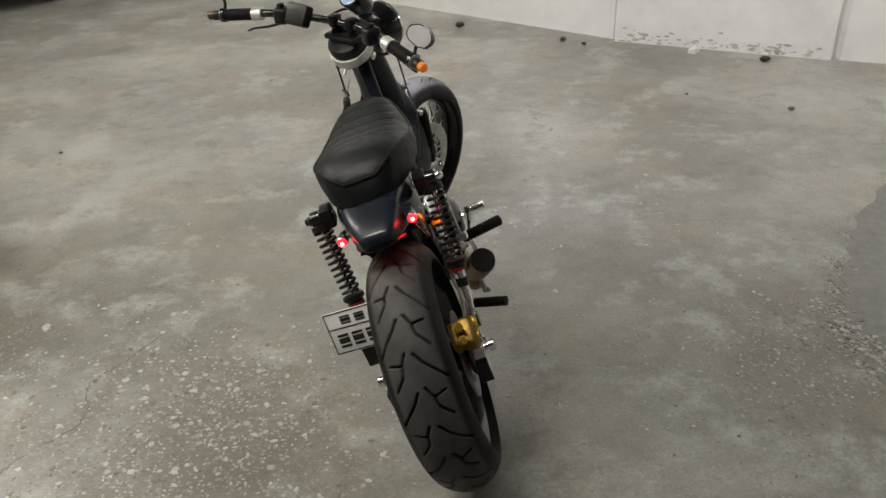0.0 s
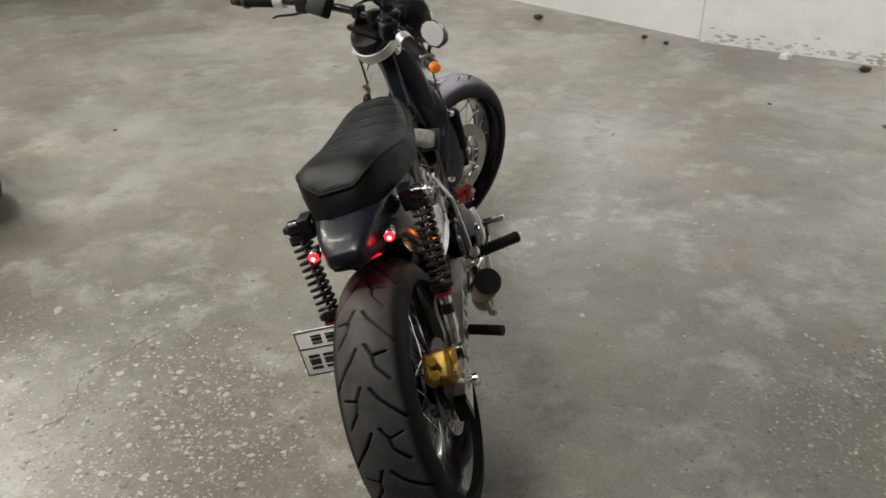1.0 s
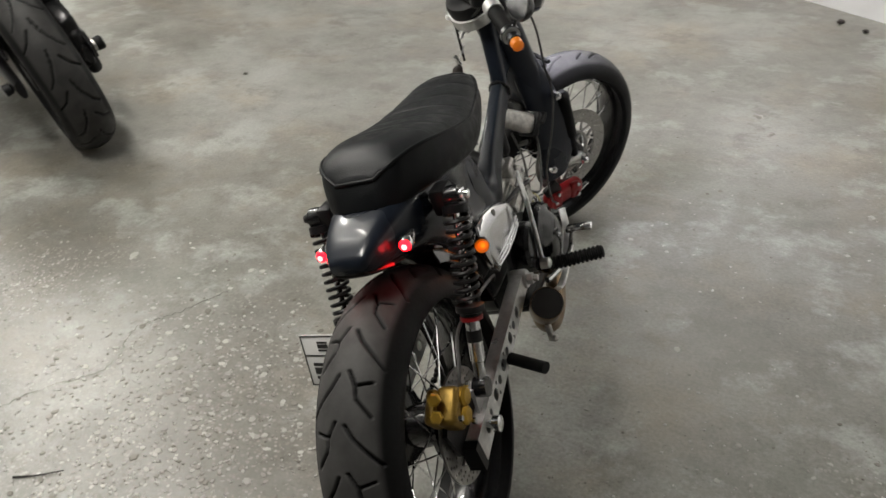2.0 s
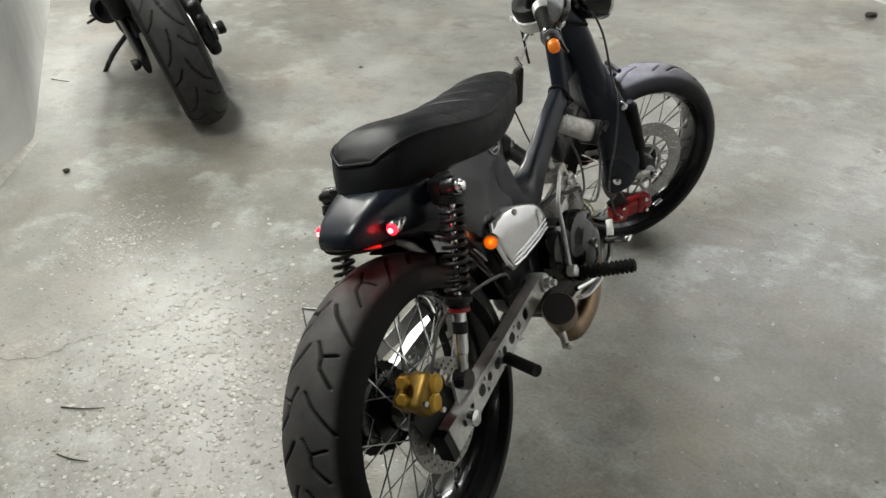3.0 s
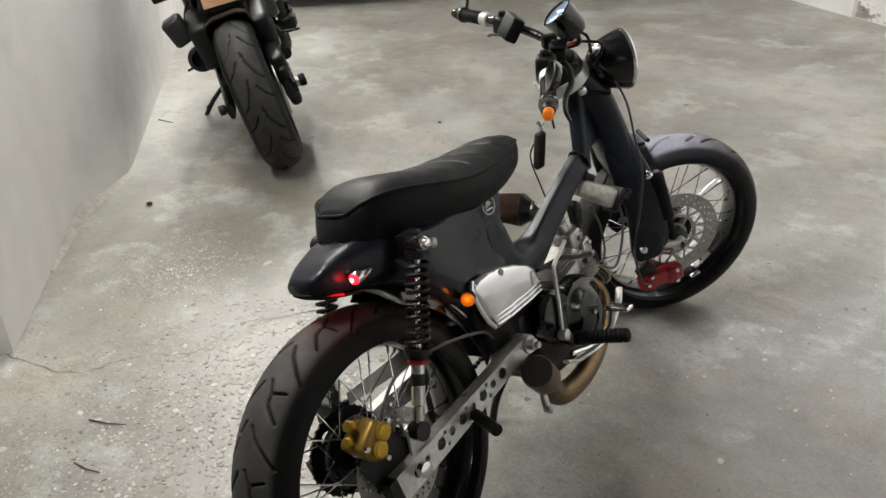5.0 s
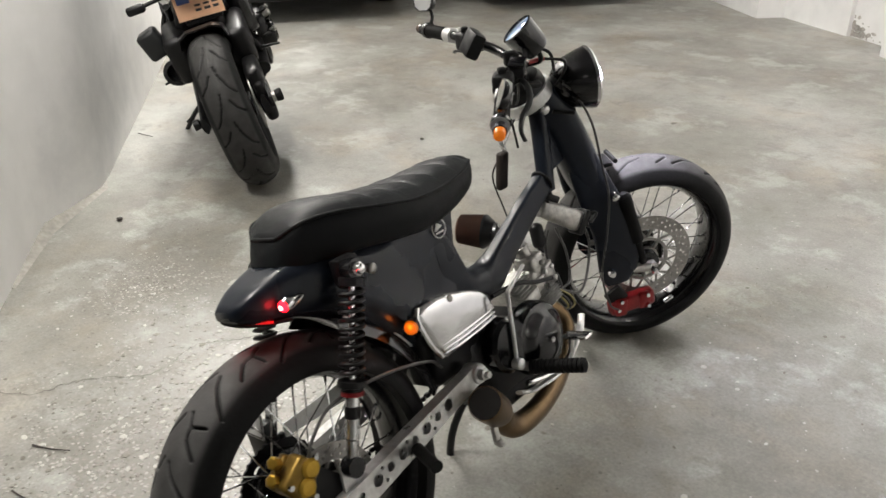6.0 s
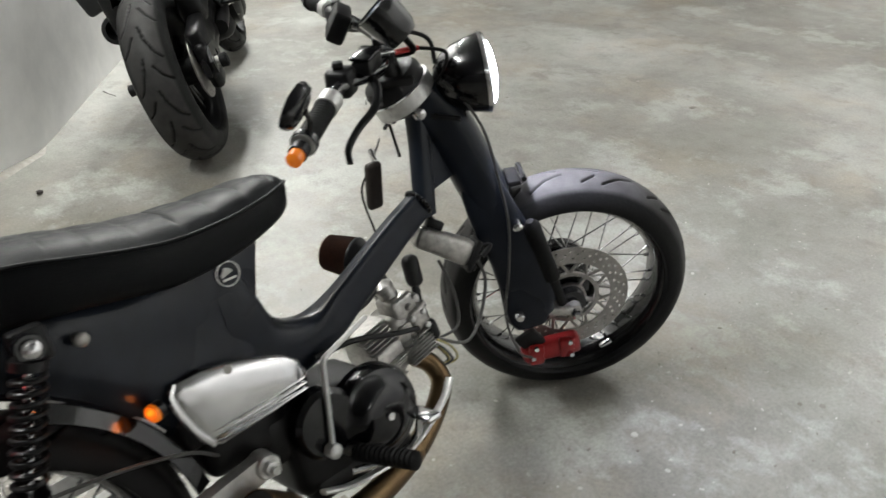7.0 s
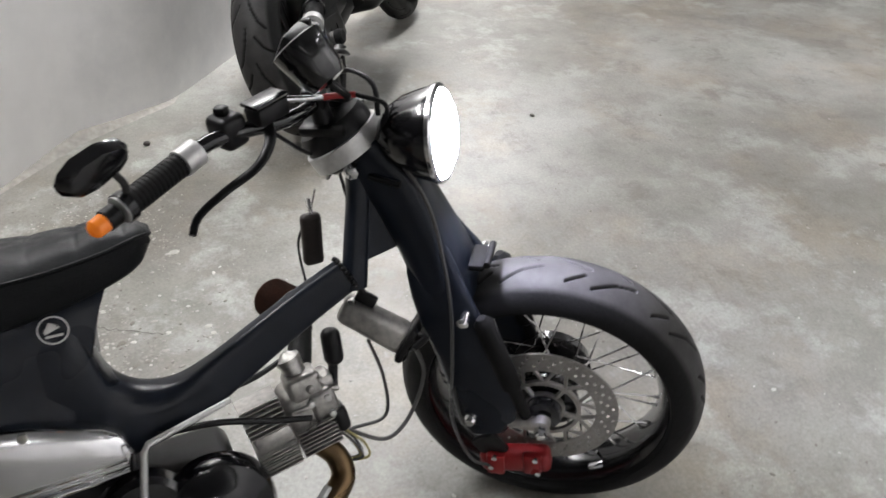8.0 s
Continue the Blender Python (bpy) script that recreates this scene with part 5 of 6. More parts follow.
bm = bmesh.new()
E2 = Matrix.Translation(CC + CA * 0.022 + Vector((-0.012, -0.0555, -0.032)))
block(bm, E2.translation, (0.014, 0.003, 0.010), 0.001)
fpart("badge", bm, WHITE, cap)
# ignition lock with key and leather fob
bm = bmesh.new()
lathe(bm, [(0.013, 0), (0.014, 0.02), (0.011, 0.024)], (0.0, 0.85, 0.735), (0, -0.5, -0.8), 16)
tube(bm, [(0.0, 0.838, 0.715), (0.0, 0.828, 0.700)], 0.004, 6)
fpart("ignition_lock", bm, CHROME, bike)
fob0 = Vector((-0.075, 0.815, 0.655))
down = BIKE.to_3x3().inverted() @ Vector((0, 0, -1))
bm = bmesh.new()
tube(bm, [Vector((-0.045, 0.822, 0.700)), fob0 + down * -0.004], 0.0018, 6)
block(bm, fob0 + down * -0.016, (0.012, 0.006, 0.026), 0.003, Matrix.Rotation(radians(-LEAN_DEG), 3, "Y"))
keys_part = part("key", bm, CHROME, bike, "ignition key on a ring")
bm = bmesh.new()
block(bm, fob0 + down * 0.045, (0.020, 0.034, 0.096), 0.0099, Matrix.Rotation(radians(LEAN_DEG), 3, "Y"), 5)
part("key_fob", bm, LEATHER, keys_part, "dark brown leather key fob")
bm = bmesh.new()
tube(bm, [fob0 + down * 0.0, fob0 + Vector((-0.03, -0.02, -0.05)), fob0 + Vector((-0.02, -0.02, -0.13)), fob0 + Vector((0.0, -0.03, -0.19))], 0.0022, 6, 5)
part("lanyard", bm, BLACKM, keys_part)

# handlebar with risers
BARS = [(-0.325, 0.716, 0.852), (-0.19, 0.764, 0.866), (-0.09, 0.832, 0.850), (0, 0.845, 0.846), (0.09, 0.832, 0.850), (0.19, 0.764, 0.866), (0.325, 0.716, 0.852)]
bm = bmesh.new()
tube(bm, BARS, 0.011, 12, 5)
bar = fpart("handlebar", bm, GLOSS, bike, "black handlebar")
for sx in (-0.028, 0.028):
    bm = bmesh.new()
    tube(bm, [(sx, 0.855, 0.806), (sx, 0.846, 0.850)], 0.015, 12)
    block(bm, (sx, 0.845, 0.850), (0.024, 0.036, 0.034), 0.007)
    fpart("riser", bm, BLACKM, bar)
bm = bmesh.new()
block(bm, (0, 0.855, 0.808), (0.11, 0.07, 0.016), 0.006)
fpart("clamp_plate", bm, BLACKM, bar)
for side in (1, -1):
    a, b = Vector((side * 0.240, 0.7462, 0.8608)), Vector((side * 0.325, 0.716, 0.852))
    L = (b - a).length
    bm = bmesh.new()
    prof = [(0.012, 0)]
    for k in range(14):
        prof += [(0.0165, L * k / 14 + 0.001), (0.0165, L * (k + 0.6) / 14), (0.0158, L * (k + 0.7) / 14), (0.0158, L * (k + 0.95) / 14)]
    lathe(bm, prof + [(0.0165, L), (0.012, L + 0.002)], a, b - a, 20)
    fpart("grip", bm, RUBBER, bar, "black rubber grip")
    bm = bmesh.new()
    lathe(bm, [(0.013, -0.030), (0.0185, -0.029), (0.0185, 0.0), (0.013, 0.001)], a, b - a, 22)
    fpart("grip_ring", bm, ALLOY, bar, "bright alloy grip ring")
    bm = bmesh.new()
    lathe(bm, [(0.013, L), (0.0180, L + 0.001), (0.0180, L + 0.008), (0.013, L + 0.009)], a, b - a, 22)
    fpart("grip_ring", bm, ALLOY, bar, "bright alloy grip ring")
    # bar-end turn signal
    ax = (b - a).normalized()
    e = b + ax * 0.010
    bm = bmesh.new()
    lathe(bm, [(0.009, 0), (0.0135, 0.003), (0.014, 0.020), (0.010, 0.022)], e, ax, 18)
    sg = fpart("bar_end_signal", bm, BLACKM, bike, "bar-end turn signal with amber lens")
    bm = bmesh.new()
    lathe(bm, [(0.010, 0.018), (0.0120, 0.020), (0.0115, 0.036), (0.007, 0.041), (0.003, 0.042)], e, ax, 18)
    fpart("lens", bm, AMBEREND if side > 0 else AMBERLENS, sg, "amber lens")
    # mirror on a short stalk
    bm = bmesh.new()
    tube(bm, [b, b + Vector((side * 0.002, 0.012, 0.030)), b + Vector((side * 0.010, 0.010, 0.052))], 0.0045, 8, 4)
    lathe(bm, [(0.013, -0.006), (0.020, -0.005), (0.020, 0.006), (0.013, 0.007)], b, ax, 16)
    mir = fpart("mirror", bm, GLOSS, bike, "small black bar-end mirror")
    MC = Matrix.Translation(b + ax * 0.026 + Vector((0, 0.006, 0.070))) @ pose(0, 0, 0, 68, 0, -side * 16)
    shape = [(0.050, 0.002), (0.044, 0.016), (0.028, 0.027), (-0.006, 0.029), (-0.036, 0.020), (-0.047, 0.008), (-0.046, -0.006), (-0.034, -0.017), (0.004, -0.026), (0.032, -0.022), (0.046, -0.010)]
    bm = bmesh.new()
    rings(bm, [[MC @ Vector((side * x * f, y * f, z)) for x, y in shape] for f, z in ((0.55, -0.016), (0.85, -0.013), (1.0, -0.004), (1.0, 0.003), (0.93, 0.004), (0.90, 0.002))])
    fpart("shell", bm, GLOSS, mir)
    bm = bmesh.new()
    rings(bm, [[MC @ Vector((side * x * 0.9, y * 0.9, z)) for x, y in shape] for z in (0.0005, 0.003)])
    fpart("glass", bm, MIRROR, mir, "mirror glass")
# switch housings, levers and master cylinder
for side in (1, -1):
    bm = bmesh.new()
    block(bm, (side * 0.155, 0.772, 0.865), (0.040, 0.044, 0.046), 0.010, Matrix.Rotation(radians(-side * 24), 3, "Z"), 3)
    block(bm, (side * 0.155, 0.770, 0.892), (0.016, 0.018, 0.014), 0.004)
    sw = fpart("switch_housing", bm, BLACKM, bike, "black handlebar switch housing")
    bm = bmesh.new()
    tube(bm, [(side * 0.118, 0.812, 0.862), (side * 0.150, 0.826, 0.846), (side * 0.185, 0.818, 0.828), (side * 0.225, 0.790, 0.815), (side * 0.270, 0.772, 0.806), (side * 0.296, 0.772, 0.794)], (0.0085, 0.0048), 10, 6, 0.6)
    fpart("lever", bm, BLACKM, sw, "black lever")
bm = bmesh.new()
block(bm, (0.118, 0.815, 0.876), (0.055, 0.034, 0.026), 0.006, Matrix.Rotation(radians(-24), 3, "Z"))
mc = fpart("master_cylinder", bm, BLACKM, bike, "black brake master cylinder")
bm = bmesh.new()
block(bm, (0.118, 0.815, 0.892), (0.058, 0.036, 0.006), 0.003, Matrix.Rotation(radians(-24), 3, "Z"))
fpart("lid", bm, CASEBLACK, mc, "black lid")
bm = bmesh.new()
tube(bm, [(0.090, 0.826, 0.878), (0.040, 0.862, 0.858)], 0.0048, 10)
fpart("banjo", bm, CHROME, mc)
bm = bmesh.new()
tube(bm, [(0.040, 0.862, 0.858), (0.028, 0.882, 0.856), (0.022, 0.905, 0.855)], 0.0048, 10, 5)
fpart("red_cable", bm, WIRE, bike, "red sleeved cable")
bm = bmesh.new()
tube(bm, [(0.022, 0.905, 0.855), (0.03, 0.95, 0.845), (0.035, 0.945, 0.815), (0.03, 0.93, 0.79)], 0.0035, 8, 5)
fpart("control_cable", bm, BLACKM, bike, "black control cable")
bm = bmesh.new()
tube(bm, [(-0.06, 0.845, 0.85), (-0.03, 0.885, 0.868), (0.0, 0.925, 0.860), (0.016, 0.932, 0.82)], 0.004, 8, 6)
fpart("control_cable", bm, BLACKM, bike, "black control cable")
bm = bmesh.new()
tube(bm, [(0.12, 0.815, 0.845), (0.06, 0.83, 0.78), (0.0, 0.83, 0.74), (-0.04, 0.85, 0.70)], 0.003, 8, 6)
fpart("control_cable", bm, BLACKM, bike, "black control cable")
bm = bmesh.new()
tube(bm, [(-0.030, 0.835, 0.83), (-0.034, 0.826, 0.77), (-0.026, 0.838, 0.70), (-0.018, 0.85, 0.63)], 0.003, 8, 6)
fpart("control_cable", bm, BLACKM, bike, "black control cable")
# square black box on the left of the bar and round speedometer
bm = bmesh.new()
block(bm, (-0.092, 0.772, 0.876), (0.070, 0.034, 0.060), 0.008, Matrix.Rotation(radians(-30), 3, "X"))
fpart("switch_box", bm, BLACKM, bike, "square black control box on the handlebar")
SC, SA = Vector((0.045, 0.850, 0.925)), Vector((-0.16, -0.64, 0.75)).normalized()
bm = bmesh.new()
lathe(bm, [(0.010, -0.052), (0.026, -0.050), (0.033, -0.038), (0.039, 0.012), (0.039, 0.017), (0.036, 0.019), (0.034, 0.014)], SC, SA, 36)
sp = fpart("speedometer", bm, GLOSS, bike, "round black speedometer with pale dial")
bm = bmesh.new()
lathe(bm, [(0.035, 0.010), (0.035, 0.015), (0.022, 0.017), (0.003, 0.018)], SC, SA, 32)
fpart("dial", bm, DIAL, sp, "pale blue dial glass")
bm = bmesh.new()
tube(bm, [SC - SA * 0.050, SC - SA * 0.07 + Vector((-0.03, 0, -0.02)), Vector((0, 0.85, 0.84))], 0.006, 8, 4)
fpart("stalk", bm, BLACKM, sp)


# ---- second motorcycle, beside the wall ----
BIKE2 = Matrix.Translation((-1.864, 2.36, 0.310)) @ pose(0, 0, 0, 0, 0, 64.0) @ pose(0, 0, 0, 0, -15.9, 0) @ Matrix.Translation((0, 0, -0.315))
bike2 = thing("motorcycle", BIKE2, "dark sports motorcycle on its side stand beside the white wall", "motorcycle")
CURVES = [
    [(0.010, 0.006), (0.055, 0.016), (0.105, 0.040), (0.125, 0.060)],
    [(0.150, 0.020), (0.185, 0.042), (0.205, 0.068)],
]


def cast_wheel(name, centre, R, w, depth, rim_r, label, pitch):
    M = Matrix.Translation(centre)
    bm = bmesh.new()
    lip = rim_r + 0.016
    lathe(bm, [(lip, -0.07), (rim_r, -0.05), (rim_r - 0.006, 0.0), (rim_r, 0.05), (lip, 0.07), (rim_r + 0.008, 0.05), (rim_r + 0.006, -0.05)], (0, 0, 0), (1, 0, 0), 56, True)
    lathe(bm, [(0.02, -0.08), (0.05, -0.078), (0.05, 0.078), (0.02, 0.08)], (0, 0, 0), (1, 0, 0), 28)
    bmesh.ops.transform(bm, matrix=M, verts=bm.verts[:])
    wheel = part(name, bm, BLACKM, bike2, label)
    for k in range(5):
        a = 2 * math.pi * k / 5
        for o in (-0.10, 0.10):
            bm = bmesh.new()
            tube(bm, [(0.01, 0.045 * math.sin(a + 2 * o), 0.045 * math.cos(a + 2 * o)), (0.01, rim_r * math.sin(a + o), rim_r * math.cos(a + o))], 0.013, 8)
            bmesh.ops.transform(bm, matrix=M, verts=bm.verts[:])
            part("spoke", bm, BLACKM, wheel)
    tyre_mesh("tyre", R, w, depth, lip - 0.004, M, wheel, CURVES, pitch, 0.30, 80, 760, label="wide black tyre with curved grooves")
    bm = bmesh.new()
    holes = [(rr * math.cos(2 * math.pi * (j + o) / 20), rr * math.sin(2 * math.pi * (j + o) / 20), 0.004) for rr, o in ((0.10, 0), (0.088, 0.5)) for j in range(20)]
    sheet(bm, circle(0.112, 48), holes, M @ Matrix.Translation((0.092, 0, 0)) @ Matrix.Rotation(radians(90), 4, "Y"), 0.005)
    part("brake_disc", bm, STEEL, wheel)
    return wheel


cast_wheel("rear_wheel", (0, 0, 0.315), 0.315, 0.083, 0.070, 0.205, "black cast rear wheel", 9)
cast_wheel("front_wheel", (0, 1.38, 0.300), 0.300, 0.062, 0.055, 0.205, "black cast front wheel", 9)
for side in (1, -1):
    bm = bmesh.new()
    loops = []
    for y, z, hz, hx in ((-0.075, 0.315, 0.032, 0.014), (0.0, 0.318, 0.044, 0.018), (0.15, 0.335, 0.045, 0.022), (0.33, 0.375, 0.055, 0.026), (0.52, 0.42, 0.06, 0.03)):
        loops.append([(side * (0.125 + hx * math.cos(t)), y, z + hz * math.sin(t)) for t in (2 * math.pi * j / 14 for j in range(14))])
    rings(bm, loops)
    arm = part("swing_arm", bm, BLACKM, bike2, "dark grey swing arm", 60)
    bm = bmesh.new()
    lathe(bm, [(0.012, 0.0), (0.020, 0.006), (0.022, 0.028), (0.017, 0.030)], (side * 0.142, -0.020, 0.318), (side, 0, 0), 18)
    part("axle_nut", bm, ENGINE if side > 0 else BLACKM, arm, "dull axle nut" if side > 0 else "black axle nut")
    if side > 0:
        bm = bmesh.new()
        lathe(bm, [(0.016, 0.028), (0.024, 0.030), (0.026, 0.052), (0.020, 0.058)], (side * 0.142, -0.020, 0.318), (side, 0, 0), 18)
        part("slider", bm, RUBBER, arm)
    # rear-set pegs and hangers
    bm = bmesh.new()
    tube(bm, [(side * 0.13, 0.42, 0.52), (side * 0.17, 0.40, 0.44), (side * 0.17, 0.44, 0.40)], 0.012, 10, 3)
    hang = part("peg_hanger", bm, BLACKM, bike2)
    bm = bmesh.new()
    tube(bm, [(side * 0.17, 0.41, 0.425), (side * 0.262, 0.385, 0.418)], (0.008, 0.005), 10)
    part("peg", bm, BLACKM, hang, "dark foot peg")
    bm = bmesh.new()
    tube(bm, [(side * 0.175, 0.44, 0.40), (side * 0.21, 0.56, 0.39), (side * 0.25, 0.575, 0.395)], 0.006, 8, 3)
    part("pedal", bm, CHROME, hang)
# chain, brake caliper, hugger
bm = bmesh.new()
for k in range(40):
    p = Vector((-0.105, 0.0, 0.405)).lerp(Vector((-0.105, 0.52, 0.455)), k / 39)
    block(bm, p, (0.016 if k % 2 else 0.011, 0.014, 0.014), 0.003, segments=1)
part("chain", bm, BLACKM, bike2)
bm = bmesh.new()
block(bm, (0.118, 0.085, 0.400), (0.050, 0.090, 0.060), 0.012, Matrix.Rotation(radians(-20), 3, "X"), 3)
part("caliper", bm, BLACKM, bike2)
bm = bmesh.new()
loops = []
for k in range(22):
    t = radians(-4 + 82 * k / 21)
    loops.append([(x, (0.333 + o) * math.sin(t), 0.315 + (0.333 + o) * math.cos(t)) for x, o in ((0.098, -0.05), (0.086, -0.004), (0.05, 0.012), (-0.05, 0.012), (-0.086, -0.004), (-0.098, -0.05), (-0.094, -0.052), (-0.082, -0.010), (-0.048, 0.006), (0.048, 0.006), (0.082, -0.010), (0.094, -0.052))])
rings(bm, loops)
part("hugger", bm, BLACKM, bike2, "black tyre hugger", 60)
bm = bmesh.new()
block(bm, (0.122, 0.10, 0.405), (0.062, 0.28, 0.13), 0.02, Matrix.Rotation(radians(8), 3, "X"), 3)
lathe(bm, [(0.070, -0.012), (0.072, 0.0), (0.060, 0.012), (0.010, 0.014)], (0.128, 0.30, 0.40), (1, 0, 0), 24)
part("chain_cover", bm, BLACKM, bike2, "black cover over the swing arm")
bm = bmesh.new()
block(bm, (0, 0.30, 0.66), (0.19, 0.28, 0.14), 0.03, Matrix.Rotation(radians(16), 3, "X"), 3)
block(bm, (0.115, 0.24, 0.53), (0.10, 0.26, 0.17), 0.03, Matrix.Rotation(radians(12), 3, "X"), 3)
block(bm, (-0.115, 0.20, 0.56), (0.10, 0.22, 0.20), 0.03, Matrix.Rotation(radians(12), 3, "X"), 3)
part("undertray", bm, BLACKM, bike2, "black undertray beneath the tail")
bm = bmesh.new()
tube(bm, [(0.16, 0.30, 0.36), (0.165, 0.48, 0.40), (0.17, 0.60, 0.52)], 0.030, 12, 4)
part("heel_guard", bm, BLACKM, bike2, "black heel guard")
# tail, seat, plate
bm = bmesh.new()
loops = []
for y, z0, z1, hw in ((0.05, 0.80, 0.84, 0.05), (0.12, 0.77, 0.88, 0.09), (0.28, 0.72, 0.89, 0.13), (0.48, 0.66, 0.86, 0.15), (0.62, 0.60, 0.82, 0.15)):
    loops.append(super_ring(y, z0, z1, hw, 28, 2.6))
rings(bm, loops)
part("tail_unit", bm, CARPAINT, bike2, "black tail unit", 60)
bm = bmesh.new()
loops = [super_ring(y, z0, z1, hw, 24, 2.4) for y, z0, z1, hw in ((0.10, 0.87, 0.90, 0.07), (0.26, 0.87, 0.91, 0.12), (0.45, 0.84, 0.87, 0.14), (0.66, 0.80, 0.84, 0.12))]
rings(bm, loops)
part("seat", bm, VINYL, bike2, "black seat", 60)
bm = bmesh.new()
block(bm, (0.027, 0.170, 0.725), (0.15, 0.022, 0.16), 0.008, Matrix.Rotation(radians(-14), 3, "X"))
block(bm, (0.027, 0.20, 0.80), (0.09, 0.09, 0.06), 0.012)
part("plate_holder", bm, BLACKM, bike2, "black plate holder")
P2 = Matrix.Translation((0.027, 0.150, 0.735)) @ pose(0, 0, 0, 76, 4, 0)
bm = bmesh.new()
block(bm, (0, 0, 0), (0.185, 0.135, 0.002), 0.0008)
bmesh.ops.transform(bm, matrix=P2, verts=bm.verts[:])
plate2 = part("number_plate", bm, CREAM, bike2, "orange-tinted plate under the tail")
for cx in (-0.005, 0.030, 0.064):
    bm = bmesh.new()
    block(bm, (cx, -0.038, 0.0014), (0.024, 0.010, 0.001), 0)
    block(bm, (cx, -0.020, 0.0014), (0.024, 0.008, 0.001), 0)
    bmesh.ops.transform(bm, matrix=P2, verts=bm.verts[:])
    part("bars", bm, DARKINK, plate2)
bm = bmesh.new()
block(bm, (-0.055, 0.02, 0.0014), (0.05, 0.05, 0.001), 0)
bmesh.ops.transform(bm, matrix=P2, verts=bm.verts[:])
part("emblem_panel", bm, material("blue_print", (0.05, 0.08, 0.22), 0.4, scale=40), plate2)
# rear signals
for side in (1, -1):
    bm = bmesh.new()
    tube(bm, [(side * 0.08, 0.19, 0.78), (side * 0.17, 0.17, 0.775)], 0.008, 8)
    block(bm, (side * 0.205, 0.165, 0.772), (0.075, 0.04, 0.035), 0.012, segments=3)
    part("rear_turn_signal", bm, BLACKM, bike2)
# silencer and box on the left
bm = bmesh.new()
lathe(bm, [(0.030, -0.30), (0.050, -0.26), (0.056, -0.03), (0.052, 0.0), (0.036, 0.004), (0.034, -0.05), (0.004, -0.05)], (-0.165, 0.145, 0.500), (-0.05, -0.97, 0.18), 30)
part("silencer", bm, BLACKM, bike2, "black exhaust silencer")
bm = bmesh.new()
block(bm, (-0.205, 0.20, 0.625), (0.085, 0.10, 0.115), 0.018, Matrix.Rotation(radians(-14), 3, "Y"), 3)
part("side_case_mount", bm, material("dark_plastic", (0.010, 0.011, 0.012), 0.4, bump=0.2, scale=120), bike2, "dark plastic side mount")
# engine, frame, tank, bars, fork
bm = bmesh.new()
block(bm, (0, 0.70, 0.38), (0.34, 0.36, 0.26), 0.05, segments=3)
block(bm, (0, 0.50, 0.46), (0.22, 0.16, 0.26), 0.04, segments=3)
block(bm, (0, 0.42, 0.62), (0.24, 0.22, 0.14), 0.04, segments=3)
block(bm, (0, 0.86, 0.52), (0.32, 0.18, 0.20), 0.03, Matrix.Rotation(radians(-20), 3, "X"))
lathe(bm, [(0.10, 0), (0.10, 0.03), (0.07, 0.045), (0.01, 0.047)], (0.165, 0.66, 0.38), (1, 0, 0), 30)
lathe(bm, [(0.085, 0), (0.085, 0.03), (0.06, 0.045), (0.01, 0.047)], (0.165, 0.78, 0.36), (1, 0, 0), 30)
eng = part("engine", bm, BLACKM, bike2, "dark engine block")
for k in range(10):
    bm = bmesh.new()
    t = 2 * math.pi * k / 10
    lathe(bm, [(0.007, 0), (0.007, 0.008)], (0.194, 0.66 + 0.088 * math.cos(t), 0.38 + 0.088 * math.sin(t)), (1, 0, 0), 6)
    part("bolt", bm, CHROME, eng)
for side in (1, -1):
    bm = bmesh.new()
    tube(bm, [(side * 0.13, 0.50, 0.40), (side * 0.15, 0.56, 0.60), (side * 0.15, 0.80, 0.74), (side * 0.07, 1.05, 0.86)], 0.024, 12, 4)
    part("frame_spar", bm, BLACKM, bike2)
    bm = bmesh.new()
    tube(bm, [(side * 0.12, 0.44, 0.55), (side * 0.10, 0.20, 0.74)], 0.014, 10)
    part("subframe_rail", bm, BLACKM, bike2)
    bm = bmesh.new()
    tube(bm, [(side * 0.10, 1.38, 0.30), (side * 0.10, 1.27, 0.58)], 0.028, 16)
    tube(bm, [(side * 0.10, 1.27, 0.58), (side * 0.10, 1.11, 0.98)], 0.024, 16)
    part("fork_leg", bm, BLACKM, bike2)
    bm = bmesh.new()
    tube(bm, [(side * 0.03, 1.07, 1.00), (side * 0.20, 1.04, 1.06), (side * 0.40, 0.96, 1.05)], 0.012, 10, 4)
    hb = part("handlebar", bm, BLACKM, bike2)
    bm = bmesh.new()
    tube(bm, [(side * 0.27, 1.015, 1.058), (side * 0.40, 0.96, 1.05)], 0.017, 12)
    part("grip", bm, RUBBER, hb)
bm = bmesh.new()
loops = [super_ring(y, z0, z1, hw, 28, 2.4) for y, z0, z1, hw in ((0.60, 0.74, 0.85, 0.10), (0.70, 0.70, 0.94, 0.15), (0.88, 0.70, 0.99, 0.17), (1.02, 0.74, 0.98, 0.14), (1.10, 0.80, 0.93, 0.09))]
rings(bm, loops)
part("fuel_tank", bm, CARPAINT, bike2, "gloss black fuel tank", 60)
bm = bmesh.new()
lathe(bm, [(0.03, -0.10), (0.08, -0.05), (0.095, 0.0), (0.09, 0.01)], (0, 1.26, 0.88), (0, 1, -0.15), 28)
part("headlight", bm, GLOSS, bike2)
bm = bmesh.new()
tube(bm, [(0.05, 0.42, 0.42), (0.04, 0.36, 0.66)], 0.030, 14)
part("shock", bm, BLACKM, bike2)
bm = bmesh.new()
tube(bm, [(-0.13, 0.64, 0.26), (-0.255, 0.74, 0.16), (-0.352, 0.84, 0.052)], 0.011, 10, 3)
tube(bm, [(-0.255, 0.74, 0.16), (-0.295, 0.70, 0.148)], 0.005, 8)
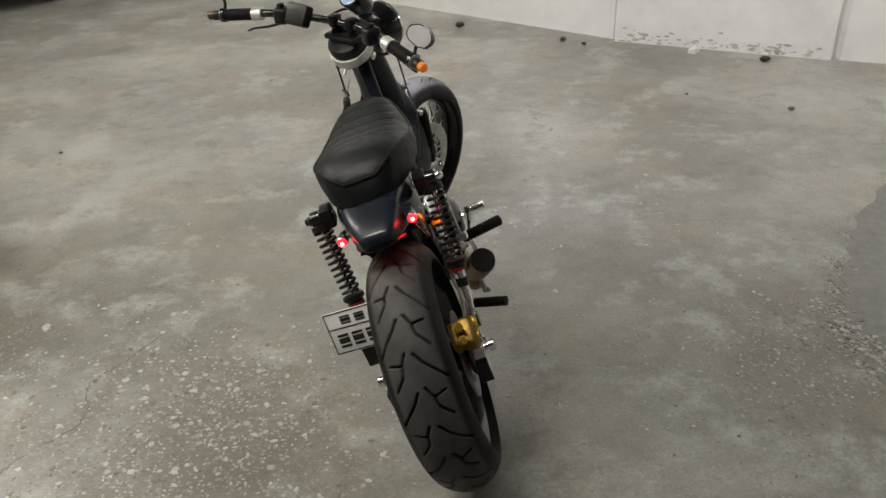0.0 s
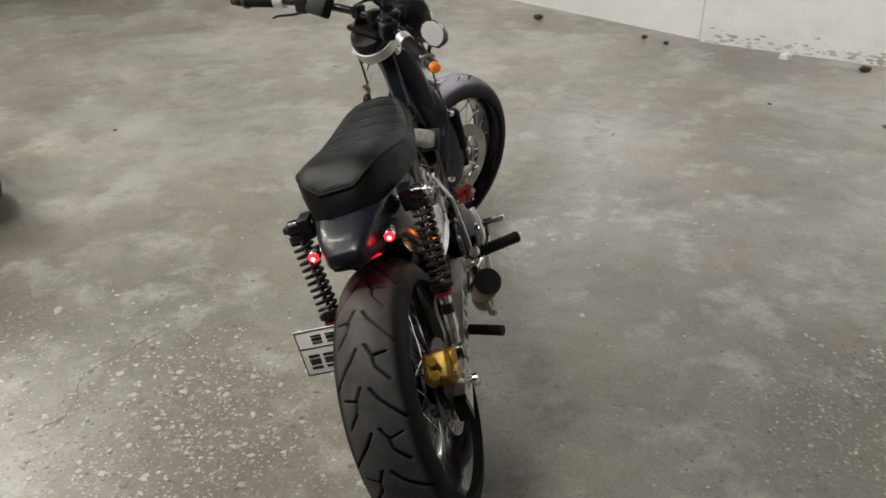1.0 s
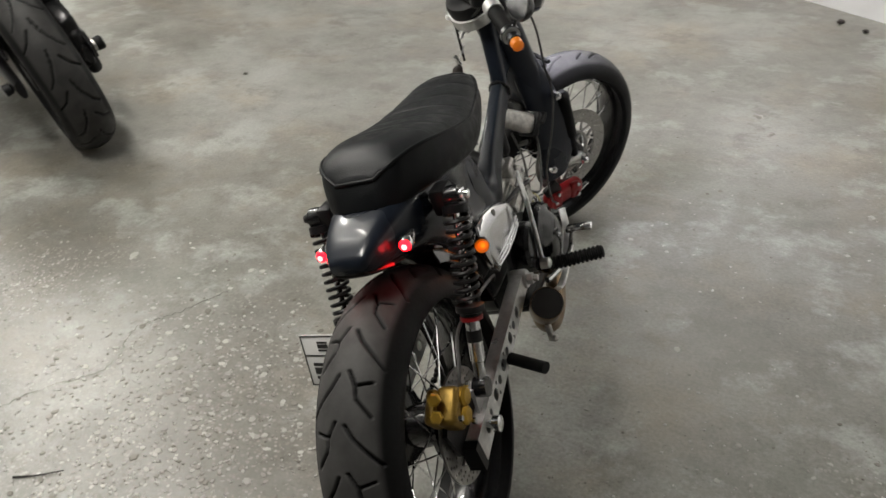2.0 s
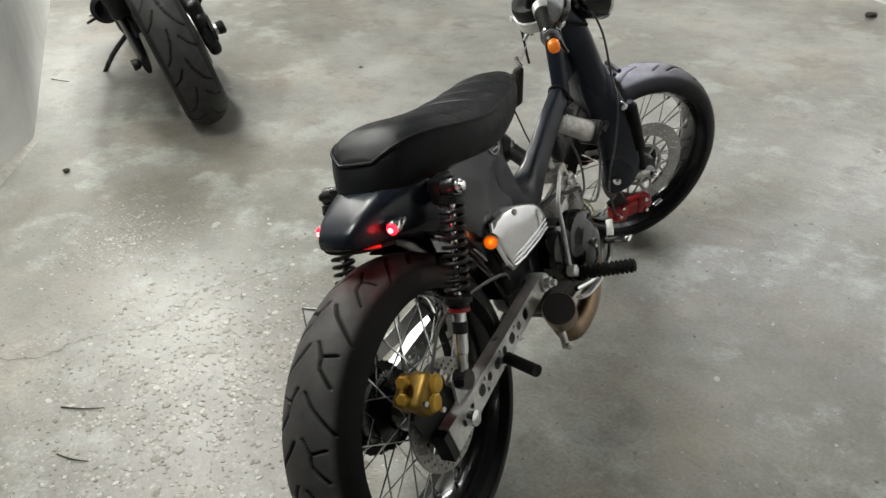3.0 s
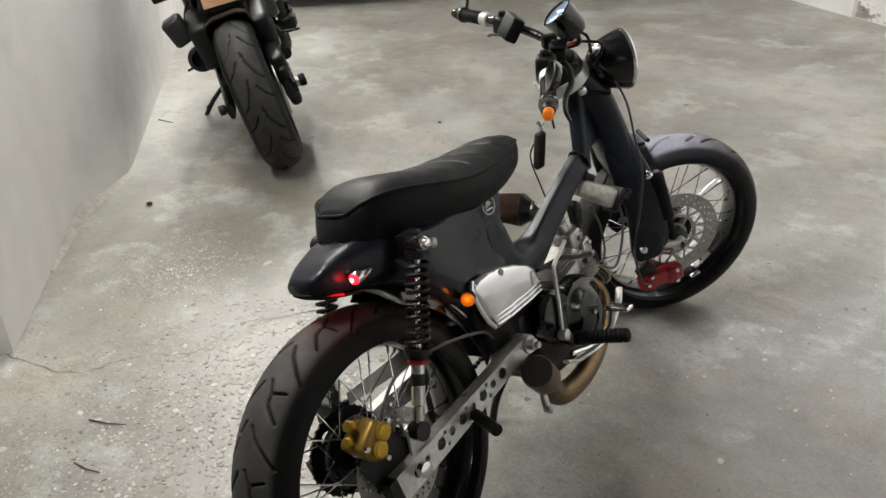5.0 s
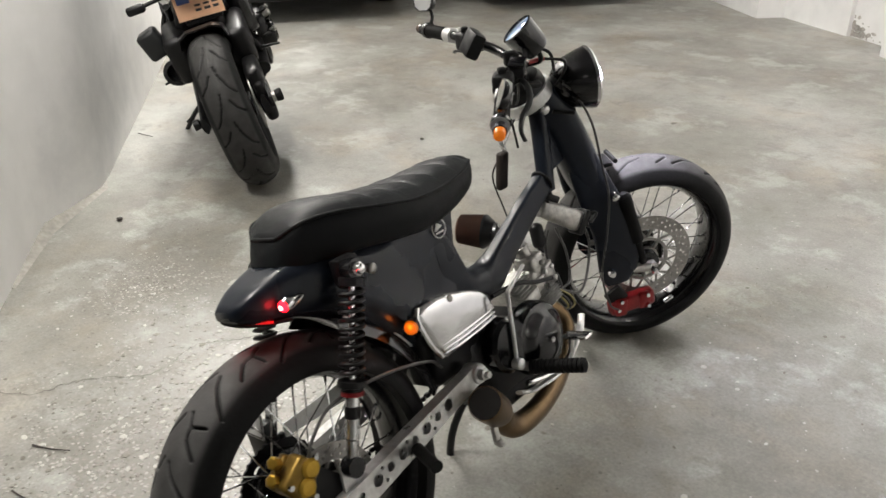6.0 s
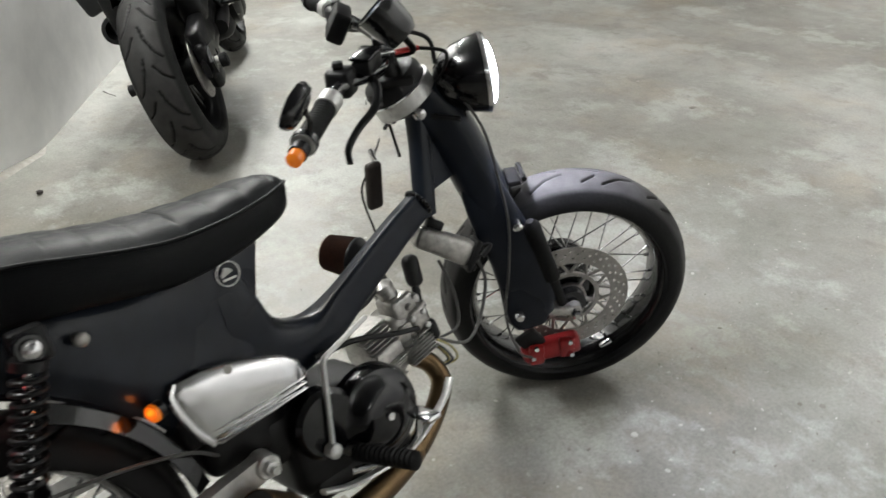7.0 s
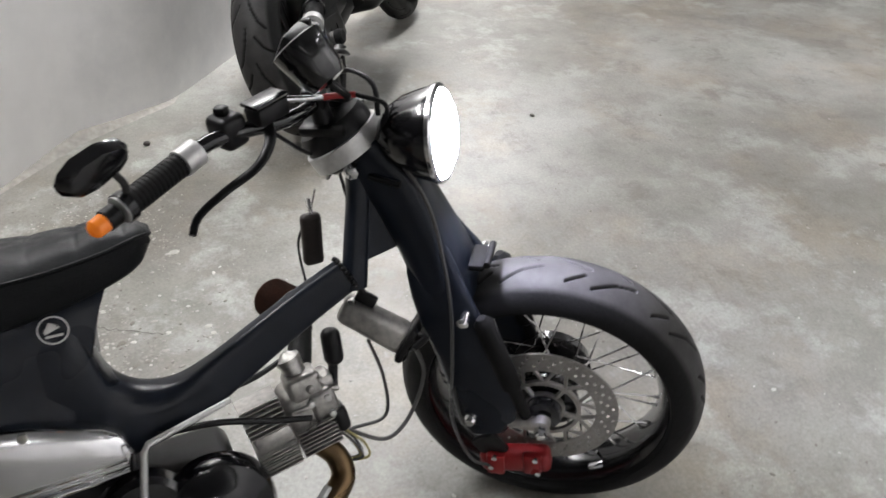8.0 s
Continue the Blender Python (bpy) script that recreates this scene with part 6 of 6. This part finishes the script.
block(bm, (-0.360, 0.845, 0.0505), (0.07, 0.05, 0.009), 0.003, Matrix.Rotation(radians(15.9), 3, "Y"))
part("side_stand", bm, BLACKM, bike2, "black side stand")


# right flank: hoses, brackets and bright fittings crowded above the swing arm
rng = random.Random(8)
for k in range(9):
    a = Vector((0.130 + 0.05 * rng.random(), 0.30 + 0.30 * rng.random(), 0.46 + 0.26 * rng.random()))
    bm = bmesh.new()
    tube(bm, [a, a + Vector((0.02, 0.05, rng.uniform(-0.05, 0.05))), a + Vector((0.0, 0.12, rng.uniform(-0.09, 0.06)))], 0.005 + 0.004 * rng.random(), 8, 4)
    part("hose", bm, RUBBER, bike2)
    bm = bmesh.new()
    lathe(bm, [(0.008, 0), (0.011, 0.004), (0.011, 0.016), (0.006, 0.020)], a + Vector((0.012, 0.0, 0.0)), (1, rng.uniform(-0.4, 0.4), rng.uniform(-0.2, 0.6)), 10)
    part("fitting", bm, CHROME if k % 2 else ENGINE, bike2, "small bright fitting")
bm = bmesh.new()
sheet(bm, [(-0.075, -0.045), (0.07, -0.035), (0.10, 0.0), (0.07, 0.04), (-0.06, 0.05), (-0.09, 0.0)], [(-0.03, 0.0, 0.012), (0.03, 0.0, 0.014)], Matrix.Translation((0.146, 0.02, 0.335)) @ Matrix((Vector((0, 1, 0)), Vector((0, 0, 1)), Vector((1, 0, 0)))).transposed().to_4x4(), 0.012)
part("arm_end", bm, BLACKM, bike2, "dark swing arm end plate")
bm = bmesh.new()
block(bm, (0.128, 0.050, 0.338), (0.052, 0.20, 0.150), 0.026, Matrix.Rotation(radians(6), 3, "X"), 4)
block(bm, (0.132, 0.02, 0.270), (0.050, 0.12, 0.075), 0.022, Matrix.Rotation(radians(10), 3, "X"), 3)
part("brake_shield", bm, BLACKM, bike2, "black shield inside the swing arm")
bm = bmesh.new()
block(bm, (0.165, 0.44, 0.615), (0.085, 0.19, 0.20), 0.03, Matrix.Rotation(radians(14), 3, "X"), 3)
part("side_cover", bm, GLOSS, bike2, "black side cover")
bm = bmesh.new()
block(bm, (0.190, 0.60, 0.470), (0.10, 0.17, 0.15), 0.03, segments=3)
block(bm, (0.225, 0.56, 0.430), (0.07, 0.09, 0.07), 0.018, Matrix.Rotation(radians(20), 3, "X"), 3)
engine_cover = part("engine_cover", bm, BLACKM, bike2, "black engine cover")
for k in range(7):
    bm = bmesh.new()
    block(bm, (0.205, 0.60, 0.410 + 0.020 * k), (0.10, 0.15 - 0.008 * abs(k - 3), 0.006), 0.002, Matrix.Rotation(radians(-12), 3, "X"), 1)
    part("fin", bm, BLACKM, engine_cover)
bm = bmesh.new()
tube(bm, [(0.245, 0.50, 0.56), (0.262, 0.56, 0.52), (0.256, 0.66, 0.50), (0.21, 0.72, 0.42)], 0.011, 10, 4)
part("water_hose", bm, RUBBER, bike2, "black coolant hose")
for y, z, r in ((0.505, 0.535, 0.013), (0.575, 0.515, 0.010), (0.530, 0.455, 0.012), (0.620, 0.540, 0.009)):
    bm = bmesh.new()
    lathe(bm, [(r * 0.7, -0.02), (r, 0.0), (r, 0.010), (r * 0.6, 0.014)], (0.258, y, z), (1, -0.3, 0.3), 10)
    part("fitting", bm, ENGINE, bike2, "small bright fitting")
bm = bmesh.new()
lathe(bm, [(0.060, -0.03), (0.060, 0.012), (0.050, 0.020), (0.046, 0.014), (0.036, 0.014), (0.030, 0.022), (0.006, 0.024)], (0.246, 0.63, 0.440), (1, 0, 0.1), 32)
part("clutch_cover", bm, CASEBLACK, bike2, "round black clutch cover")
for k in range(6):
    bm = bmesh.new()
    t = 2 * math.pi * k / 6
    lathe(bm, [(0.006, 0), (0.006, 0.006)], (0.256, 0.63 + 0.055 * math.cos(t), 0.440 + 0.055 * math.sin(t)), (1, 0, 0.1), 6)
    part("bolt", bm, CHROME, bike2)
for side in (1, -1):
    bm = bmesh.new()
    tube(bm, [(side * 0.16, 0.46, 0.56), (side * 0.175, 0.40, 0.62), (side * 0.13, 0.30, 0.70)], 0.009, 8, 4)
    part("grab_bracket", bm, BLACKM, bike2)
    bm = bmesh.new()
    tube(bm, [(side * 0.12, 0.30, 0.52), (side * 0.15, 0.50, 0.50), (side * 0.17, 0.66, 0.56)], 0.006, 8, 4)
    part("hose", bm, RUBBER, bike2)
    for y, z in ((0.44, 0.50), (0.52, 0.43), (0.58, 0.60), (0.46, 0.60)):
        bm = bmesh.new()
        lathe(bm, [(0.010, 0), (0.010, 0.006), (0.005, 0.009)], (side * 0.150, y, z), (side, 0, 0), 8)
        part("bolt", bm, CHROME, bike2)


# ---- two parked cars at the far end ----
def car(m, label):
    c = thing("car", m, label, "car", "cars parked at the far end")
    rows = [(0.0, 0.26, 0.62, 0.66), (0.10, 0.20, 0.70, 0.80), (0.5, 0.18, 0.80, 0.86), (1.0, 0.18, 0.92, 0.87), (2.2, 0.18, 0.95, 0.87), (3.4, 0.20, 0.95, 0.86), (3.85, 0.24, 0.90, 0.80), (3.95, 0.32, 0.80, 0.70)]
    bm = bmesh.new()
    rings(bm, [super_ring(-y, z0, z1, hw, 32, 4.0) for y, z0, z1, hw in rows])
    part("body", bm, CARPAINT, c, "dark glossy body", 50)
    bm = bmesh.new()
    rings(bm, [super_ring(-y, 0.85, z1, hw, 28, 3.0) for y, z1, hw in ((1.0, 0.93, 0.74), (1.55, 1.36, 0.64), (2.2, 1.44, 0.63), (2.9, 1.42, 0.62), (3.6, 0.97, 0.70))])
    part("cabin", bm, material("car_glass", (0.01, 0.012, 0.014), 0.06, scale=20, coat=1.0), c, "dark glass cabin", 50)
    bm = bmesh.new()
    block(bm, (0, 0.0, 0.34), (1.30, 0.06, 0.16), 0.03, segments=3)
    block(bm, (0, 0.02, 0.20), (1.45, 0.10, 0.05), 0.02)
    part("bumper", bm, BLACKM, c, "black lower bumper")
    for k in range(4):
        bm = bmesh.new()
        block(bm, (0, 0.005, 0.52 + 0.03 * k), (0.80, 0.03, 0.010), 0.003)
        part("grille_slat", bm, BLACKM, c)
    bm = bmesh.new()
    block(bm, (0, 0.040, 0.40), (0.52, 0.010, 0.11), 0.002)
    pl = part("number_plate", bm, WHITE, c, "white plate with blue strip")
    bm = bmesh.new()
    block(bm, (-0.235, 0.0462, 0.40), (0.045, 0.002, 0.108), 0)
    part("strip", bm, material("blue_enamel", (0.03, 0.10, 0.45), 0.4, scale=40), pl)
    for cx in (-0.15, -0.08, -0.01, 0.08, 0.15):
        bm = bmesh.new()
        block(bm, (cx, 0.0462, 0.40), (0.045, 0.002, 0.022), 0)
        part("bar", bm, DARKINK, pl)
    for side in (1, -1):
        bm = bmesh.new()
        lathe(bm, [(0.02, -0.03), (0.09, -0.02), (0.10, 0.0), (0.08, 0.02), (0.02, 0.03)], (side * 0.60, -0.06, 0.66), (side * 0.3, 1, 0.1), 24)
        part("headlamp", bm, material("lamp_glass", (0.35, 0.36, 0.38), 0.1, scale=30, coat=1.0), c)
        for y in (-0.80, -3.20):
            bm = bmesh.new()
            lathe(bm, [(0.19, -0.10), (0.29, -0.095), (0.305, -0.06), (0.305, 0.06), (0.29, 0.095), (0.19, 0.10), (0.19, -0.05)], (side * 0.78, y, 0.305), (1, 0, 0), 36)
            wh = part("wheel", bm, RUBBER, c, "black tyre")
            bm = bmesh.new()
            lathe(bm, [(0.19, 0.0), (0.185, 0.03), (0.06, 0.04), (0.01, 0.05)], (side * 0.84, y, 0.305), (side, 0, 0), 28)
            part("rim", bm, ALLOY, wh)
    return c


for n0, label in ((1.45, "dark parked car with its nose towards the aisle"), (3.62, "dark parked car beside the back wall")):
    p = gp(-6.12, n0)
    car(Matrix.Translation(p) @ pose(0, 0, 0, 0, 0, -90 - 29.8), label)

# ---- marks and loose bits on the floor ----


def ribbon(bm, pts, half, z=0.0012):
    """A thin uneven strip along pts on the floor."""
    rng = random.Random(len(pts))
    p = smooth_path([(x, y, 0) for x, y in pts], 14)
    prev = None
    for i, q in enumerate(p):
        d = (p[min(i + 1, len(p) - 1)] - p[max(i - 1, 0)]).normalized()
        n = Vector((-d.y, d.x, 0))
        w = half * rng.uniform(0.25, 1.3)
        q = q + n * rng.uniform(-0.006, 0.006)
        a, b = bm.verts.new(q + n * w + Vector((0, 0, z))), bm.verts.new(q - n * w + Vector((0, 0, z)))
        if prev:
            bm.faces.new((prev[0], prev[1], b, a))
        prev = (a, b)


bm = bmesh.new()
ribbon(bm, [(-1.9, 0.95), (-1.35, 1.05), (-0.96, 1.20), (-0.90, 1.36), (-0.80, 1.52), (-0.85, 1.65), (-0.80, 1.75), (-0.74, 1.9)], 0.002)
tagged(finish("floor_crack", bm, CRACK), kind="structure")

# darker smooth patch of newer concrete with a crumbled pale edge
EDGE = [(1.72, 3.05), (1.493, 2.731), (1.394, 2.521), (1.316, 2.335), (1.264, 2.201), (1.217, 2.078), (1.203, 1.967), (1.219, 1.841), (1.26, 1.70), (1.36, 1.50), (1.5, 1.25)]
bm = bmesh.new()
rng = random.Random(5)
edge = [Vector((q.x + rng.uniform(-0.012, 0.012), q.y + rng.uniform(-0.012, 0.012), 0)) for q in smooth_path([(x, y, 0) for x, y in EDGE], 8)]
loop = edge + [Vector((3.2, 1.1, 0)), Vector((3.3, 3.0, 0))]
rings(bm, [[p + Vector((0, 0, 0.0005)) for p in loop], [p + Vector((0, 0, 0.0018)) for p in loop]])
tagged(finish("floor_patch", bm, STAIN), kind="structure")


def chips(name, mat, spots, seed, label, lift=0.0):
    """Many small flat stones; spots: (x, y, spread, count, smallest, largest)."""
    rng, tall = random.Random(seed), random.Random(seed + 1)
    verts, faces = [], []
    for x0, y0, spread, count, lo, hi in spots:
        for _ in range(count):
            x, y = rng.gauss(x0, spread), rng.gauss(y0, spread)
            r = lo * (hi / lo) ** (rng.random() ** 2.2)
            k = rng.randint(5, 7)
            t0, st = rng.uniform(0, 6.3), rng.uniform(0.5, 1.0)
            base = len(verts)
            turn, top = rng.uniform(0, 3.14), (0.0011 + lift) * tall.uniform(0.7, 1.5)
            for z, f in ((0.0, 1.0), (top, 0.8)):
                for j in range(k):
                    t = t0 + 2 * math.pi * j / k
                    q = r * f * rng.uniform(0.7, 1.1)
                    u, v = q * math.cos(t), q * st * math.sin(t)
                    verts.append((x + u * math.cos(turn) - v * math.sin(turn), y + u * math.sin(turn) + v * math.cos(turn), z))
            faces.append([base + k + j for j in range(k)])
            for j in range(k):
                faces.append([base + j, base + (j + 1) % k, base + k + (j + 1) % k, base + k + j])
    me = bpy.data.meshes.new(name)
    me.from_pydata(verts, [], faces)
    me.materials.append(mat)
    return tagged(new(name, me), label, "stones", kind="stuff")


chips("stone_chips", CHIP, [(-0.45, 1.38, 0.26, 900, 0.0014, 0.0056), (-0.52, 1.44, 0.24, 520, 0.0042, 0.0125), (-0.25, 1.05, 0.24, 260, 0.004, 0.0110), (-1.0, 1.55, 0.18, 80, 0.004, 0.010), (0.2, 2.75, 0.35, 60, 0.004, 0.010), (0.95, 1.8, 0.16, 160, 0.004, 0.009), (-0.25, 0.95, 0.26, 600, 0.0014, 0.0056), (-0.7, 1.0, 0.3, 450, 0.0014, 0.006), (-1.30, 1.72, 0.13, 420, 0.0015, 0.007), (-1.0, 1.5, 0.35, 260, 0.0015, 0.006),
                            (-0.55, 1.72, 0.15, 200, 0.004, 0.0125), (-0.80, 1.80, 0.18, 90, 0.004, 0.012), (-0.28, 1.52, 0.13, 150, 0.004, 0.011), (-1.11, 1.91, 0.006, 4, 0.014, 0.020), (-1.10, 4.29, 0.008, 4, 0.016, 0.024), (0.43, 3.54, 0.010, 5, 0.012, 0.022), (0.36, 3.70, 0.010, 4, 0.012, 0.02), (0.79, 3.05, 0.008, 3, 0.010, 0.016), (0.55, 1.75, 0.30, 300, 0.0015, 0.005), (0.85, 1.5, 0.28, 500, 0.0015, 0.0055), (0.6, 2.9, 0.6, 300, 0.0018, 0.007), (0.25, 3.2, 0.5, 200, 0.002, 0.008), (-0.6, 3.0, 0.7, 220, 0.002, 0.008), (1.25, 2.1, 0.040, 620, 0.0018, 0.010), (1.25, 1.85, 0.040, 520, 0.0018, 0.010), (1.16, 2.05, 0.10, 260, 0.002, 0.010), (1.32, 2.38, 0.035, 300, 0.0014, 0.006), (1.42, 2.6, 0.04, 160, 0.0014, 0.006)],
      11, "scattered pale stone chips set in the concrete floor")
chips("edge_crumbs", CHIP, [(1.315, 2.36, 0.020, 40, 0.003, 0.011), (1.262, 2.22, 0.018, 70, 0.003, 0.012), (1.228, 2.11, 0.018, 90, 0.003, 0.012), (1.222, 2.02, 0.022, 120, 0.003, 0.014), (1.235, 1.94, 0.026, 140, 0.003, 0.014), (1.262, 1.87, 0.026, 120, 0.003, 0.014), (1.30, 1.80, 0.026, 100, 0.003, 0.013)],
      17, "pale crumbled rim of a newer concrete patch", 0.0022)

for a, b in (((-0.71, 1.18), (-0.63, 1.24)), ((-0.58, 1.10), (-0.51, 1.13)), ((-2.80, 2.28), (-2.70, 2.31))):
    bm = bmesh.new()
    tube(bm, [(*a, 0.003), ((a[0] + b[0]) / 2 + 0.004, (a[1] + b[1]) / 2 - 0.003, 0.004), (*b, 0.003)], (0.0022, 0.0012), 6, 4)
    tagged(finish("twig", bm, LEATHER), "thin dark dry twig lying on the floor", "twig", "twigs on the floor")


def crumb(name, x, y, size, mat, label, seed):
    rng = random.Random(seed)
    bm = bmesh.new()
    bmesh.ops.create_icosphere(bm, subdivisions=2, radius=size)
    for v in bm.verts:
        v.co *= rng.uniform(0.75, 1.15)
        v.co.z *= 0.55
    low = min(v.co.z for v in bm.verts)
    bmesh.ops.translate(bm, vec=(x, y, -low), verts=bm.verts[:])
    return tagged(finish(name, bm, mat), label, "debris", "bits of debris on the floor")


for k, (x, y, s, mat, label) in enumerate(((1.553, 3.813, 0.016, CRACK, "small dark pebble on the concrete"), (0.532, 5.06, 0.020, LEATHER, "small brown clod near the wall"), (0.653, 4.95, 0.016, LEATHER, "small brown clod near the wall"),
                                           (1.625, 4.60, 0.028, LEATHER, "brown flake at the foot of the wall"), (-0.132, 5.42, 0.030, LEATHER, "brown clod near the wall"), (-1.763, 3.233, 0.009, CRACK, "small dark pebble on the concrete"),
                                           (-1.84, 1.82, 0.013, LEATHER, "small brown clod near the wall"), (1.109, 4.033, 0.010, CRACK, "small dark pebble on the concrete"))):
    crumb("pebble", x, y, s, mat, label, k)
bm = bmesh.new()
pts = [(1.235, 4.755), (1.27, 4.735), (1.30, 4.765), (1.275, 4.80), (1.24, 4.79)]
rings(bm, [[(x, y, 0.001) for x, y in pts], [(x + 0.004, y, 0.02 + 0.014 * (i % 2)) for i, (x, y) in enumerate(pts)]])
tagged(finish("paper_scrap", bm, WHITE), "crumpled white paper scrap by the wall", "litter")

# flaked spots low on the back wall
rng = random.Random(21)
bm = bmesh.new()
a, b = Vector((0.842, 5.03, 0)), Vector((1.98, 4.61, 0))
d = (b - a).normalized()
n = Vector((d.y, -d.x, 0))
for k in range(120):
    s, z, r = rng.uniform(0.02, 1.18), abs(rng.gauss(0.0, 0.038)) + 0.006, 0.003 + 0.014 * rng.random() ** 2
    c = a + d * s + n * 0.0015 + Vector((0, 0, z))
    vs = [bm.verts.new(c + d * (r * 1.6 * math.cos(t) * rng.uniform(0.6, 1.2)) + Vector((0, 0, max(r * 0.6 * math.sin(t) * rng.uniform(0.6, 1.2), 0.004 - z)))) for t in (2 * math.pi * j / 9 for j in range(9))]
    bm.faces.new(vs)
a, b = Vector((-1.385, 6.745, 0)), Vector((-0.90, 6.49, 0))
d = (b - a).normalized()
n = Vector((d.y, -d.x, 0))
for k in range(60):
    s, z, r = abs(rng.gauss(0.0, 0.09)) + 0.01, abs(rng.gauss(0.0, 0.05)) + 0.006, 0.006 + 0.016 * rng.random() ** 2
    c = a + d * s + n * 0.0015 + Vector((0, 0, z))
    vs = [bm.verts.new(c + d * (r * 1.3 * math.cos(t) * rng.uniform(0.6, 1.2)) + Vector((0, 0, max(r * 0.9 * math.sin(t) * rng.uniform(0.6, 1.2), 0.004 - z)))) for t in (2 * math.pi * j / 9 for j in range(9))]
    bm.faces.new(vs)
tagged(finish("flaked_plaster", bm, FLAKE), kind="structure")
